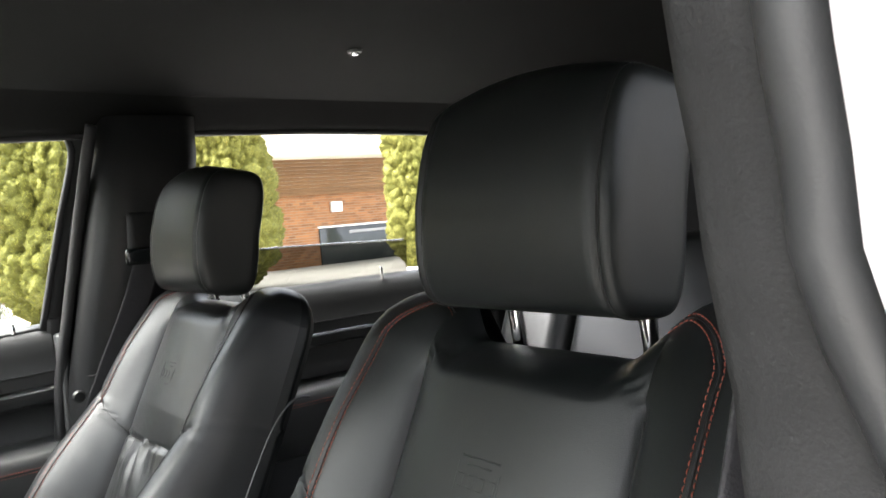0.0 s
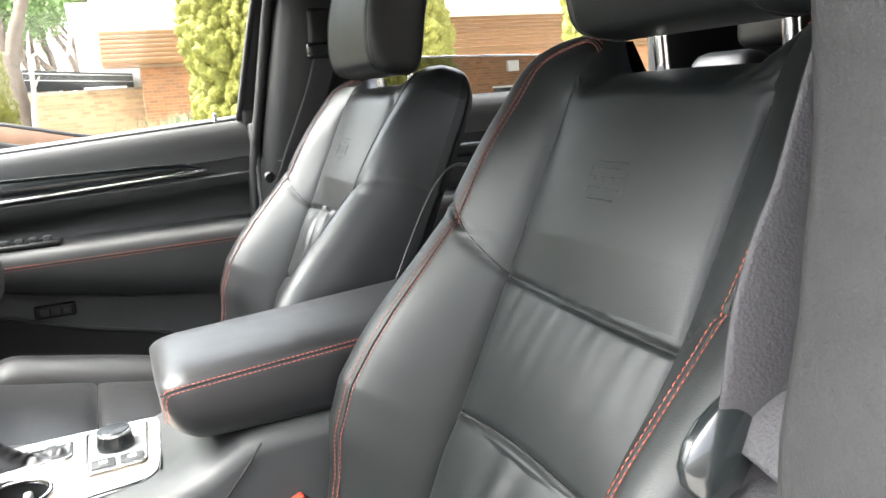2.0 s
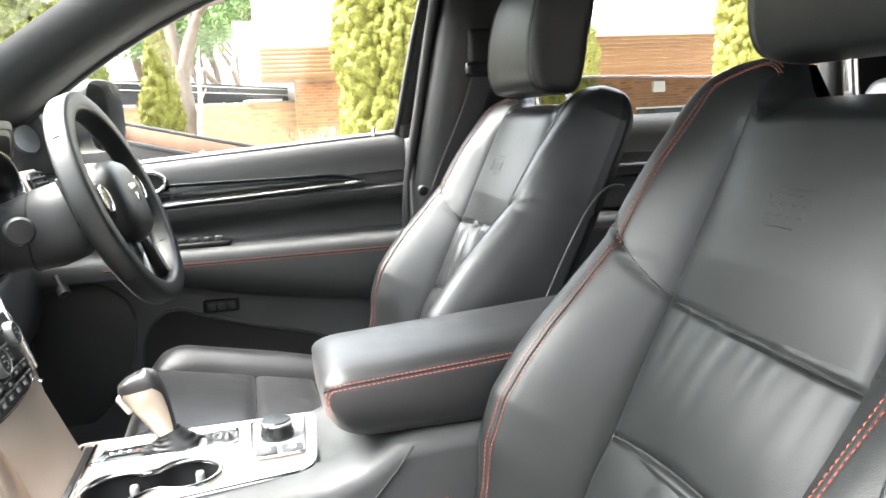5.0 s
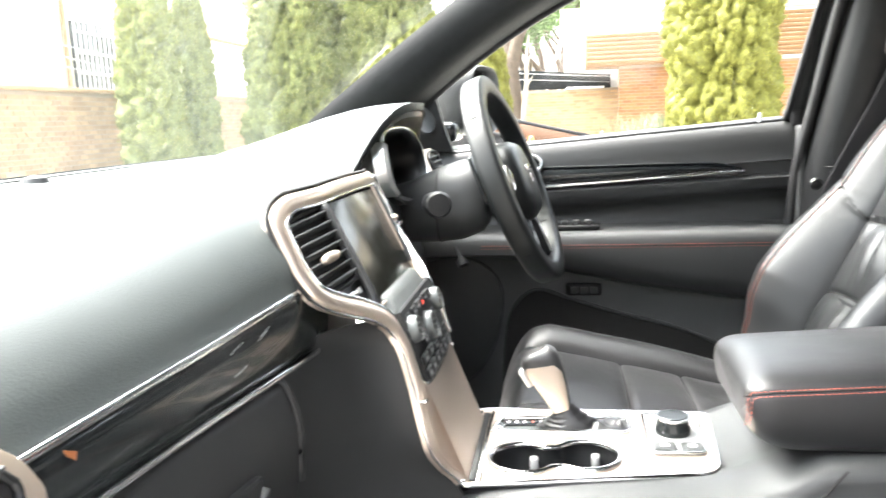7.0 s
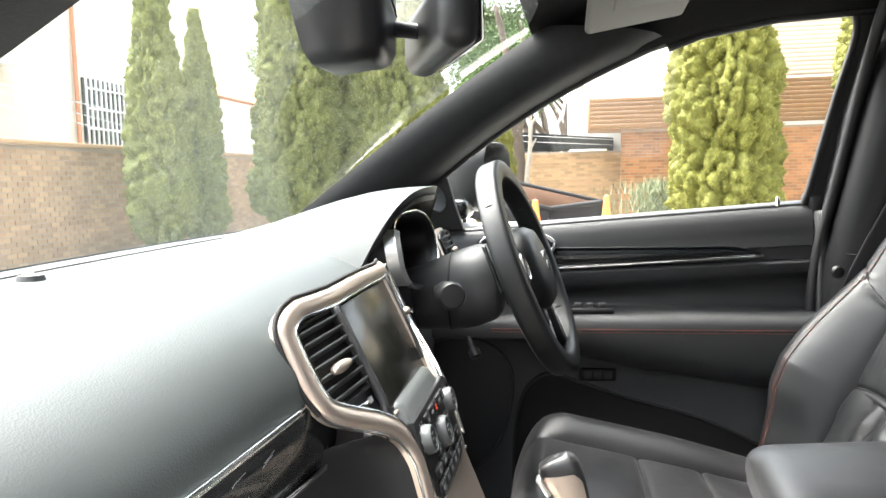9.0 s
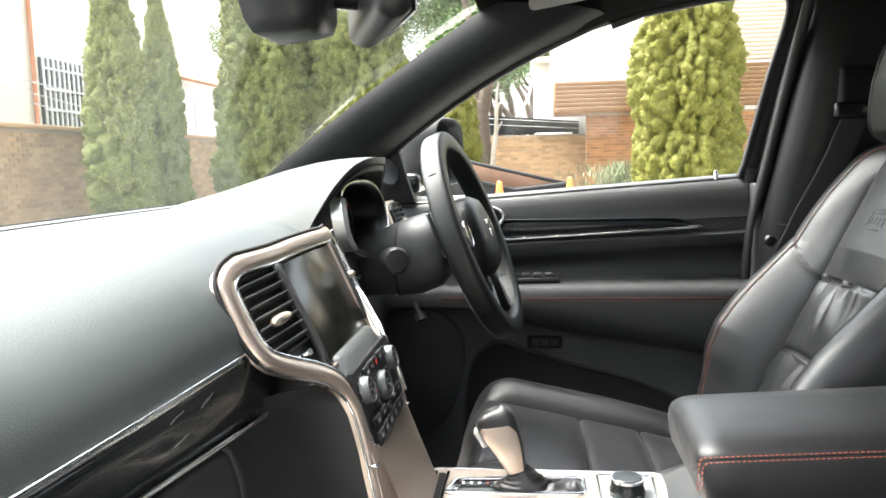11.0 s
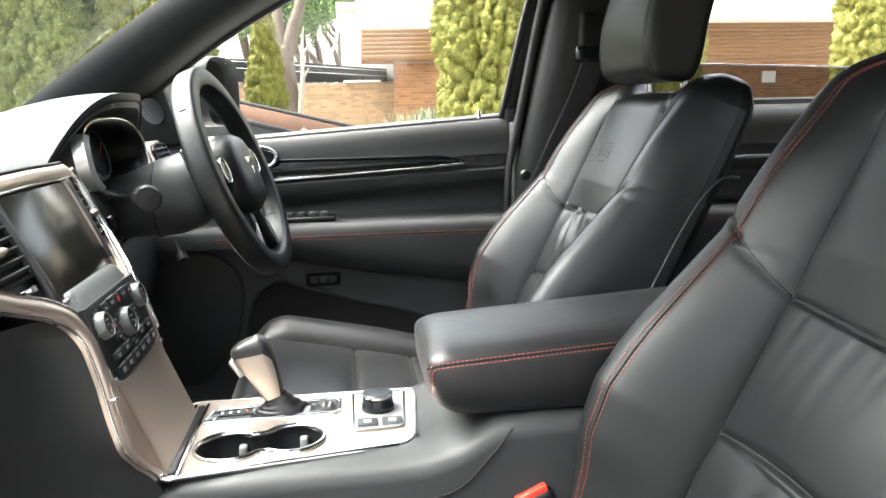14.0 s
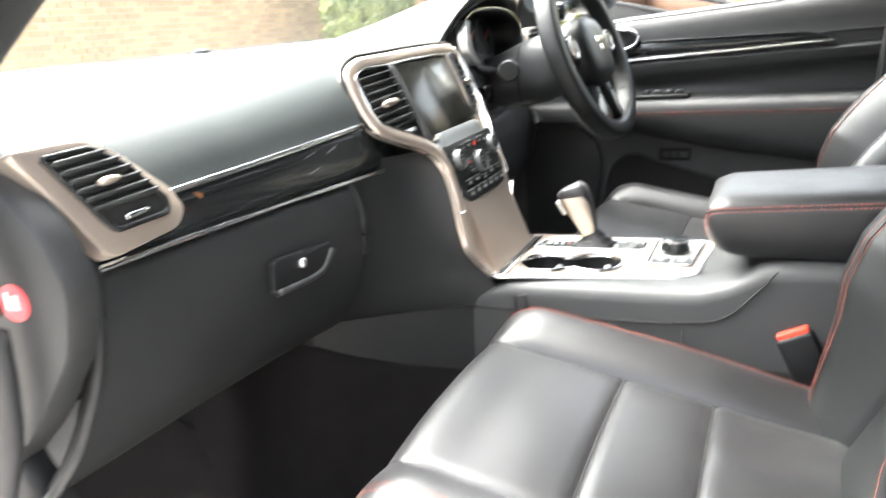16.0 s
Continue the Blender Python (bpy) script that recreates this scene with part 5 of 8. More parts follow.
LED = [(0.0, -0.733, 1.0535), (0.25, -0.7215, 1.0545), (0.4, -0.717, 1.0525), (0.85, -0.7065, 1.0360), (1.0, -0.7075, 1.0335)]


def ledge_pt(u, v):
    x, z = lin_of([(k, a) for k, a, b in LED], v), lin_of([(k, b) for k, a, b in LED], v)
    end = max(0.0, abs(u) - 0.9) / 0.1
    return (x - 0.010 * end ** 2, u * (0.080 + 0.010 * v), z - 0.004 * end ** 2)


part("screen_ledge", sheet(ledge_pt, frange(-1, 1, 31), [0, 0.12, 0.25, 0.32, 0.4, 0.55, 0.7, 0.85, 0.92, 1.0], (-0.014, 0, -0.004)), LEDGE, stack, "smooth grey ledge")
part("ledge_edge", placed(rbox(0.186, 0.003, 0.004, 0.001, 2, (0, -0.0575, 0.0095)), SM), SATIN, stack)
# climate panel
CM = Matrix.Translation(stack_at(0, 0.990, 0.004)) @ Matrix(((0, -0.28, 0.96, 0), (1, 0, 0, 0), (0, 0.96, 0.28, 0), (0, 0, 0, 1)))
cp = [(-0.092, 0.048), (0.092, 0.048), (0.093, 0.025), (0.092, 0.0), (0.090, -0.020), (0.086, -0.033), (0.076, -0.040), (0.045, -0.044), (0.0, -0.0455), (-0.045, -0.044), (-0.076, -0.040), (-0.086, -0.033), (-0.090, -0.020), (-0.092, 0.0), (-0.093, 0.025)]
clim = part("climate_panel", placed(prism(cp, 0.007, 0.002), CM), PLASTIC_DARK, stack, "black climate control panel")
part("panel_rim", placed(tube(spline([(x, y, 0.005) for x, y in cp[4:12]], 5), 0.0022, 6), CM), CHROME, clim, "chrome rim")
for kx, ky, r in ((-0.070, 0.022, 0.0155), (0.002, 0.006, 0.0178), (0.070, 0.022, 0.0155)):
    kn = part("knob", placed(turned([(0, r), (0.004, r), (0.009, r * 0.93), (0.0110, r * 0.86), (0.0110, r * 0.80), (0.0095, r * 0.76), (0.0095, 0)], (kx, ky, 0.006), (0, 0, 1), 32), CM), LEDGE, clim, "grey rotary knob")
    part("knob_face", placed(turned([(0, r * 0.77), (0.0006, r * 0.74), (0.0006, 0)], (kx, ky, 0.0153), (0, 0, 1), 28), CM), PLASTIC_DARK, kn)
    part("knob_mark", placed(joined([rbox(r * 0.55, 0.0014, 0.0006, 0, 1, (kx, ky + 0.005, 0.0162)), rbox(r * 0.40, 0.0014, 0.0006, 0, 1, (kx - 0.002, ky, 0.0162)), rbox(0.0016, r * 0.30, 0.0006, 0, 1, (kx + 0.006, ky - 0.004, 0.0162)), rbox(r * 0.3, 0.0014, 0.0006, 0, 1, (kx, ky - 0.008, 0.0162))]), CM), GREYPRINT, kn)
    for a in frange(radians(200), radians(-20), 8):
        part("scale_mark", placed(rbox(0.0014, 0.0022, 0.0005, 0, 1, (kx + r * 1.16 * math.cos(a), ky + r * 1.16 * math.sin(a), 0.0072)), CM), GREYPRINT, clim)


def climate_button(x, y, w, h, mark, edge_w=0.0):
    """A low key with a pale printed mark and, where it has one, a paler bar painted as its lit upper edge."""
    bt = part("button", placed(rbox(w, h, 0.004, 0.0014, 2, (x, y, 0.0085)), CM), PLASTIC_DARK, clim)
    part("button_mark", placed(rbox(mark[0], mark[1], 0.0006, 0, 1, (x, y - 0.001, 0.0108)), CM), mark[2], bt)
    if edge_w:
        part("button_edge", placed(rbox(edge_w, 0.0022, 0.0012, 0.0005, 1, (x, y + h / 2 - 0.001, 0.0104)), CM), LEDGE, bt)


climate_button(0.0, 0.036, 0.015, 0.012, (0.007, 0.006, RED))
for s in (-1, 1):
    climate_button(s * 0.022, 0.037, 0.025, 0.012, (0.009, 0.003, GREYPRINT), 0.022)
    climate_button(s * 0.045, 0.036, 0.018, 0.012, (0.007, 0.0025, GREYPRINT))
    climate_button(s * 0.038, 0.013, 0.016, 0.010, (0.006, 0.0025, RED if s < 0 else GREYPRINT))
    climate_button(s * 0.038, 0.000, 0.016, 0.010, (0.006, 0.0025, GREYPRINT))
    part("divider_bar", placed(tube(spline([(s * 0.0265, 0.018, 0.0085), (s * 0.0285, 0.006, 0.0085), (s * 0.0265, -0.010, 0.0085)], 5), 0.0011, 6), CM), LEDGE, clim)
for i in range(5):
    climate_button((i - 2) * 0.031, -0.015 - (0.004 if i == 2 else 0), 0.028, 0.010, (0.008, 0.0035, GREYPRINT), 0.024)
for i in range(6):
    climate_button((i - 2.5) * 0.026, -0.031, 0.024, 0.012, (0.008, 0.0045, GREYPRINT), 0.022)
for s in (-1, 1):
    part("edge_tick", placed(rbox(0.010, 0.011, 0.0022, 0.0008, 1), Matrix.Translation(stack_at(s * 0.104, 0.942, 0.0085))), CHROME, stack)
part("tray_lip", placed(rbox(0.004, 0.054, 0.006, 0.0016, 2), Matrix.Translation(stack_at(-0.026, 0.884, 0.013))), CHROME, stack)
part("tray_groove", tube([(-0.6335, -0.086, 0.8475), (-0.6345, 0.0, 0.8475), (-0.6335, 0.108, 0.8475)], 0, 8, flat=(0.009, 0.0025)), PLASTIC_DARK, stack)
for dx in (-0.0085, 0.0075):
    part("tray_strip", tube([(-0.6335 + dx, -0.090, 0.848), (-0.6345 + dx, 0.0, 0.848), (-0.6335 + dx, 0.112, 0.848)], 0, 8, flat=(0.004, 0.003)), CHROME, stack)


def flank(side):
    """The dark side of the stack, from the frame's edge forward to the lower dash."""
    def f(u, v):
        z = 0.797 + 0.241 * u
        a = Vector((lin(STK, z) - 0.004, SC + side * (lin(HWF, max(z, 0.822)) - 0.002), z))
        g = lower_dash(-0.232, max(0.0, 24 * (1 - u)))
        b = Vector((g[0] - 0.004 - 0.03 * (1 - u), SC - side * g[1], g[2] * 0.35 + z * 0.65))
        c = Vector((a.x - 0.06, a.y + side * 0.012, (a.z + b.z) / 2))
        return a * (1 - v) ** 2 + c * 2 * v * (1 - v) + b * v * v
    part("flank", sheet(f, frange(0, 1, 16), frange(0, 1, 14), (0, -side * 0.006, 0)), LOWDASH, stack, "dark plastic flank")
    # the lower side below the flank, running back into the console's side
    run = [f(0.0, v) for v in frange(1, 0, 14)]
    end = Vector((-0.59, -0.1045 if side < 0 else 0.1445, 0.797))
    run += [run[-1].lerp(end, k) + Vector((0, side * 0.004 * math.sin(math.pi * k), 0)) for k in frange(0, 1, 7)[1:]]
    part("lower_side", sheet(lambda u, v: run[int(u)].lerp(Vector((run[int(u)].x, run[int(u)].y, 0.47)), v), list(range(len(run))), frange(0, 1, 8), (0, -side * 0.006, 0)), LOWDASH, stack, "dark lower console side")
    part("side_joint", tube([p + Vector((0, side * 0.001, 0.001)) for p in run], 0.0013, 5), BLACK, stack)

    def carpet_top(x):
        return lin_of([(-1.3, 0.83), (-0.93, 0.792), (-0.905, 0.785), (-0.84, 0.745), (-0.77, 0.715), (-0.68, 0.692), (-0.60, 0.685)], x)
    crun = [Vector((-1.30, run[0].y, run[0].z)), Vector((-1.05, run[0].y, run[0].z))] + run

    def carpet(u, v):
        p = crun[int(u)]
        z1 = min(p.z - 0.004, carpet_top(p.x))
        return Vector((p.x, p.y + side * (0.005 + 0.12 * (1 - v) ** 2.2), 0.46 + (z1 - 0.46) * v))
    part("tunnel_carpet", sheet(carpet, list(range(len(crun))), frange(0, 1, 12), (0, -side * 0.004, 0)), CARPET, stack, "black carpet over the tunnel")

    def foot(u, v):
        z = 0.797 + 0.030 * u
        a = Vector((lin(STK, z) - 0.004, SC + side * (lin(HWF, max(z, 0.822)) - 0.002), z))
        b = Vector((-0.59, end.y - side * 0.001, 0.797 + 0.026 * u))
        return a.lerp(b, v) + Vector((0, side * 0.004 * math.sin(math.pi * v), -0.006 * u * math.sin(math.pi * v)))
    part("flank_foot", sheet(foot, frange(0, 1, 6), frange(0, 1, 8), (0, -side * 0.006, 0)), PLASTIC, stack)


flank(-1)
flank(1)

part("stack_core", rbox(0.16, 0.33, 0.36, 0.02, 2, (-0.90, SC, 0.93)), PLASTIC_DARK, stack)

# ---- centre console ----
console = thing("centre_console", "dark centre console with champagne plate and cup holders", "centre console")


def plate_with_holes(outer, holes, depth):
    """A plate with openings through it: top, bottom and the walls of all edges."""
    bm = bmesh.new()
    loops = []
    for poly in [outer] + holes:
        vs = [bm.verts.new((x, y, 0)) for x, y in poly]
        loops.append([bm.edges.new((a, b)) for a, b in zip(vs, vs[1:] + vs[:1])])
    bmesh.ops.triangle_fill(bm, edges=[e for l in loops for e in l], use_beauty=True)
    ext = bmesh.ops.extrude_face_region(bm, geom=list(bm.faces))
    bmesh.ops.translate(bm, vec=(0, 0, depth), verts=[v for v in ext["geom"] if isinstance(v, bmesh.types.BMVert)])
    bmesh.ops.recalc_face_normals(bm, faces=bm.faces)
    me = bpy.data.meshes.new("p")
    bm.to_mesh(me)
    bm.free()
    return sharp(me, 30)


def rounded(poly, r=0.012, n=5):
    out = []
    for i, p in enumerate(poly):
        p, a, b = Vector((*p, 0)), Vector((*poly[i - 1], 0)), Vector((*poly[(i + 1) % len(poly)], 0))
        q0, q1 = p + (a - p).normalized() * min(r, (a - p).length * 0.45), p + (b - p).normalized() * min(r, (b - p).length * 0.45)
        for k in range(n + 1):
            t = k / n
            q = q0 * (1 - t) ** 2 + p * 2 * t * (1 - t) + q1 * t * t
            out.append((q.x, q.y))
    return out


PZ = 0.840
plate_out = rounded([(-0.655, -0.092), (-0.362, -0.044), (-0.342, 0.130), (-0.655, 0.130)], 0.022)
C1, C2, CR = Vector((-0.580, -0.026)), Vector((-0.507, -0.014)), 0.0385
ax = math.atan2(C2.y - C1.y, C2.x - C1.x)
eight = [(C1.x + CR * math.cos(ax + a), C1.y + CR * math.sin(ax + a)) for a in frange(radians(42), radians(318), 30)] + [(C2.x + CR * math.cos(ax + a), C2.y + CR * math.sin(ax + a)) for a in frange(radians(-138), radians(138), 30)]
gate = rounded([(-0.624, 0.048), (-0.450, 0.056), (-0.450, 0.106), (-0.614, 0.092)], 0.009)
pl = part("console_plate", placed(plate_with_holes(plate_out, [eight, gate], 0.006), Matrix.Translation((0, 0, PZ))), SATIN, console, "champagne satin plate")
part("plate_rim", tube([(x, y, PZ + 0.003) for x, y in plate_out], 0.0035, 6, closed=True), CHROME, pl)
part("cup_rim", tube([(x, y, PZ + 0.007) for x, y in eight], 0.0038, 8, closed=True), CHROME, pl, "chrome cup-holder rim")
part("cup_well", loft([[Vector((C.x + (x - C.x) * s, C.y + (y - C.y) * s, z)) for x, y in eight for C in [C1 if (x - C1.x) ** 2 + (y - C1.y) ** 2 < (x - C2.x) ** 2 + (y - C2.y) ** 2 else C2]] for z, s in ((PZ + 0.004, 0.995), (PZ - 0.065, 0.92))], False, True), PLASTIC_DARK, console, "deep black double cup holder")
for C in (C1, C2):
    part("cup_grip", placed(rbox(0.010, 0.012, 0.03, 0.003, 2), Matrix.Translation((C.x + 0.012, C.y + 0.030, PZ - 0.02))), GREYPRINT, console)
part("gate_rim", tube([(x, y, PZ + 0.007) for x, y in gate], 0.0028, 6, closed=True), CHROME, pl)
part("gate_floor", placed(prism(gate, 0.002), Matrix.Translation((0, 0, PZ + 0.0005))), LEDGE, console, "grey floor of the gear gate")
part("gear_strip", placed(prism([(-0.612, 0.076), (-0.545, 0.080), (-0.545, 0.094), (-0.608, 0.090)], 0.003, 0.0006), Matrix.Translation((0, 0, PZ + 0.0025))), GLOSS, console)
for i in range(6):
    part("gear_mark", rbox(0.0034, 0.0055, 0.0007, 0, 1, (-0.604 + 0.0105 * i, 0.0835 + 0.0007 * i, PZ + 0.0058)), WHITE if i != 3 else STITCH, console)
part("gate_end", placed(rbox(0.010, 0.026, 0.005, 0.0015, 2), Matrix.Translation((-0.614, 0.066, PZ + 0.0045)) @ Matrix.Rotation(radians(-12), 4, "Z")), CHROME, console)
# terrain dial
dz = part("dial_bezel", placed(prism(rounded([(-0.432, -0.006), (-0.370, -0.002), (-0.362, 0.112), (-0.432, 0.112)], 0.006), 0.003, 0.001), Matrix.Translation((0, 0, PZ + 0.006))), GREYPRINT, console)
part("bezel_rim", tube([(x, y, PZ + 0.009) for x, y in rounded([(-0.432, -0.006), (-0.370, -0.002), (-0.362, 0.112), (-0.432, 0.112)], 0.006)], 0.0018, 6, closed=True), CHROME, dz)
part("dial", turned([(0, 0.0), (0, 0.0215), (0.008, 0.0215), (0.011, 0.020), (0.020, 0.0195), (0.0225, 0.017), (0.0225, 0)], (-0.400, 0.056, PZ + 0.009), (0, 0, 1), 36), GLOSS, dz, "black rotary terrain dial")
part("dial_ring", turned([(0, 0.0), (0, 0.0205), (0.003, 0.0203), (0.003, 0.0)], (-0.400, 0.056, PZ + 0.0275), (0, 0, 1), 36), CHROME, dz)
for xx in (-0.415, -0.384):
    b = part("button", rbox(0.026, 0.022, 0.004, 0.0015, 2, (xx, 0.010, PZ + 0.010)), PLASTIC, dz)
    part("button_mark", rbox(0.009, 0.007, 0.0006, 0, 1, (xx, 0.010, PZ + 0.0123)), WHITE, b)
for a in (0.6, 1.3, 2.0, 2.7):
    part("dial_mark", rbox(0.006, 0.004, 0.0006, 0, 1, (-0.400 + 0.028 * math.cos(a), 0.056 + 0.028 * math.sin(a), PZ + 0.0096)), WHITE, dz)
# console body
rings = []
for x, zt, yl, yr in ((-0.68, 0.812, -0.098, 0.140), (-0.62, 0.836, -0.100, 0.141), (-0.52, 0.8405, -0.102, 0.143), (-0.42, 0.842, -0.104, 0.146), (-0.35, 0.8455, -0.106, 0.149), (-0.31, 0.860, -0.107, 0.150), (-0.27, 0.884, -0.107, 0.150), (-0.22, 0.888, -0.107, 0.150), (0.22, 0.888, -0.107, 0.150)):
    e, sink = 0.014, 0.09 if x < -0.41 else 0.0005
    yi = max(yl + 0.028, -0.092 + 0.048 * (x + 0.655) / 0.293 + 0.010)
    rings.append([Vector((x, y, z)) for y, z in ((yl - 0.004, 0.44), (yl - 0.002, 0.70), (yl, zt - 0.02), (yl + 0.003, zt - 0.007), (yl + e, zt), (yi, zt), (yi + 0.001, zt - sink), (YC, zt - sink), (yr - e - 0.015, zt - sink), (yr - e - 0.014, zt), (yr - e, zt), (yr - 0.003, zt - 0.007), (yr, zt - 0.02), (yr + 0.002, 0.70), (yr + 0.004, 0.44))])
part("console_body", sharp(loft(rings), 55), PLASTIC, console)
part("body_joint", tube(spline([(-0.68, -0.1025, 0.798), (-0.48, -0.1050, 0.796), (-0.38, -0.1070, 0.800), (-0.32, -0.1085, 0.812), (-0.28, -0.1085, 0.85), (-0.255, -0.1085, 0.882)], 6), 0.0013, 5), BLACK, console)
part("body_joint", tube([(-0.607, -0.1015, 0.825), (-0.605, -0.1040, 0.797)], 0.0011, 5), BLACK, console)
part("body_joint", tube([(-0.37, -0.1075, 0.79), (-0.368, -0.109, 0.60)], 0.0011, 5), BLACK, console)
part("console_pocket", placed(prism(rounded([(-0.66, 0.60), (-0.70, 0.70), (-0.60, 0.735), (-0.42, 0.745), (-0.20, 0.745), (-0.20, 0.60)], 0.05, 6), 0.004, 0.001), Matrix.Translation((0, -0.1065, 0)) @ Matrix.Rotation(math.pi / 2, 4, "X")), PLASTIC_DARK, console)
# padded lid
arm = thing("console_armrest", "padded black leather armrest lid with red double stitching", "armrest")
AX0, AX1 = -0.347, 0.06
AYC, AHW = 0.006, 0.097


def arm_ring(x):
    k = math.sqrt(max(0.0, 1 - max(0.0, (AX0 + 0.034 - x) / 0.0345) ** 2.2))
    kb = math.sqrt(max(0.0, 1 - max(0.0, (AX0 + 0.055 - x) / 0.056) ** 2.2))
    yl = AYC - AHW * (0.80 + 0.20 * k)
    zs = 0.960 + 0.062 * (x + 0.24) - 0.010 * (1 - k)
    zb = 0.886 + 0.042 * (1 - kb)
    side = [(yl + 0.025, zb), (yl + 0.009, zb + 0.005), (yl + 0.002, zb + 0.018), (yl - 0.001, (zb + zs) / 2), (yl - 0.0005, zs - 0.008), (yl + 0.0005, zs - 0.0035), (yl + 0.0024, zs - 0.0006),
            (yl + 0.0026, zs + 0.0012), (yl + 0.0040, zs + 0.0042), (yl + 0.010, zs + 0.0085), (yl + 0.026, zs + 0.0125 * k + 0.001), (yl + 0.055, zs + 0.0145 * k + 0.001)]
    pts = side + [(AYC, zs + 0.0155 * k + 0.001)] + [(2 * AYC - y, z) for y, z in side[::-1]]
    return [Vector((x, y, z)) for y, z in pts]


axs = [AX0 + 0.0005, AX0 + 0.002, AX0 + 0.005, AX0 + 0.009, AX0 + 0.014, AX0 + 0.020, AX0 + 0.027, AX0 + 0.034, AX0 + 0.045, AX0 + 0.06, AX0 + 0.075] + frange(AX0 + 0.1, AX1, 14)
part("lid", loft([arm_ring(x) for x in axs]), LEATHER_WORN_LIT, arm)
corner = arm_ring(AX0 + 0.006)
down = [corner[i] + Vector((-0.0012, -0.0012, 0)) for i in (4, 3, 2, 1)]
for d, near in ((5, 0.0), (7, 0.005)):
    run_ = [arm_ring(x)[d] + Vector((0, -0.0006, 0.0003)) for x in axs[::-1] if x > AX0 + 0.008 - near]
    part("stitching", stitches(spline(run_ + [p + Vector((near, -near * 0.5, 0)) * (-0.7 if near else 0.5) for p in down], 6), lambda i: (-0.3, -0.8, 0.3)), STITCH, arm, "red stitching")
part("lid_seam", tube(spline([arm_ring(x)[6] + Vector((-0.0002, -0.0004, 0)) for x in axs], 4), 0.0011, 5), SEAM, arm)
# buckle beside the seat
buckle = thing("belt_buckle", "black belt buckle with a red release button", "belt buckle", (-0.218, -0.105, 0.764), group="buckles")
BT = Matrix.Rotation(radians(-24), 4, "Y")
part("buckle_body", placed(rbox(0.047, 0.026, 0.078, 0.006, 3), BT), PLASTIC_DARK, buckle)
part("release_button", placed(rbox(0.040, 0.021, 0.016, 0.003, 2, (0, 0, 0.038)), BT), RED, buckle, "red release button")
part("buckle_stalk", placed(rbox(0.040, 0.012, 0.14, 0.004, 2, (0.0, 0, -0.10)), BT), BELT, buckle)
# gear lever
lever = thing("gear_lever", "gear lever with champagne blades, black leather spine and creased gaiter", "gear lever", (0, 0, 0))
LY = 0.078
_g = random.Random(31)
gph = [_g.uniform(0, 6.28) for _ in range(8)]
rings = []
for k in frange(0, 1, 15):
    z, xc = PZ + 0.004 + 0.026 * k, -0.524 - 0.009 * k
    rx, ry = 0.029 * (1 - k) ** 1.3 + 0.0125, 0.013 * (1 - k) ** 1.3 + 0.0115
    rings.append([])
    for a in frange(0, 2 * math.pi, 57)[:-1]:
        w = 1 + 0.10 * math.sin(26 * k + 1.6 * math.sin(2 * a + gph[0]) + gph[1]) * (0.5 + 0.5 * math.sin(3 * a + gph[2])) + 0.05 * math.sin(7 * a + 9 * k + gph[3]) * (1 - k)
        rings[-1].append(Vector((xc + rx * w * math.cos(a), LY + ry * w * math.sin(a), z + 0.0025 * math.sin(2 * a + gph[4]) * (1 - k) + 0.006 * k * math.cos(a))))
part("gaiter", loft(rings), LEATHER_WORN_LIT, lever, "creased leather gaiter")


def boot_pt(x, v):
    y0, y1 = 0.058, lin_of([(-0.556, 0.092), (-0.452, 0.103)], x)
    y = y0 + (y1 - y0) * v
    fold = 0.0022 * math.sin(150 * x + 60 * (y - LY) + 2.0 * math.sin(90 * y)) + 0.0014 * math.sin(260 * x - 140 * y)
    return (x, y, PZ + 0.0055 + (0.006 + fold) * math.sin(math.pi * v) ** 0.5 * smooth01(-0.452, -0.462, x))


part("boot", sheet(boot_pt, frange(-0.556, -0.452, 50), frange(0, 1, 17), (0, 0, -0.003)), LEATHER_WORN_LIT, lever, "flat creased leather boot")
# height, forward edge, rearward edge and half thickness of the grip
GRIP = [(0.862, -0.5435, -0.5225, 0.0100), (0.88, -0.5535, -0.5240, 0.0125), (0.90, -0.5665, -0.5268, 0.0150), (0.918, -0.5785, -0.5310, 0.0168), (0.930, -0.5858, -0.5350, 0.0176), (0.938, -0.5855, -0.5385, 0.0168), (0.944, -0.5790, -0.5430, 0.0142), (0.9475, -0.5710, -0.5490, 0.0100), (0.949, -0.5630, -0.5540, 0.0050)]


def grip_at(z):
    return [lin_of([(g[0], g[i]) for g in GRIP], z) for i in (1, 2, 3)]


def power(c, e):
    return math.copysign(abs(c) ** e, c)


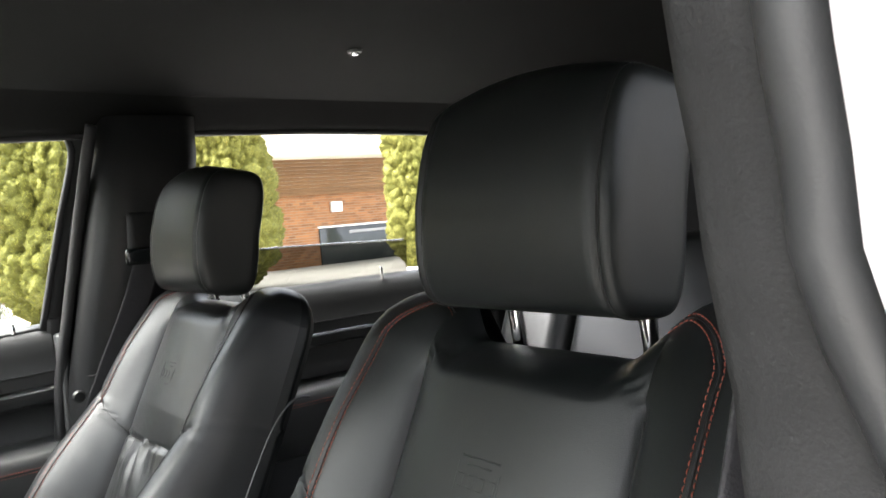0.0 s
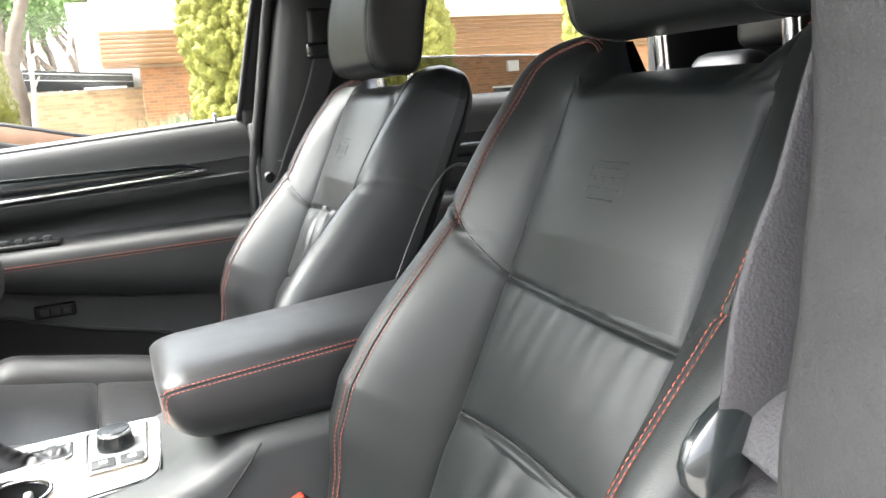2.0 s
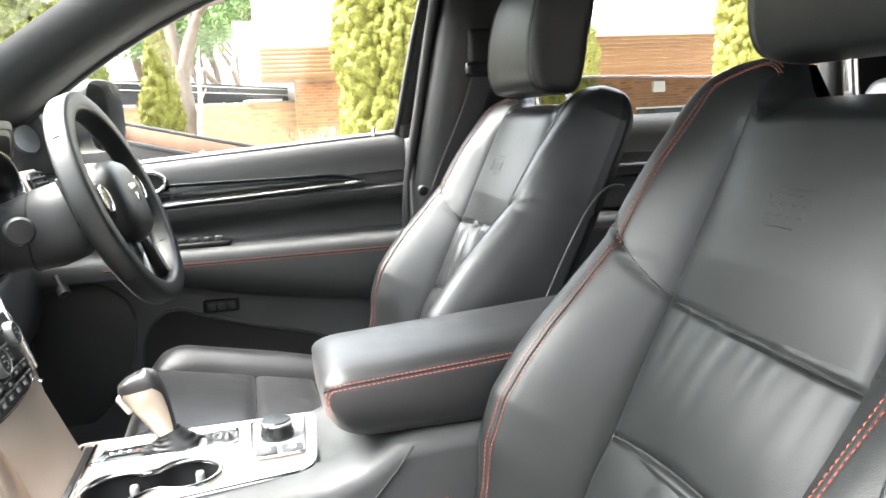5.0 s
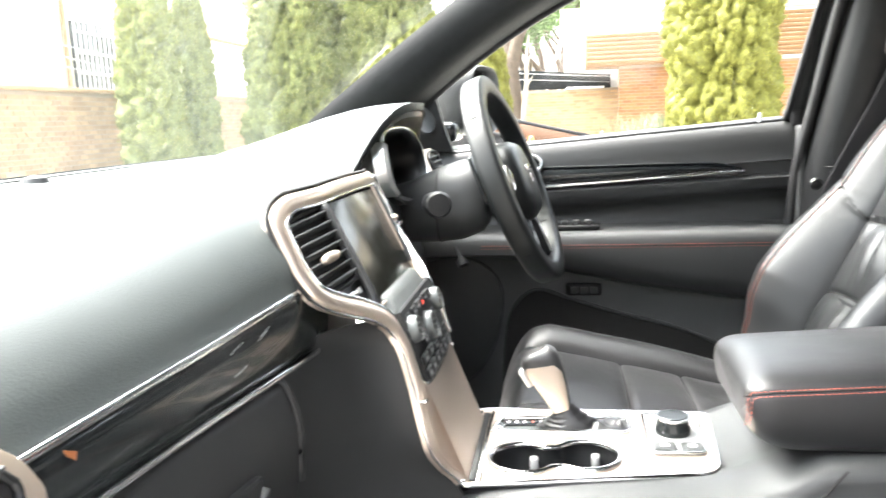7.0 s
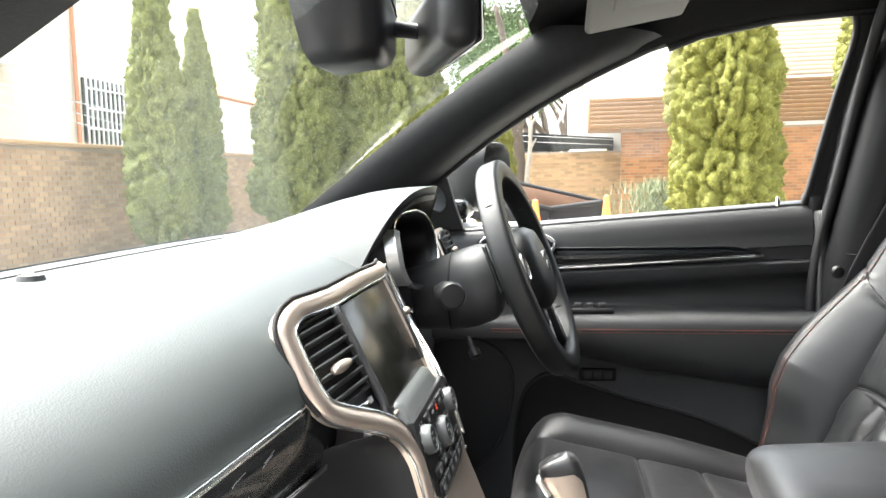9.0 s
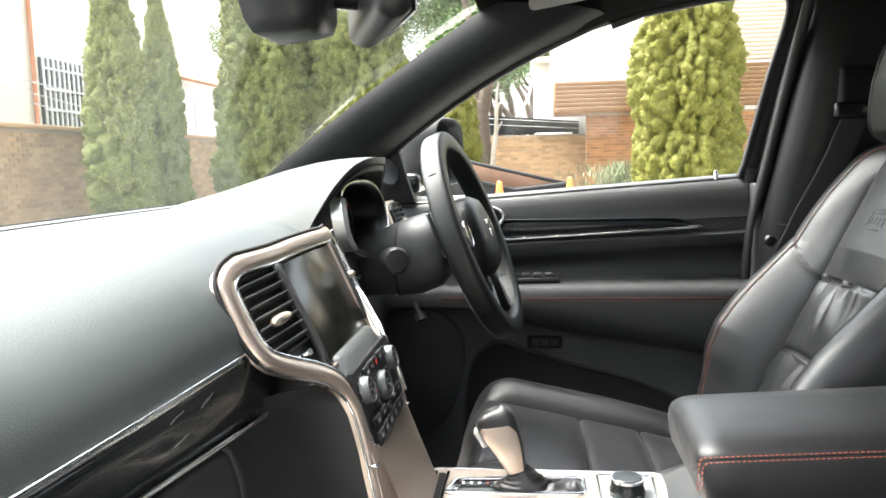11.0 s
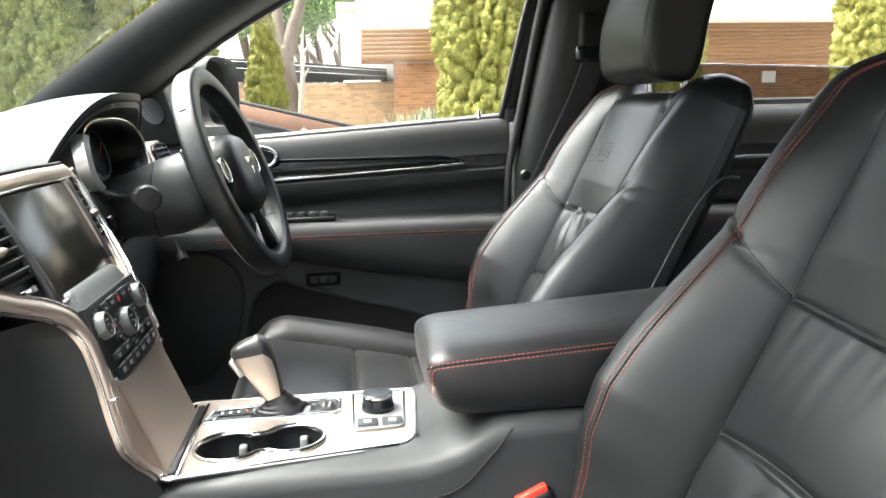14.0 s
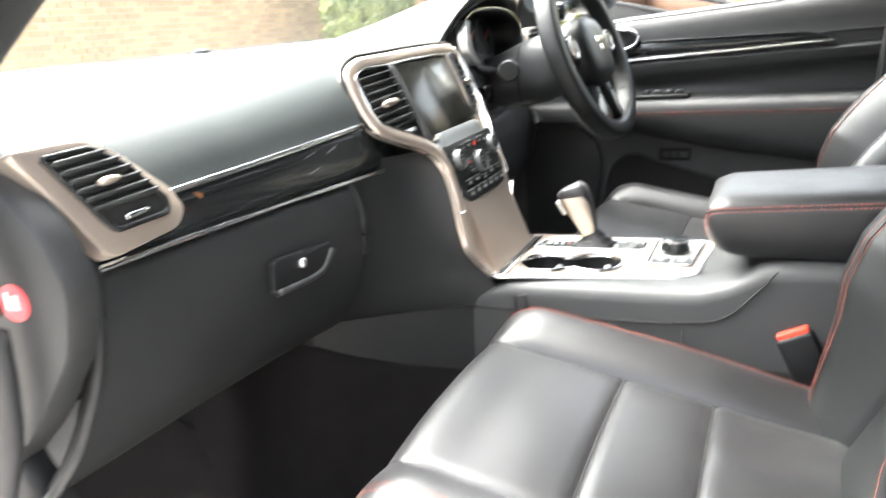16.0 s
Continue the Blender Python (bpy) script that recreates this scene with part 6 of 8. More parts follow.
grip = []
for z in [0.862 + 0.0044 * i for i in range(16)] + [0.932, 0.935, 0.938, 0.941, 0.944, 0.946, 0.9475, 0.9485, 0.949]:
    f, r, h = grip_at(z)
    grip.append([Vector(((f + r) / 2 + (r - f) / 2 * power(math.cos(a), 0.62), LY + h * power(math.sin(a), 0.62), z + 0.004 * math.cos(a))) for a in frange(0, 2 * math.pi, 41)[:-1]])
part("grip", loft(grip), LEATHER_WORN_LIT, lever, "black leather grip")
for s in (-1, 1):
    def blade_pt(u, v):
        z = 0.868 + 0.0605 * v
        f, r, h = grip_at(z)
        a, b = f + 0.0012 + 0.006 * max(0.0, (v - 0.86) / 0.14) ** 2, r - 0.0030 - 0.007 * max(0.0, (v - 0.76) / 0.24) ** 2
        x = a + (b - a) * u
        q = (x - (f + r) / 2) / ((r - f) / 2)
        return (x, LY + s * (h * (1 - abs(q) ** 4 * 0.45) + 0.0012 + 0.0006 * math.sin(math.pi * u)), z + 0.004 * q)
    part("blade", sheet(blade_pt, frange(0, 1, 19), frange(0, 1, 25), (0, -s * 0.004, 0)), SATIN, lever, "champagne blade")
part("thumb_button", placed(rbox(0.008, 0.018, 0.026, 0.0030, 3), Matrix.Translation((-0.5800, LY, 0.9095)) @ Matrix.Rotation(radians(-33), 4, "Y")), SILVER, lever, "silver release button")

# ---- instruments ----
cluster = thing("instrument_cluster", "hooded instrument cluster with chrome bezel, unlit", "instrument cluster")
HY, HWD = 0.385, 0.245


def hood(u, k):
    """The cowl over the instruments: u across from -1 to 1, k from the lip forward."""
    arch = max(0.0, math.cos(0.5 * math.pi * abs(u) ** 1.75)) ** 0.95
    y = HY + HWD * u * (1 - 0.05 * k)
    lip = Vector((-0.758 - 0.07 * abs(u) ** 2, y, 1.142 + 0.126 * arch))
    back = Vector((-1.05, y, 1.176 + 0.030 * arch))
    t = k
    return lip.lerp(back, t) + Vector((0, 0, 0.022 * math.sin(math.pi * t) * arch * (1 - t)))


hv = sheet(lambda u, v: hood(u, v), frange(-1, 1, 41), [0, 0.01, 0.03, 0.07, 0.12, 0.2, 0.3, 0.45, 0.6, 0.8, 1.0], (-0.006, 0, -0.022))
part("cowl", hv, DASH, cluster, "grained cowl")
inner_h = [[hood(u, 0.0) + Vector((0.001 - 0.09 * k, 0, -0.012 - 0.03 * k)) for u in frange(-0.9, 0.9, 31)] for k in (0, 0.3, 0.6, 1.0)]
part("cowl_lining", fix_normals(mesh_of([p for r in inner_h for p in r], [(j * 31 + i, j * 31 + i + 1, (j + 1) * 31 + i + 1, (j + 1) * 31 + i) for j in range(3) for i in range(30)])), PLASTIC_DARK, cluster)


def oval(a, rw, rh, x=-0.782):
    x -= 0.022
    c, s = math.cos(a), math.sin(a)
    return Vector((x - 0.25 * rh * s, HY + rw * math.copysign(abs(c) ** 0.7, c), 1.170 + rh * math.copysign(abs(s) ** 0.8, s)))


ang = frange(0, 2 * math.pi, 61)[:-1]
part("bezel", loft([[oval(a, 0.165, 0.062, -0.765) for a in ang], [oval(a, 0.158, 0.056, -0.762) for a in ang], [oval(a, 0.150, 0.050, -0.782) for a in ang], [oval(a, 0.146, 0.046, -0.83) for a in ang]], False, False), PLASTIC_DARK, cluster, "dark bezel")
fl = frange(radians(146), radians(214), 14)
part("bezel_flank", sharp(loft([[oval(a, 0.171, 0.065, -0.776) for a in fl], [oval(a, 0.169, 0.064, -0.759) for a in fl], [oval(a, 0.161, 0.059, -0.754) for a in fl], [oval(a, 0.158, 0.058, -0.790) for a in fl]], False, False, closed=False), 40), SILVER, cluster, "bright satin flank of the bezel")
part("bezel_ring", tube([oval(a, 0.163, 0.060, -0.763) for a in ang], 0.003, 8, closed=True, up=(1, 0, 0)), CHROME, cluster, "thin chrome ring")
part("bezel_outer", loft([[oval(a, 0.166, 0.063, -0.765) for a in ang], [oval(a, 0.175, 0.07, -0.83) for a in ang]], False, False), PLASTIC, cluster)
part("dial_face", mesh_of([oval(a, 0.150, 0.048, -0.828) for a in ang], [tuple(range(60))], False), BLACK, cluster)
for dy in (-0.085, 0.0, 0.085):
    part("gauge_ring", placed(tube([(0.040 * math.cos(a), 0.040 * math.sin(a), 0) for a in frange(0, 2 * math.pi, 41)[:-1]], 0.002, 6, closed=True), Matrix.Translation((-0.842, HY + dy, 1.170)) @ Matrix.Rotation(radians(76), 4, "Y")), PLASTIC, cluster)
    part("needle", placed(rbox(0.034, 0.002, 0.002, 0.0005, 1, (0.014, 0, 0)), Matrix.Translation((-0.840, HY + dy, 1.170)) @ Matrix.Rotation(radians(76), 4, "Y") @ Matrix.Rotation(2.2, 4, "Z")), RED, cluster)
# side vent at the driver's end, and a small tweeter by the door mirror
VD = Matrix.Translation((-0.782, 0.650, 1.135)) @ Matrix(((0, 0, 1, 0), (1, 0, 0, 0), (0, 1, 0, 0), (0, 0, 0, 1))) @ Matrix.Rotation(radians(-22), 4, "X")
vdc = [(-0.05, 0.03), (-0.03, 0.04), (0.03, 0.04), (0.05, 0.03), (0.05, -0.03), (0.03, -0.04), (-0.03, -0.04), (-0.05, -0.03)][::-1]
part("vent_surround", placed(prism([(x * 1.3, y * 1.25) for x, y in vdc[::-1]], 0.012, 0.004), VD @ Matrix.Translation((0, 0, -0.006))), SATIN, dash)
air_vent("driver_vent", vdc[::-1], [((-0.042, 0.028 - 0.011 * i), (0.042, 0.028 - 0.011 * i)) for i in range(6)], VD @ Matrix.Translation((0, 0, 0.007)), dash, (0, 0.0))
tw = thing("tweeter", "round dark tweeter in the mirror triangle", "speaker", (-0.822, 0.755, 1.236))
part("tweeter_rim", turned([(0, 0.026), (0.006, 0.030), (0.010, 0.027), (0.008, 0.020), (0.006, 0)], (0, 0, 0), (0.75, -0.6, 0.25), 28), PLASTIC, tw)
sail = thing("sail_panel", "dark triangular trim behind the door mirror", "trim", kind="structure")
part("sail_trim", placed(prism([(-0.95, 1.16), (-0.762, 1.17), (-0.780, 1.225), (-0.80, 1.30), (-0.85, 1.25)], 0.02, 0.004), Matrix.Translation((0, 0.80, 0)) @ Matrix.Rotation(math.pi / 2, 4, "X")), PLASTIC_DARK, sail)

# ---- steering wheel ----
wheel = thing("steering_wheel", "black leather steering wheel with silver lower spoke", "steering wheel")
WC = Vector((-0.607, 0.400, 1.137))
_turn = Matrix.Rotation(radians(-5.5), 3, "Z")
WU = _turn @ Vector((-0.350, 0, 0.937))
WN = _turn @ Vector((0.937, 0, 0.350))
WY = _turn @ Vector((0, 1, 0))


def on_wheel(y, u, nrm=0.0):
    return WC + WY * y + WU * u + WN * nrm


RR = 0.162
part("rim", tube([on_wheel(RR * math.sin(a), RR * math.cos(a)) for a in frange(0, 2 * math.pi, 97)[:-1]], 0, 16, flat=(0.032, 0.036), up=WN, closed=True), LEATHER, wheel, "leather-wrapped rim")
for a in (radians(52), radians(-52), radians(128), radians(-128)):
    part("rim_joint", tube([on_wheel((RR + 0.0164 * math.cos(b)) * math.sin(a), (RR + 0.0164 * math.cos(b)) * math.cos(a), 0.0164 * math.sin(b)) for b in frange(0, 2 * math.pi, 17)[:-1]], 0.0012, 5, closed=True), SEAM, wheel)
WM = Matrix.Translation(WC) @ Matrix(((WY.x, WU.x, WN.x, 0), (WY.y, WU.y, WN.y, 0), (WY.z, WU.z, WN.z, 0), (0, 0, 0, 1)))  # x across, y up the wheel, z to the driver
hubp = [(0.075 * math.copysign(abs(math.cos(a)) ** 0.75, math.cos(a)), 0.068 * math.copysign(abs(math.sin(a)) ** 0.75, math.sin(a)) - 0.004) for a in frange(0, 2 * math.pi, 49)[:-1]]
hub = part("airbag_pad", placed(loft([[Vector((x * s, y * s, z)) for x, y in hubp] for z, s in ((-0.045, 0.8), (-0.03, 0.98), (-0.005, 1.02), (0.010, 0.98), (0.021, 0.84), (0.026, 0.55), (0.0275, 0.1))]), WM), LEATHER, wheel, "padded airbag cover")
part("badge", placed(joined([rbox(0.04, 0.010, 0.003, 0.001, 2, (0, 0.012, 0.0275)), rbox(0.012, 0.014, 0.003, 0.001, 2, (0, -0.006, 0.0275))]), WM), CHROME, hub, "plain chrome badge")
for s in (-1, 1):
    sp = part("spoke", placed(loft([[Vector((s * x, y + dy, z)) for dy, z in ((-h, -0.012), (-h, 0.002), (-h * 0.6, 0.007), (h * 0.6, 0.007), (h, 0.002), (h, -0.012))] for x, y, h in ((0.06, 0.004, 0.032), (0.09, 0.006, 0.027), (0.12, 0.008, 0.022), (0.150, 0.012, 0.024))]), WM), PLASTIC_DARK, wheel)
    part("control_pad", placed(rbox(0.032, 0.036, 0.008, 0.004, 3, (s * 0.104, 0.008, 0.008)), WM), GLOSS, sp)
    part("pad_ring", placed(tube([(s * 0.104 + 0.018 * math.cos(a), 0.008 + 0.020 * math.sin(a), 0.0115) for a in frange(0, 2 * math.pi, 25)[:-1]], 0.0018, 6, closed=True), WM), CHROME, sp)
    low = part("low_spoke", placed(loft([[Vector((s * (x + dx), y, z)) for dx, z in ((-w, -0.012), (-w, 0.001), (-w * 0.5, 0.004), (w * 0.5, 0.004), (w, 0.001), (w, -0.012))] for x, y, w in ((0.030, -0.050, 0.018), (0.036, -0.090, 0.014), (0.043, -0.122, 0.013), (0.052, -0.148, 0.017))]), WM), PLASTIC_DARK, wheel)
    part("spoke_inlay", placed(loft([[Vector((s * (x + w * math.cos(a)), y, 0.0045 + 0.0042 * max(0.0, math.sin(a)) - 0.003)) for a in frange(0, 2 * math.pi, 17)[:-1]] for x, y, w in ((0.038, -0.086, 0.001), (0.0395, -0.094, 0.0075), (0.043, -0.108, 0.0115), (0.047, -0.124, 0.0120), (0.050, -0.136, 0.0085), (0.052, -0.143, 0.001))]), WM), SILVER, low, "lens-shaped silver inlay")
    part("paddle", placed(rbox(0.028, 0.075, 0.007, 0.003, 2, (s * 0.118, 0.022, -0.030)), WM), GLOSS, wheel)
column = thing("steering_column", "black steering column shroud with stalks", "steering column")
crings = []
for k, rw, rh in ((0.045, 0.052, 0.050), (0.055, 0.060, 0.060), (0.09, 0.064, 0.066), (0.13, 0.062, 0.062), (0.18, 0.055, 0.052), (0.26, 0.05, 0.048)):
    c = WC - Vector((0.965, 0, 0.20)) * k + Vector((0, 0, -0.012))
    crings.append([c + Vector((0, rw * math.copysign(abs(math.cos(a)) ** 0.75, math.cos(a)), rh * math.copysign(abs(math.sin(a)) ** 0.8, math.sin(a)))) for a in frange(0, 2 * math.pi, 41)[:-1]])
part("shroud", loft(crings), PLASTIC, column)
part("shroud_joint", tube([p + Vector((0.002, -0.001, 0)) for p in crings[3]], 0.0014, 5, closed=True), BLACK, column)
stalk = part("stalk", tube([(-0.745, 0.335, 1.108), (-0.735, 0.285, 1.113), (-0.722, 0.255, 1.117)], 0.009, 10), PLASTIC, column)
part("stalk_end", turned([(0, 0.012), (0.004, 0.017), (0.045, 0.020), (0.052, 0.0165), (0.053, 0)], (-0.724, 0.262, 1.116), (0.35, -0.93, 0.05), 24), PLASTIC_DARK, stalk)
part("stalk", tube([(-0.686, 0.45, 1.11), (-0.681, 0.50, 1.115), (-0.679, 0.535, 1.117)], 0.010, 10), PLASTIC, column)
part("column_lever", turned([(0, 0.004), (0.02, 0.004), (0.022, 0.009), (0.034, 0.009), (0.036, 0)], (-0.70, 0.335, 1.035), (0.4, -0.5, -0.8), 16), PLASTIC_DARK, column)

# ---- mirror, windscreen ----
ws = thing("windscreen", "large clear raked windscreen", "windscreen", kind="structure")


def screen_pt(u, k):
    bow = 0.05 * (1 - (u / 0.7) ** 2)
    a = Vector((-1.11 - bow, YC + u, 1.186))
    b = Vector((-0.580 - bow * 0.6, YC + u * 0.965, 1.570 + 0.01 * (1 - (u / 0.7) ** 2)))
    return a.lerp(b, k) + Vector((-0.012, 0, 0.018)) * math.sin(math.pi * k)


wp = part("pane", sheet(lambda u, v: screen_pt(u, v), frange(-0.68, 0.68, 20), frange(0, 1, 12)), GLASS_W, ws)
wp.visible_shadow = False
part("black_border", sheet(lambda u, v: screen_pt(u, v * 0.02) + Vector((-0.003, 0, -0.001)), frange(-0.68, 0.68, 30), [0, 1], (-0.002, 0, 0)), BLACK, ws)
part("header_panel", sheet(lambda u, v: (-0.605 - 0.03 * (1 - (u / 0.72) ** 2) + 0.40 * v, YC + u, 1.578 + 0.075 * math.sin(v * math.pi / 2) - 0.045 * (abs(u) / 0.72) ** 4), frange(-0.72, 0.72, 25), frange(0, 1, 9), (0, 0, 0.02)), HEADLINER, ws)
part("header_trim", sheet(lambda u, v: screen_pt(u, 1) + Vector((v * 0.16 - 0.03, 0, 0.012 + 0.06 * v)), frange(-0.66, 0.66, 16), frange(0, 1, 5), (0, 0, 0.01)), HEADLINER, ws)
scuttle = tagged(part("scuttle", sheet(lambda u, v: screen_pt(u, 0) + Vector((-0.05 - 0.25 * v, 0, -0.06 - 0.05 * v)), frange(-0.75, 0.75, 10), frange(0, 1, 4), (0, 0, -0.01)), PLASTIC_DARK), "black plastic scuttle below the windscreen", "trim", kind="structure")
bonnet = tagged(part("bonnet", sheet(lambda u, v: (-1.30 - 0.95 * v, YC + u * (1 - 0.05 * v), 1.055 - 0.10 * v ** 2 - 0.04 * (u / 0.8) ** 2), frange(-0.85, 0.85, 12), frange(0, 1, 10), (0, 0, -0.03)), PAINT), "white painted bonnet", "bonnet", kind="structure")
mir = thing("rear_view_mirror", "black rear-view mirror on a windscreen stalk", "rear-view mirror", (-0.693, 0.06, 1.448))
part("mirror_housing", placed(rbox(0.045, 0.25, 0.075, 0.02, 4), Matrix.Rotation(radians(20), 4, "Z")), PLASTIC_DARK, mir)
part("mirror_glass", placed(rbox(0.003, 0.235, 0.062, 0.001, 2, (0.0235, 0, 0)), Matrix.Rotation(radians(20), 4, "Z")), CHROME, mir)
part("mirror_stalk", cyl((-0.02, 0.0, 0.0), (-0.07, 0.015, 0.01), 0.009), PLASTIC_DARK, mir)
cover = thing("sensor_cover", "black sensor cover on the windscreen behind the mirror", "sensor cover", (-0.790, 0.02, 1.478))
part("cover_shell", placed(loft([[Vector((sx * x, sy * y, z)) for sx, sy in ((-1, -1), (-1, 0), (-1, 1), (0, 1), (1, 1), (1, 0), (1, -1), (0, -1))] for z, x, y in ((-0.074, 0.024, 0.030), (-0.070, 0.034, 0.042), (-0.055, 0.040, 0.050), (0.0, 0.046, 0.056), (0.07, 0.056, 0.066))]), Matrix.Rotation(radians(-6), 4, "Y")), PLASTIC_DARK, cover)
part("cover_joint", tube([Vector((0.0475, y, 0.01 - 0.02 * (y / 0.05) ** 2)) for y in frange(-0.05, 0.05, 9)], 0.0012, 5), BLACK, cover)
part("sensor_window", rbox(0.004, 0.03, 0.02, 0.002, 2, (0.040, 0.0, -0.045)), GLOSS, cover)
# driver's outside mirror
om = thing("door_mirror", "black outside mirror on the driver's door", "door mirror", (-0.762, 1.02, 1.281))
ROM = Matrix.Rotation(radians(-13), 4, "Z")


def mirror_ring(x, f):
    return [Vector((x, 0.106 * f * math.copysign(abs(math.cos(a)) ** 0.55, math.cos(a)), 0.082 * f * math.copysign(abs(math.sin(a)) ** 0.6, math.sin(a)))) for a in frange(0, 2 * math.pi, 49)[:-1]]


part("shell", placed(sharp(loft([mirror_ring(x, f) for x, f in ((-0.066, 0.35), (-0.060, 0.62), (-0.045, 0.84), (-0.02, 0.96), (0.01, 1.0), (0.050, 0.99), (0.056, 0.965), (0.052, 0.93), (0.022, 0.90))], True, False), 60), ROM), PLASTIC_DARK, om)
part("mirror_face", placed(loft([mirror_ring(0.018, 0.90), mirror_ring(0.022, 0.905)]), ROM), MIRROR, om)
part("foot", rbox(0.07, 0.12, 0.045, 0.015, 3, (-0.03, -0.14, -0.070)), GLOSS, om)
# lower body shell under the doors
shellb = thing("car_body", "white painted lower body of the car", "car body", kind="structure")
part("underbody", rbox(4.4, 1.5, 0.22, 0.05, 2, (0.3, YC, 0.28)), PLASTIC_DARK, shellb)

# ---- outside ----
from mathutils import noise
GROUND = mat("pale_concrete", (0.30, 0.29, 0.27), 0.9, grain=0.8, grain_size=120, vary=0.35, vary_size=0.8)
BRICK = mat("orange_brick", (0.25, 0.112, 0.044), 0.85, grain=0.5, grain_size=120, vary=0.25, vary_size=1.2, random_tint=0.28, island=True)
TANBRICK = mat("weathered_tan_brick", (0.29, 0.185, 0.10), 0.88, grain=0.5, grain_size=120, vary=0.35, vary_size=0.9, random_tint=0.22, island=True)
MORTAR = mat("pale_mortar", (0.25, 0.195, 0.14), 0.9, vary=0.2, vary_size=3)
BOARD = mat("varnished_timber_board", (0.135, 0.066, 0.02), 0.6, grain=0.3, grain_size=60, vary=0.3, vary_size=5, random_tint=0.14)
RENDER_W = mat("white_render", (0.66, 0.65, 0.62), 0.85, grain=0.2, grain_size=60, vary=0.06, vary_size=1.5)
CREAM = mat("cream_render", (0.66, 0.61, 0.5), 0.85, grain=0.2, grain_size=60, vary=0.08, vary_size=0.8)
TILE = mat("orange_roof_tile", (0.42, 0.17, 0.08), 0.8, grain=0.4, grain_size=30, vary=0.25, vary_size=3)
WINDOWD = mat("dark_window_glass", (0.03, 0.035, 0.035), 0.1, vary=0.3, vary_size=2)
BARK = mat("grey_brown_bark", (0.088, 0.066, 0.050), 0.9, grain=0.8, grain_size=30, vary=0.4, vary_size=6)
DEADWOOD = mat("bleached_wood", (0.27, 0.235, 0.20), 0.9, grain=0.6, grain_size=40, vary=0.3, vary_size=8)
LEAF_M = mat("mid_green_leaves", (0.065, 0.12, 0.028), 0.6, vary=0.5, vary_size=3)
LEAF_Y = mat("bright_conifer_leaf", (0.165, 0.160, 0.022), 0.8, vary=0.35, vary_size=9, random_tint=0.16, island=True)
LEAF_G = mat("green_conifer_leaf", (0.185, 0.200, 0.045), 0.8, vary=0.35, vary_size=9, random_tint=0.16, island=True)
# inner foliage, with the shade of the gaps between sprays put into its colour
GAPSHADE_Y = mat("inner_conifer_leaf", (0.095, 0.095, 0.011), 0.85, grain=0.8, grain_size=60, vary=0.5, vary_size=16)
GAPSHADE_G = mat("inner_green_conifer_leaf", (0.095, 0.108, 0.022), 0.85, grain=0.8, grain_size=60, vary=0.5, vary_size=16)
LEAF_D = mat("dark_leaf", (0.09, 0.13, 0.035), 0.6, vary=0.4, vary_size=2, random_tint=0.4, island=True)
RUST = mat("rusty_steel", (0.075, 0.036, 0.018), 0.85, grain=0.5, grain_size=50, vary=0.5, vary_size=4)
STEEL = mat("grey_pipe", (0.5, 0.5, 0.5), 0.5, vary=0.15, vary_size=5)
CONE = mat("orange_cone", (0.8, 0.2, 0.04), 0.5, vary=0.1)
GRASSM = mat("grey_green_shrub", (0.10, 0.115, 0.06), 0.7, vary=0.3, vary_size=4, random_tint=0.3, island=True)

ground = tagged(part("ground", sheet(lambda u, v: (u, v, 0.0), frange(-400, 400, 9), frange(-400, 400, 9), (0, 0, -0.2)), GROUND), "pale concrete yard reaching to the horizon", "ground", kind="structure")


def single_tint(material):
    """The same brick, varied brick by brick through the object's own random number."""
    m = material.copy()
    m.name = material.name + "_single"
    nt = m.node_tree
    info = nt.nodes.new("ShaderNodeObjectInfo")
    geo = [n for n in nt.nodes if n.type == "NEW_GEOMETRY"][0]
    for l in list(nt.links):
        if l.from_node == geo:
            nt.links.new(info.outputs["Random"], l.to_socket)
    return m


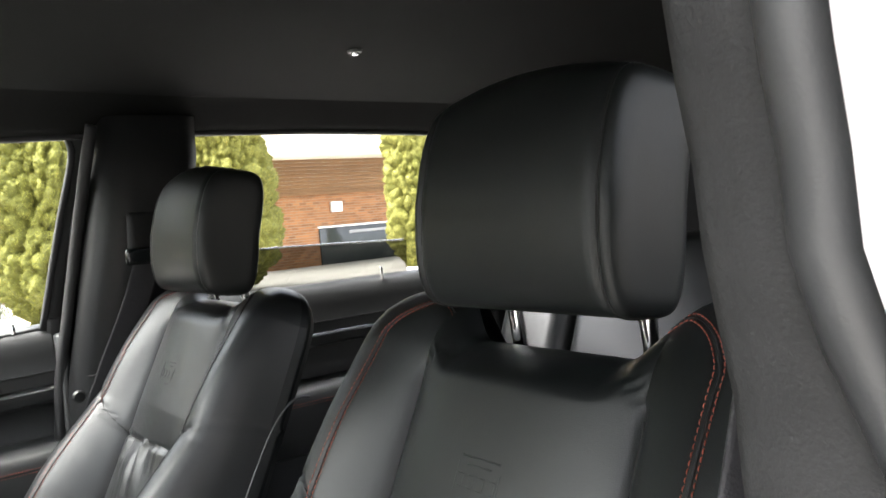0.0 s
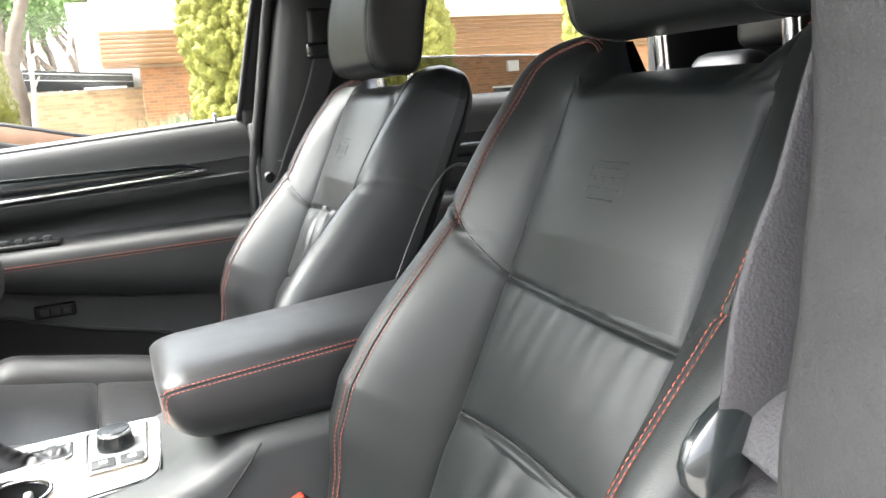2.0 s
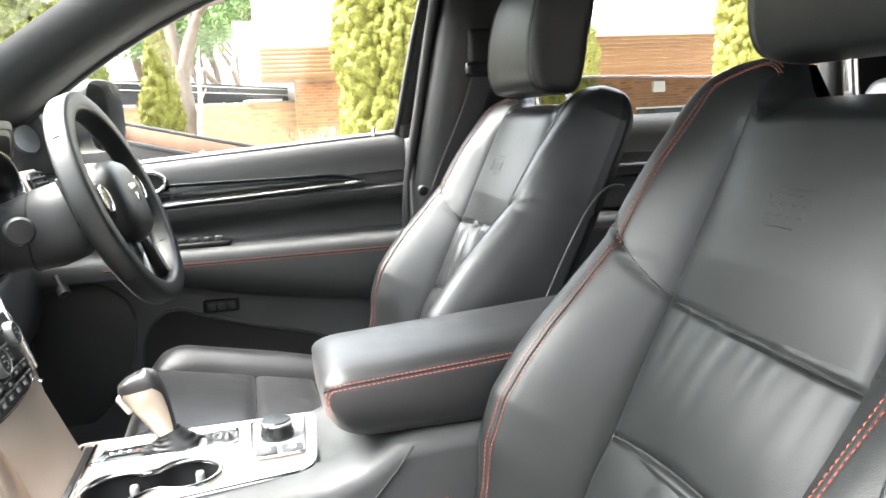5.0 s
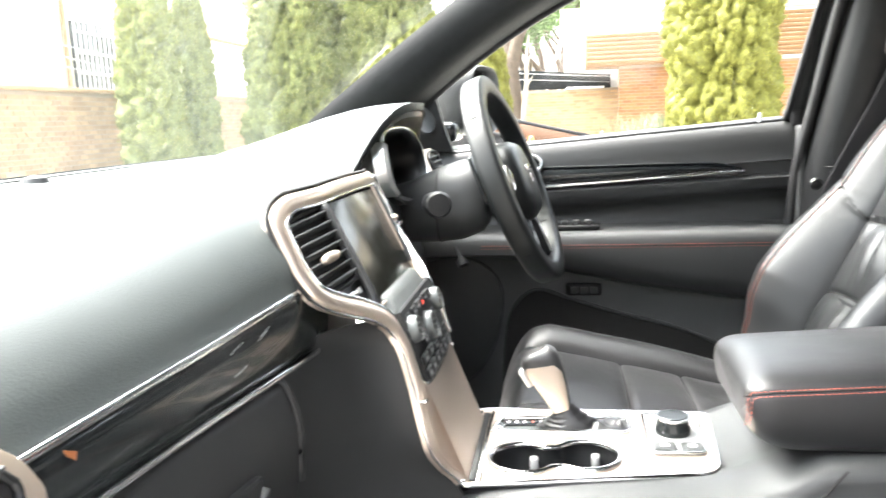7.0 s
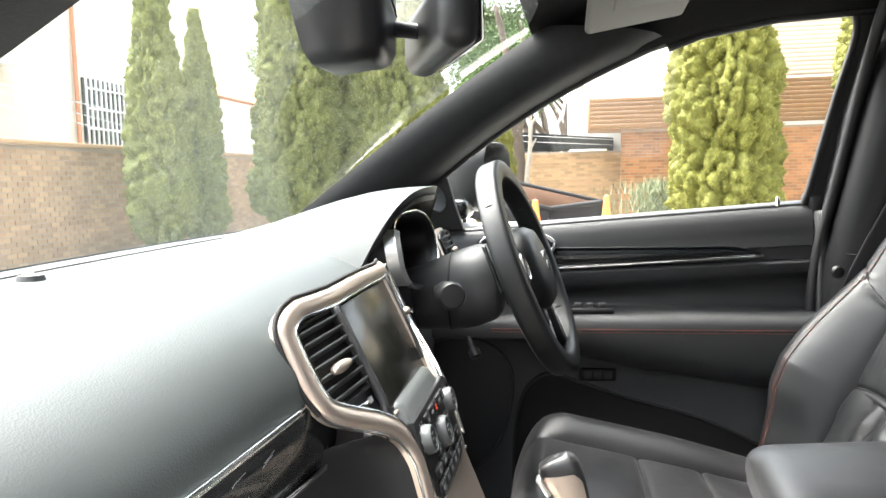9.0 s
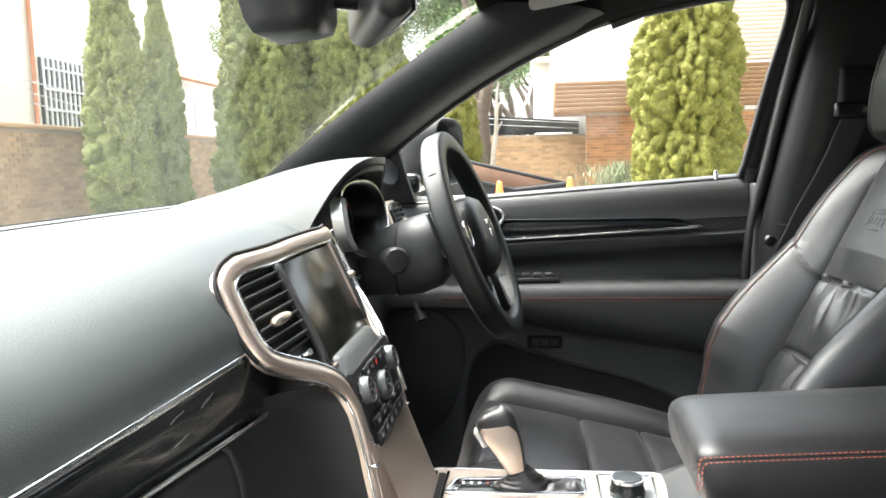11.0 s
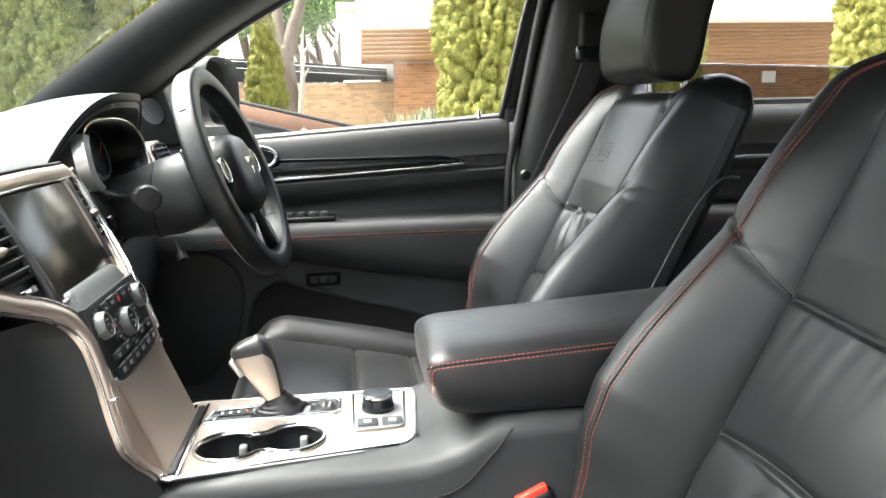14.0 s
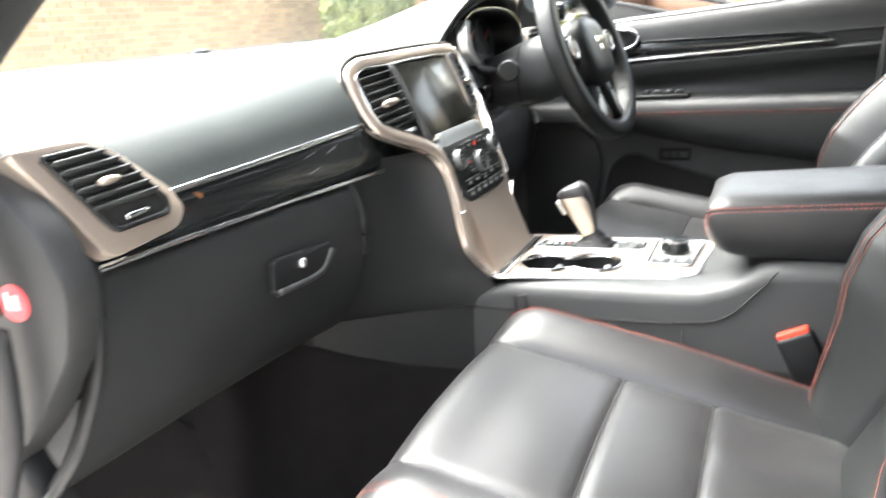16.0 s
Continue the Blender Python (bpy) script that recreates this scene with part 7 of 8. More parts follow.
def brick_run(name, label, origin, along_dir, length, z0, z1, material, seed, thick=0.11, bl=0.23, bh=0.076, joint=0.01, near=0.0):
    """A wall of single bricks on a mortar core; along_dir is its horizontal run, the core lies behind the brick faces."""
    rnd = random.Random(seed)
    w = thing(name, label, "brick wall", kind="structure")
    a = Vector((*along_dir, 0)).normalized()
    nrm = Vector((a.y, -a.x, 0))
    o = Vector(origin)
    box = rbox(length, thick, z1 - z0, 0)
    M = Matrix.Translation(o + a * length / 2 + Vector((0, 0, (z0 + z1) / 2)) - nrm * (thick / 2 + 0.006)) @ Matrix(((a.x, nrm.x, 0, 0), (a.y, nrm.y, 0, 0), (0, 0, 1, 0), (0, 0, 0, 1)))
    part("mortar_core", placed(box, M), MORTAR, w)
    verts, faces = [], []
    c = 0.004
    whole = mesh_of([(-bl / 2, -0.03, -bh / 2), (bl / 2, -0.03, -bh / 2), (bl / 2, -0.03, bh / 2), (-bl / 2, -0.03, bh / 2), (-bl / 2 + c, 0.004, -bh / 2 + c), (bl / 2 - c, 0.004, -bh / 2 + c), (bl / 2 - c, 0.004, bh / 2 - c), (-bl / 2 + c, 0.004, bh / 2 - c)],
                    [(4, 5, 6, 7), (0, 1, 5, 4), (1, 2, 6, 5), (2, 3, 7, 6), (3, 0, 4, 7)], False)
    turn = Matrix(((a.x, nrm.x, 0, 0), (a.y, nrm.y, 0, 0), (0, 0, 1, 0), (0, 0, 0, 1)))
    single = []
    row = 0
    z = z0
    while z + bh <= z1 + 0.001:
        s = -(bl + joint) / 2 * (row % 2)
        while s < length:
            s0, s1 = max(0, s), min(length, s + bl)
            if s1 - s0 > 0.03:
                d = rnd.uniform(-0.003, 0.003)
                if s0 == s and s1 == s + bl and abs((s0 + s1) / 2 - near) < 1.5 and len(single) < 300:
                    single.append((o + a * (s0 + s1) / 2 + Vector((0, 0, z + bh / 2)) + nrm * d))
                    s += bl + joint
                    continue
                k = len(verts)
                for (p, q, e) in ((s0, z, -0.03), (s1, z, -0.03), (s1, z + bh, -0.03), (s0, z + bh, -0.03), (s0 + c, z + c, 0.004 + d), (s1 - c, z + c, 0.004 + d), (s1 - c, z + bh - c, 0.004 + d), (s0 + c, z + bh - c, 0.004 + d)):
                    verts.append(o + a * p + Vector((0, 0, q)) + nrm * e)
                faces += [(k + 4, k + 5, k + 6, k + 7), (k, k + 1, k + 5, k + 4), (k + 1, k + 2, k + 6, k + 5), (k + 2, k + 3, k + 7, k + 6), (k + 3, k, k + 4, k + 7)]
            s += bl + joint
        z += bh + joint
        row += 1
    tint = bpy.data.materials.get(material.name + "_single") or single_tint(material)
    for q in single:
        part("brick", whole, tint, w, m=Matrix.Translation(q) @ turn)
    b = part("bricks", mesh_of(verts, faces, False), material, w)
    b["kind"] = "stuff"
    return w


def cladding(parent, x0, x1, y, z0, z1, step=0.115, out=0.0):
    """Single lapped boards, each an own piece."""
    base = rbox(x1 - x0, 0.022, step * 0.96, 0.003, 1)
    z = z0 + step / 2
    k = 0
    while z < z1 - step * 0.4:
        ob = part("board", base, BOARD, parent)
        ob.matrix_basis = Matrix.Translation(((x0 + x1) / 2, y - out, z)) @ Matrix.Rotation(radians(6), 4, "X")
        z += step
        k += 1


# brick and timber building across the yard
BY = 22.0
PEACH = mat("peach_weatherboard", (0.36, 0.28, 0.205), 0.7, grain=0.3, grain_size=60, vary=0.15, vary_size=4, random_tint=0.06)
bld = thing("brick_building", "two-storey brick building with timber-clad balcony band", "house")
part("wall_body", rbox(26.0, 6.0, 7.0, 0.02, 1, (15.2, BY + 3.9, 3.5)), RENDER_W, bld)
part("balcony_soffit", rbox(5.0, 2.0, 0.10, 0.01, 1, (2.68, BY - 0.3, 2.52)), BOARD, bld)
cladding(bld, 0.18, 2.6, BY - 1.3, 2.5, 3.38)
part("balcony_end", rbox(0.03, 1.9, 0.88, 0.01, 1, (0.18, BY - 0.35, 2.94)), BOARD, bld)
cladding(bld, 2.6, 8.5, BY - 0.95, 2.55, 3.78)
cladding(bld, 8.5, 27.0, BY - 0.95, 2.28, 3.55)
base_material, BOARD = BOARD, PEACH
cladding(bld, 3.4, 27.0, BY - 0.55, 3.8, 7.0)
BOARD = base_material
part("awning", rbox(18.5, 2.0, 1.15, 0.02, 1, (17.75, BY - 1.6, 3.99)), CREAM, bld, "deep cream awning over the timber front")
part("balcony_rail", tube([(0.2, BY - 1.25, 3.58), (1.4, BY - 1.25, 3.58), (2.6, BY - 1.25, 3.58)], 0.03, 8), STEEL, bld)
for xx in (0.25, 1.0, 1.7):
    part("rail_post", cyl((xx, BY - 1.25, 3.36), (xx, BY - 1.25, 3.58), 0.025), STEEL, bld)
part("meter_box", rbox(0.42, 0.12, 0.34, 0.02, 2, (12.3, BY - 0.86, 1.86)), RENDER_W, bld, "pale box on the wall")
win = part("shop_window", rbox(6.0, 0.10, 1.3, 0.01, 1, (14.6, BY - 0.82, 0.55)), WINDOWD, bld, "dark window with a pale sign")
part("sign_bar", rbox(3.4, 0.02, 0.10, 0.005, 1, (14.4, BY - 0.88, 1.0)), GREYPRINT, win)
part("window_frame", rbox(6.1, 0.12, 0.06, 0.005, 1, (14.6, BY - 0.84, 1.22)), RENDER_W, win)
part("balcony_wall", rbox(3.2, 0.1, 3.6, 0.02, 1, (1.7, BY + 0.7, 4.3)), RENDER_W, bld)
part("white_wing", rbox(3.6, 3.4, 4.13, 0.02, 1, (1.42, BY + 3.3, 2.065)), RENDER_W, bld)
part("flat_roof", rbox(5.0, 4.3, 0.14, 0.02, 1, (2.0, BY + 3.0, 4.2)), CREAM, bld)
brick_run("brick_pier_wall", "orange brick ground floor wall under the balcony", (1.05, BY - 0.8, 0), (1, 0), 25.0, 0.0, 2.46, BRICK, 3, near=3.0)
brick_run("yard_wall", "weathered tan brick yard wall with stains", (-9.0, BY + 1.6, 0), (1, -0.10), 10.5, 0.0, 1.95, TANBRICK, 4, near=8.3)
tagged(part("wall_coping", rbox(1.1, 0.25, 0.06, 0.01, 1, (0.2, BY + 0.75, 1.98)), RENDER_W), "thin pale ledge on the yard wall", "coping", kind="structure")
SHADECLOTH = mat("dark_shade_cloth", (0.02, 0.021, 0.022), 0.9, spec=0.1, grain=0.3, grain_size=60, vary=0.4, vary_size=3)
# flat carport roof and pipes behind the yard wall
shed = thing("carport", "low dark carport roof behind the yard wall", "carport")
part("carport_roof", placed(prism([(-4.3, 2.06), (0.95, 1.96), (0.95, 2.34), (-2.6, 2.66), (-4.3, 2.72)], 0.68, 0.01), Matrix.Translation((0, 23.55, 0)) @ Matrix.Rotation(math.pi / 2, 4, "X")), SHADECLOTH, shed, "sagging black shade cloth")
for z0, z1 in ((2.40, 2.12), (2.60, 2.28)):
    part("rafter", tube([(-4.2, 22.84, z0 + 0.08), (-1.5, 22.84, (z0 + z1) / 2 + 0.03), (0.93, 22.84, z1)], 0.008, 6), STEEL, shed)
for xx in (-4.0, -2.2, -0.6):
    part("carport_post", cyl((xx, BY + 2.5, 0), (xx, BY + 2.5, 2.3), 0.05), STEEL, shed)
pipe = thing("drain_pipe", "bent grey drain pipe by the white wall", "pipe")
part("pipe", tube([(-0.95, BY + 1.3, 1.5), (-0.93, BY + 1.3, 2.5), (-0.55, BY + 1.3, 3.1), (-0.45, BY + 1.3, 3.6)], 0.05, 8), STEEL, pipe)

# front wall and the houses behind it
brick_run("front_wall", "long weathered tan brick boundary wall", (-9.0, 1.0, 0), (0, 1), 23.0, 0.0, 1.95, TANBRICK, 5, near=6.0)
cap = tagged(part("wall_cap", rbox(0.28, 23.0, 0.08, 0.01, 1, (-9.05, 12.5, 1.99)), TANBRICK), "brick capping of the boundary wall", "coping", kind="structure")
house = thing("cream_house", "cream rendered house with barred window behind the wall", "house")
part("house_wall", rbox(6.0, 14.0, 9.5, 0.02, 1, (-16.6, 19.0, 4.75)), CREAM, house)
win = part("window", rbox(0.1, 2.5, 2.0, 0.02, 1, (-13.58, 19.9, 3.25)), WINDOWD, house, "dark window behind white bars")
for i in range(12):
    part("bar", rbox(0.05, 0.05, 2.1, 0.005, 1, (-13.45, 18.65 + 0.225 * i, 3.25)), RENDER_W, win)
for zz in (2.3, 2.85, 3.4, 3.95):
    part("bar", rbox(0.05, 2.6, 0.05, 0.005, 1, (-13.42, 19.9, zz)), RENDER_W, win)
win = part("window", rbox(0.1, 2.6, 1.7, 0.02, 1, (-13.58, 14.0, 3.1)), WINDOWD, house)
for i in range(4):
    part("frame_bar", rbox(0.06, 0.08, 1.8, 0.01, 1, (-13.5, 12.85 + 0.77 * i, 3.1)), RENDER_W, win)
part("awning", placed(rbox(1.2, 3.8, 0.06, 0.01, 1), Matrix.Translation((-13.1, 13.9, 4.1)) @ Matrix.Rotation(radians(10), 4, "Y")), RENDER_W, house)
part("drain_pipe", cyl((-13.5, 18.3, 0), (-13.5, 18.3, 9.0), 0.06), TILE, house)
part("corner_post", rbox(0.5, 0.5, 9.5, 0.02, 1, (-13.4, 25.9, 4.75)), CREAM, house)
cot = thing("tiled_cottage", "low house with an orange tiled roof", "house")
part("cottage_wall", rbox(5.0, 7.0, 4.7, 0.02, 1, (-16.5, 30.4, 2.35)), RENDER_W, cot)
part("cottage_roof", placed(prism([(-3.0, 4.6), (3.0, 4.6), (0, 6.2)], 8.0, 0.05), Matrix.Translation((-16.5, 34.4, 0)) @ Matrix.Rotation(math.pi / 2, 4, "X")), TILE, cot)
line = thing("washing_line", "thin lines strung between two posts behind the wall", "washing line")
for yy in (12.0, 22.5):
    part("line_post", cyl((-11.0, yy, 0), (-11.0, yy, 3.3), 0.04), STEEL, line)
for i, (z0, z1) in enumerate(((3.1, 2.4), (2.85, 2.3), (3.25, 2.9))):
    part("cord", tube([(-11.0, 12.0, z0), (-11.0, 17.0, (z0 + z1) / 2 - 0.12), (-11.0, 22.5, z1)], 0.012, 6), STEEL, line)


def conifer(name, label, at, height, width, leaf, seed, count=1500, taper=0.75):
    """A columnar conifer: trunk, a lobed crown of small puffs, and upswept sprays all over it."""
    rnd = random.Random(seed)
    t = thing(name, label, "tree", at, group="conifers")
    part("trunk", tube([(0, 0, 0), (0.03, 0, height * 0.3), (0, 0.02, height * 0.8)], width * 0.05, 10), BARK, t)
    shift = Vector((seed * 3.7, seed * 1.9, seed * 0.7))

    def rad(h):
        return width / 2 * min(1.0, (h + 0.06) * 6) * (1 - max(0, (h - 0.3)) ** 1.5 / 0.7 ** 1.5 * taper)

    def crown_pt(a, h):
        out = Vector((math.cos(a), math.sin(a), 0))
        r = rad(h)
        p = out * r + Vector((0, 0, h * height))
        # upright lobes, then hand-sized rounded puffs, then fine tufts
        lobe = noise.voronoi(Vector((p.x * 1.9, p.y * 1.9, p.z * 0.8)) + shift)[0][0]
        puff = noise.voronoi(Vector((p.x * 6.8, p.y * 6.8, p.z * 4.6)) + shift)[0][0]
        tuft = noise.voronoi(Vector((p.x * 21, p.y * 21, p.z * 17)) + shift)[0][0]
        d = 0.12 - 0.46 * lobe * min(1.0, width / 2) + 0.24 * math.sqrt(max(0.0, 1 - (puff / 0.75) ** 2)) - 0.09 - 0.11 * tuft
        return out * max(0.015, r * 0.91 + d * min(1.0, r * 2.2)) + Vector((0, 0, h * height)), out
    step = 0.032 if count > 2000 else 0.045
    nh, na = int(height / step), max(60, int(width * 2.7 / step))
    rings = [[crown_pt(2 * math.pi * k / na, j / nh * 0.985)[0] for k in range(na)] for j in range(nh + 1)]
    # the crown's darker colour paints shade between the brighter sprays
    part("crown", loft(rings), GAPSHADE_Y if leaf is LEAF_Y else GAPSHADE_G, t)
    sv, sf = [], []
    for c in range(int(4600 * height * width)):
        h, a = rnd.random() * 0.985, rnd.uniform(0, 2 * math.pi)
        p, out = crown_pt(a, h)
        d = (out * rnd.uniform(0.15, 0.8) + Vector((rnd.gauss(0, 0.35), rnd.gauss(0, 0.35), rnd.uniform(0.25, 1.0)))).normalized()
        side = d.cross(out + Vector((rnd.gauss(0, 0.5), rnd.gauss(0, 0.5), rnd.gauss(0, 0.5)))).normalized()
        L = rnd.uniform(0.025, 0.06)
        j = len(sv)
        sv += [p - d * L * 0.25 - side * L * 0.22, p - d * L * 0.25 + side * L * 0.22, p + d * L * 0.75]
        sf.append((j, j + 1, j + 2))
    part("spray", mesh_of(sv, sf, False), leaf, t)["kind"] = "stuff"
    return t


conifer("conifer", "tall bright yellow-green columnar conifer", (2.2, 13.0, 0), 6.4, 2.08, LEAF_Y, 11, 2600, 0.6)
conifer("conifer", "yellow-green conifer beside the building", (5.85, 15.0, 0), 6.6, 2.8, LEAF_Y, 12, 2600, 0.5)
conifer("conifer", "slender yellow-green conifer by the shop window", (11.6, 16.0, 0), 6.0, 1.3, LEAF_Y, 18, 900, 0.6)
conifer("conifer", "narrow conifer by the front wall", (-7.7, 12.0, 0), 5.6, 1.15, LEAF_G, 13, 1500, 0.85)
conifer("conifer", "narrow conifer by the front wall", (-7.4, 13.0, 0), 4.6, 0.85, LEAF_G, 14, 900, 0.85)
conifer("conifer", "broad green conifer ahead of the car", (-5.75, 14.0, 0), 6.8, 2.2, LEAF_G, 15, 2400, 0.6)
conifer("conifer", "broad green conifer ahead of the car", (-3.9, 14.6, 0), 5.6, 2.5, LEAF_G, 16, 2400, 0.5)
conifer("conifer", "small bright conifer beside the gum tree", (-2.0, 16.0, 0), 3.4, 0.9, LEAF_Y, 17, 900, 0.7)


def broadleaf(name, label, at, height, seed, leaf, limbs, count):
    """A branching tree: tapered bare limbs and a loose crown of leaves."""
    rnd = random.Random(seed)
    t = thing(name, label, "tree", at)
    tips = []

    def limb(p, d, L, r, depth):
        pts = [p]
        for i in range(4):
            d = (d + Vector((rnd.uniform(-0.18, 0.18), rnd.uniform(-0.18, 0.18), 0.06))).normalized()
            pts.append(pts[-1] + d * L / 4)
        rings = []
        for i, q in enumerate(pts):
            a, b = frame_of(d)
            rr = r * (1 - 0.45 * i / 4)
            rings.append([q + (a * math.cos(x) + b * math.sin(x)) * rr for x in frange(0, 2 * math.pi, 9)[:-1]])
        part("limb" if depth else "trunk", loft(rings), BARK, t)
        if depth < limbs:
            for _ in range(2 if depth else 3):
                limb(pts[-1 - (rnd.random() < 0.3)], (d + Vector((rnd.uniform(-0.9, 0.9), rnd.uniform(-0.9, 0.9), rnd.uniform(0.0, 0.5)))).normalized(), L * 0.7, r * 0.55, depth + 1)
        else:
            tips.append(pts[-1])
    limb(Vector((0, 0, 0)), Vector((0.05, 0, 1)), height * (0.42 if limbs == 3 and count < 1000 else 0.36), height * (0.046 if count < 1000 else 0.035), 0)
    verts, faces = [], []
    for _ in range(count):
        c = rnd.choice(tips) + Vector((rnd.gauss(0, 0.5), rnd.gauss(0, 0.5), rnd.gauss(0.2, 0.45)))
        for _ in range(5):
            d = Vector((rnd.gauss(0, 1), rnd.gauss(0, 1), rnd.gauss(0, 0.7))).normalized()
            s = d.cross(Vector((rnd.random(), rnd.random(), rnd.random()))).normalized()
            p = c + Vector((rnd.gauss(0, 0.12), rnd.gauss(0, 0.12), rnd.gauss(0, 0.12)))
            L = rnd.uniform(0.09, 0.18)
            k = len(verts)
            verts += [p, p + d * L * 0.5 + s * L * 0.3, p + d * L, p + d * L * 0.5 - s * L * 0.3]
            faces.append((k, k + 1, k + 2, k + 3))
    part("crown", mesh_of(verts, faces, False), leaf, t)
    return t


def tapered(pts, r0, r1, wob, rnd):
    """A bending limb that thins from r0 to r1, with a knotty outline."""
    path = spline(pts, 6)
    rings = []
    for i, q in enumerate(path):
        d = (path[min(i + 1, len(path) - 1)] - path[max(i - 1, 0)]).normalized()
        a, b = frame_of(d)
        k = i / (len(path) - 1)
        rings.append([q + (a * math.cos(x) + b * math.sin(x)) * (r0 + (r1 - r0) * k) * (1 + rnd.uniform(-wob, wob)) for x in frange(0, 2 * math.pi, 13)[:-1]])
    return loft(rings)


gum = thing("gum_tree", "old brown-barked tree with a forked trunk and bare limbs", "tree", (-1.72, 19.0, 0))
_t = random.Random(21)
part("trunk", tapered([(0.10, 0, 0), (0.02, 0, 0.7), (-0.03, 0, 1.5), (-0.06, 0, 2.2), (-0.08, 0.02, 2.75)], 0.30, 0.20, 0.07, _t), BARK, gum)
for pts, r0, r1 in ((((-0.08, 0, 2.35), (-0.17, 0.05, 3.0), (-0.20, 0.1, 3.7), (-0.24, 0.1, 4.4), (-0.5, 0.2, 5.6)), 0.17, 0.07),
                    (((-0.04, 0, 2.4), (0.10, -0.05, 3.0), (0.30, -0.05, 3.55), (0.46, 0.0, 4.0), (0.62, 0.1, 4.9), (0.8, 0.1, 6.0)), 0.18, 0.06),
                    (((0.42, 0, 3.9), (0.70, -0.1, 4.18), (1.05, -0.1, 4.28), (1.5, -0.2, 4.7)), 0.10, 0.04),
                    (((-0.16, 0, 2.9), (-0.42, 0, 3.25), (-0.7, 0.1, 3.42), (-1.0, 0.1, 3.9)), 0.09, 0.035),
                    (((0.30, 0, 3.5), (0.25, 0.2, 4.2), (0.12, 0.3, 5.2)), 0.07, 0.03)):
    part("limb", tapered(pts, r0, r1, 0.08, _t), BARK, gum)
for pts, r0, r1 in ((((0.24, -0.2, 0.2), (0.25, -0.2, 1.2), (0.33, -0.2, 1.8), (0.36, -0.2, 2.3), (0.42, -0.2, 2.62), (0.58, -0.2, 2.72)), 0.075, 0.025),
                    (((0.35, -0.2, 2.25), (0.37, -0.15, 2.8), (0.42, -0.1, 3.2)), 0.05, 0.02), (((0.33, -0.2, 1.9), (0.44, -0.2, 2.1), (0.50, -0.2, 2.2)), 0.035, 0.015)):
    part("dead_limb", tapered(pts, r0, r1, 0.1, _t), DEADWOOD, gum, "bleached dead limb")
for i, (x, y, hh) in enumerate(((-1.4, 28.5, 6.4), (-2.9, 29.5, 6.8), (-0.7, 31.0, 7.6), (-5.0, 34.0, 9.0), (-1.0, 36.0, 8.0), (-9.5, 33.0, 10.0), (-14.0, 34.0, 9.5), (-24.0, 33.0, 10.0))):
    broadleaf("background_tree", "dense dark green tree behind the wall", (x, y, 0), hh, 30 + i, LEAF_M if i < 3 else LEAF_D, 3, 4600 if i < 3 else 2600)

# yard clutter
DARKSTEEL = mat("dark_painted_steel", (0.012, 0.012, 0.013), 0.8, spec=0.2, grain=0.3, grain_size=60, vary=0.4, vary_size=6)
bin_ = thing("steel_trailer", "low tipped trailer tray, dark outside and rusty inside", "trailer", (0, 0, 0))
tu, tv = Vector((-0.855, 0.472, 0.20)).normalized(), Vector((-0.49, -0.87, -0.02)).normalized()
tw = tu.cross(tv).normalized()
tv = tw.cross(tu)
trm = Matrix(((tu.x, tv.x, tw.x, -0.04), (tu.y, tv.y, tw.y, 9.5), (tu.z, tv.z, tw.z, 0.905), (0, 0, 0, 1)))
TL, TW, TD = 2.4, 1.36, 0.36
for sx, sy, lx, ly in ((TL / 2, 0, TL, 0.03), (TL / 2, TW, TL, 0.03), (0, TW / 2, 0.03, TW), (TL, TW / 2, 0.03, TW)):
    part("side", placed(rbox(lx, ly, TD, 0.004, 1, (sx, sy, -TD / 2)), trm), DARKSTEEL, bin_)
    ix, iy = (0.02 if sx == 0 else -0.02 if sx == TL else 0), (0.02 if sy == 0 else -0.02 if sy == TW else 0)
    part("liner", placed(rbox(lx * 0.98, ly * 0.98, TD * 0.94, 0.004, 1, (sx + ix, sy + iy, -TD / 2 - 0.01)), trm), RUST, bin_, "rusty inner face")
    part("side_rail", placed(rbox(lx + 0.05, ly + 0.03, 0.05, 0.008, 1, (sx, sy, 0.0)), trm), DARKSTEEL, bin_)
part("bed", placed(rbox(TL - 0.05, TW - 0.05, 0.04, 0.01, 1, (TL / 2, TW / 2, -TD + 0.02)), trm), RUST, bin_, "rusty tray floor")
hub = trm @ Vector((TL * 0.5, 0, 0))
for s in (-0.12, TW - 0.06):
    at = trm @ Vector((TL * 0.55, s, 0))
    at.z = 0.31
    part("wheel", turned([(0, 0), (0, 0.28), (0.02, 0.31), (0.16, 0.31), (0.18, 0.28), (0.18, 0)], at, Vector((tv.x, tv.y, 0)), 24), RUBBER, bin_)
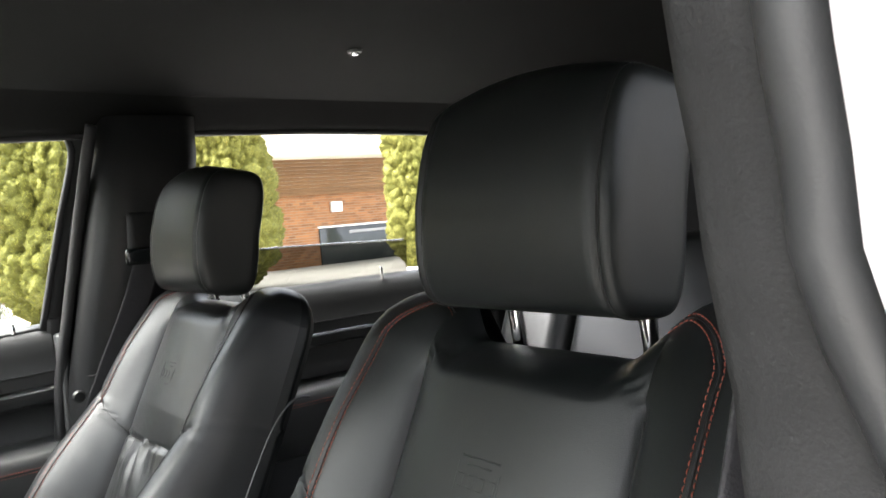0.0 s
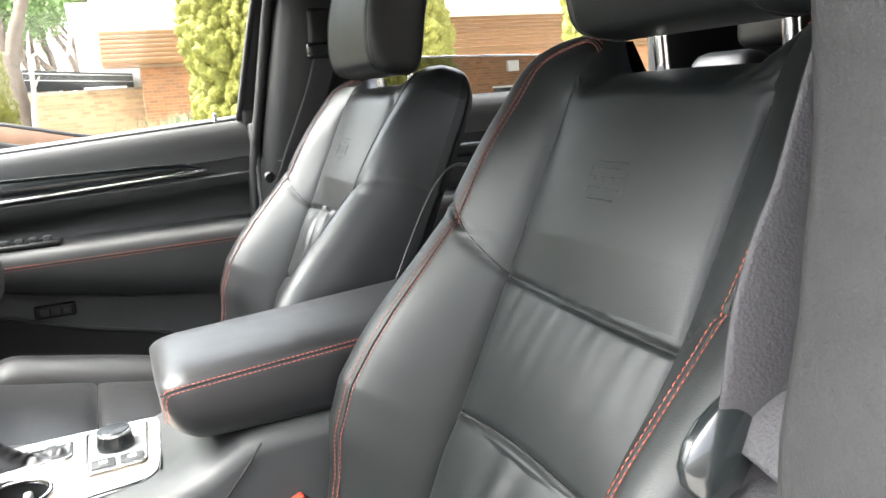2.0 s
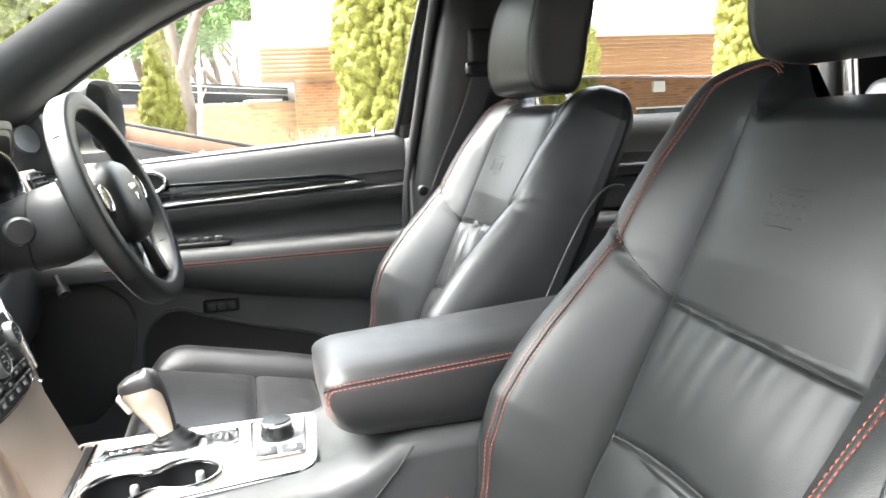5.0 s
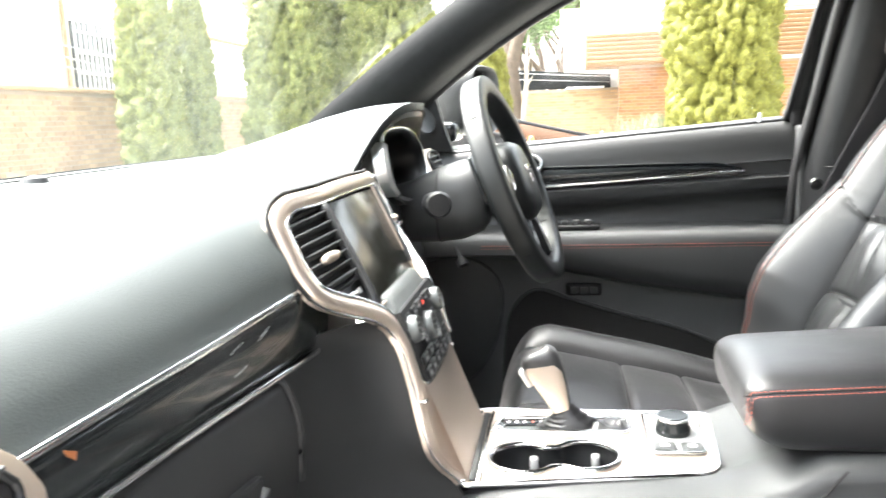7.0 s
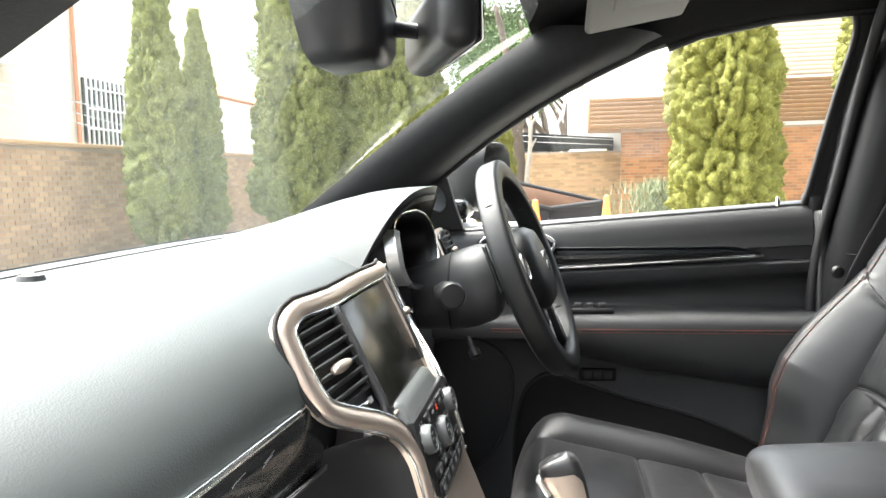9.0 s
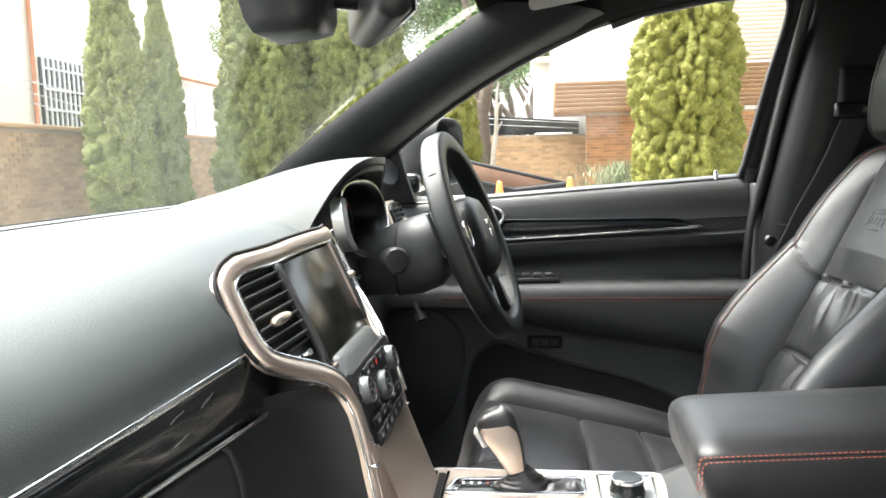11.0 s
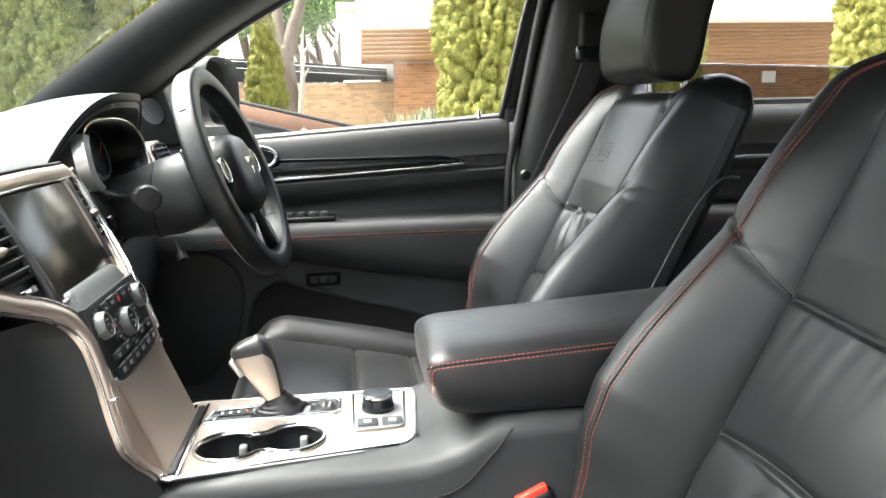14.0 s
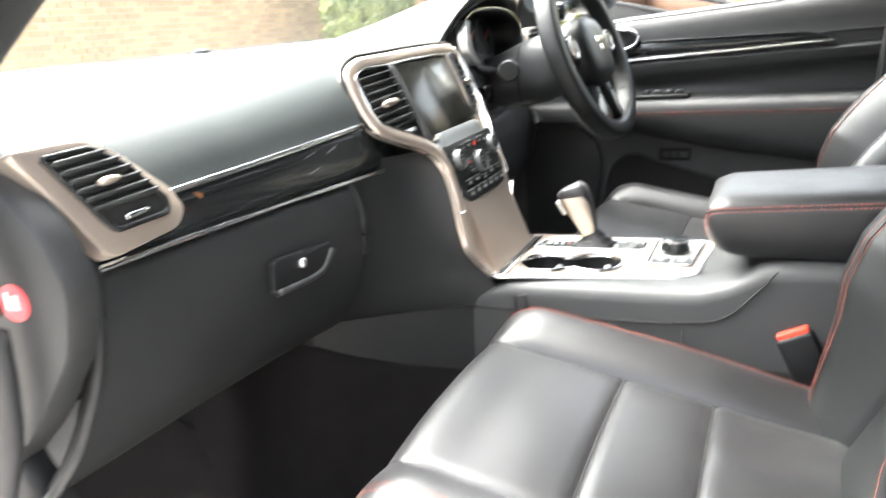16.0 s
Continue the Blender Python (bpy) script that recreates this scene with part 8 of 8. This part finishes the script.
part("axle", cyl((trm @ Vector((TL * 0.55, -0.1, 0))).xy.to_3d() + Vector((0, 0, 0.31)), (trm @ Vector((TL * 0.55, TW + 0.1, 0))).xy.to_3d() + Vector((0, 0, 0.31)), 0.03), DARKSTEEL, bin_)
for s in (0.12, TW - 0.12):
    foot = trm @ Vector((TL * 0.55, s, -TD))
    part("spring_hanger", cyl((foot.x, foot.y, 0.30), (foot.x, foot.y, foot.z + 0.02), 0.025), DARKSTEEL, bin_)
    foot = trm @ Vector((0.1, s, -TD))
    part("prop_leg", cyl((foot.x, foot.y, 0.0), (foot.x, foot.y, foot.z + 0.02), 0.025), DARKSTEEL, bin_)
for i, (x, y) in enumerate(((-0.86, 7.7), (-0.03, 8.8))):
    c = thing("traffic_cone", "orange traffic cone with pale band", "traffic cone", (x, y, 0), group="cones")
    part("cone", turned([(0, 0.19), (0.03, 0.18), (0.05, 0.13), (1.0, 0.03), (1.02, 0)], (0, 0, 0), (0, 0, 1), 24), CONE, c)
    part("cone_band", turned([(0.55, 0.083), (0.75, 0.062), (0.76, 0.055)], (0, 0, 0), (0, 0, 1), 24), WHITE, c)
rnd = random.Random(77)
shr = thing("shrub", "loose grey-green shrub before the brick wall", "shrub", (1.45, 16.5, 0))
verts, faces = [], []
for _ in range(1800):
    a, r, h = rnd.uniform(0, 6.28), abs(rnd.gauss(0, 0.45)), rnd.uniform(-0.02, 1.0)
    p = Vector((r * math.cos(a) * 1.2, r * math.sin(a), h))
    d = Vector((rnd.gauss(0, 0.4), rnd.gauss(0, 0.4), 1)).normalized()
    s = d.cross(Vector((rnd.random(), rnd.random(), 0.1))).normalized() * 0.012
    k = len(verts)
    verts += [p - s, p + s, p + d * rnd.uniform(0.15, 0.35)]
    faces.append((k, k + 1, k + 2))
part("stems", mesh_of(verts, faces, False), GRASSM, shr)

# an unseen wall added behind the camera to keep low light off the passenger seat
BLOCKER_GREY = mat("weathered_grey_siding", (0.16, 0.15, 0.14), 0.85, grain=0.3, grain_size=40, vary=0.15, vary_size=1.0)
tagged(part("wall_south", rbox(26.0, 0.3, 2.6, 0.02, 1, (1.0, -4.6, 1.3)), BLOCKER_GREY), "unseen added wall that blocks low light from the near side", "wall", kind="structure")
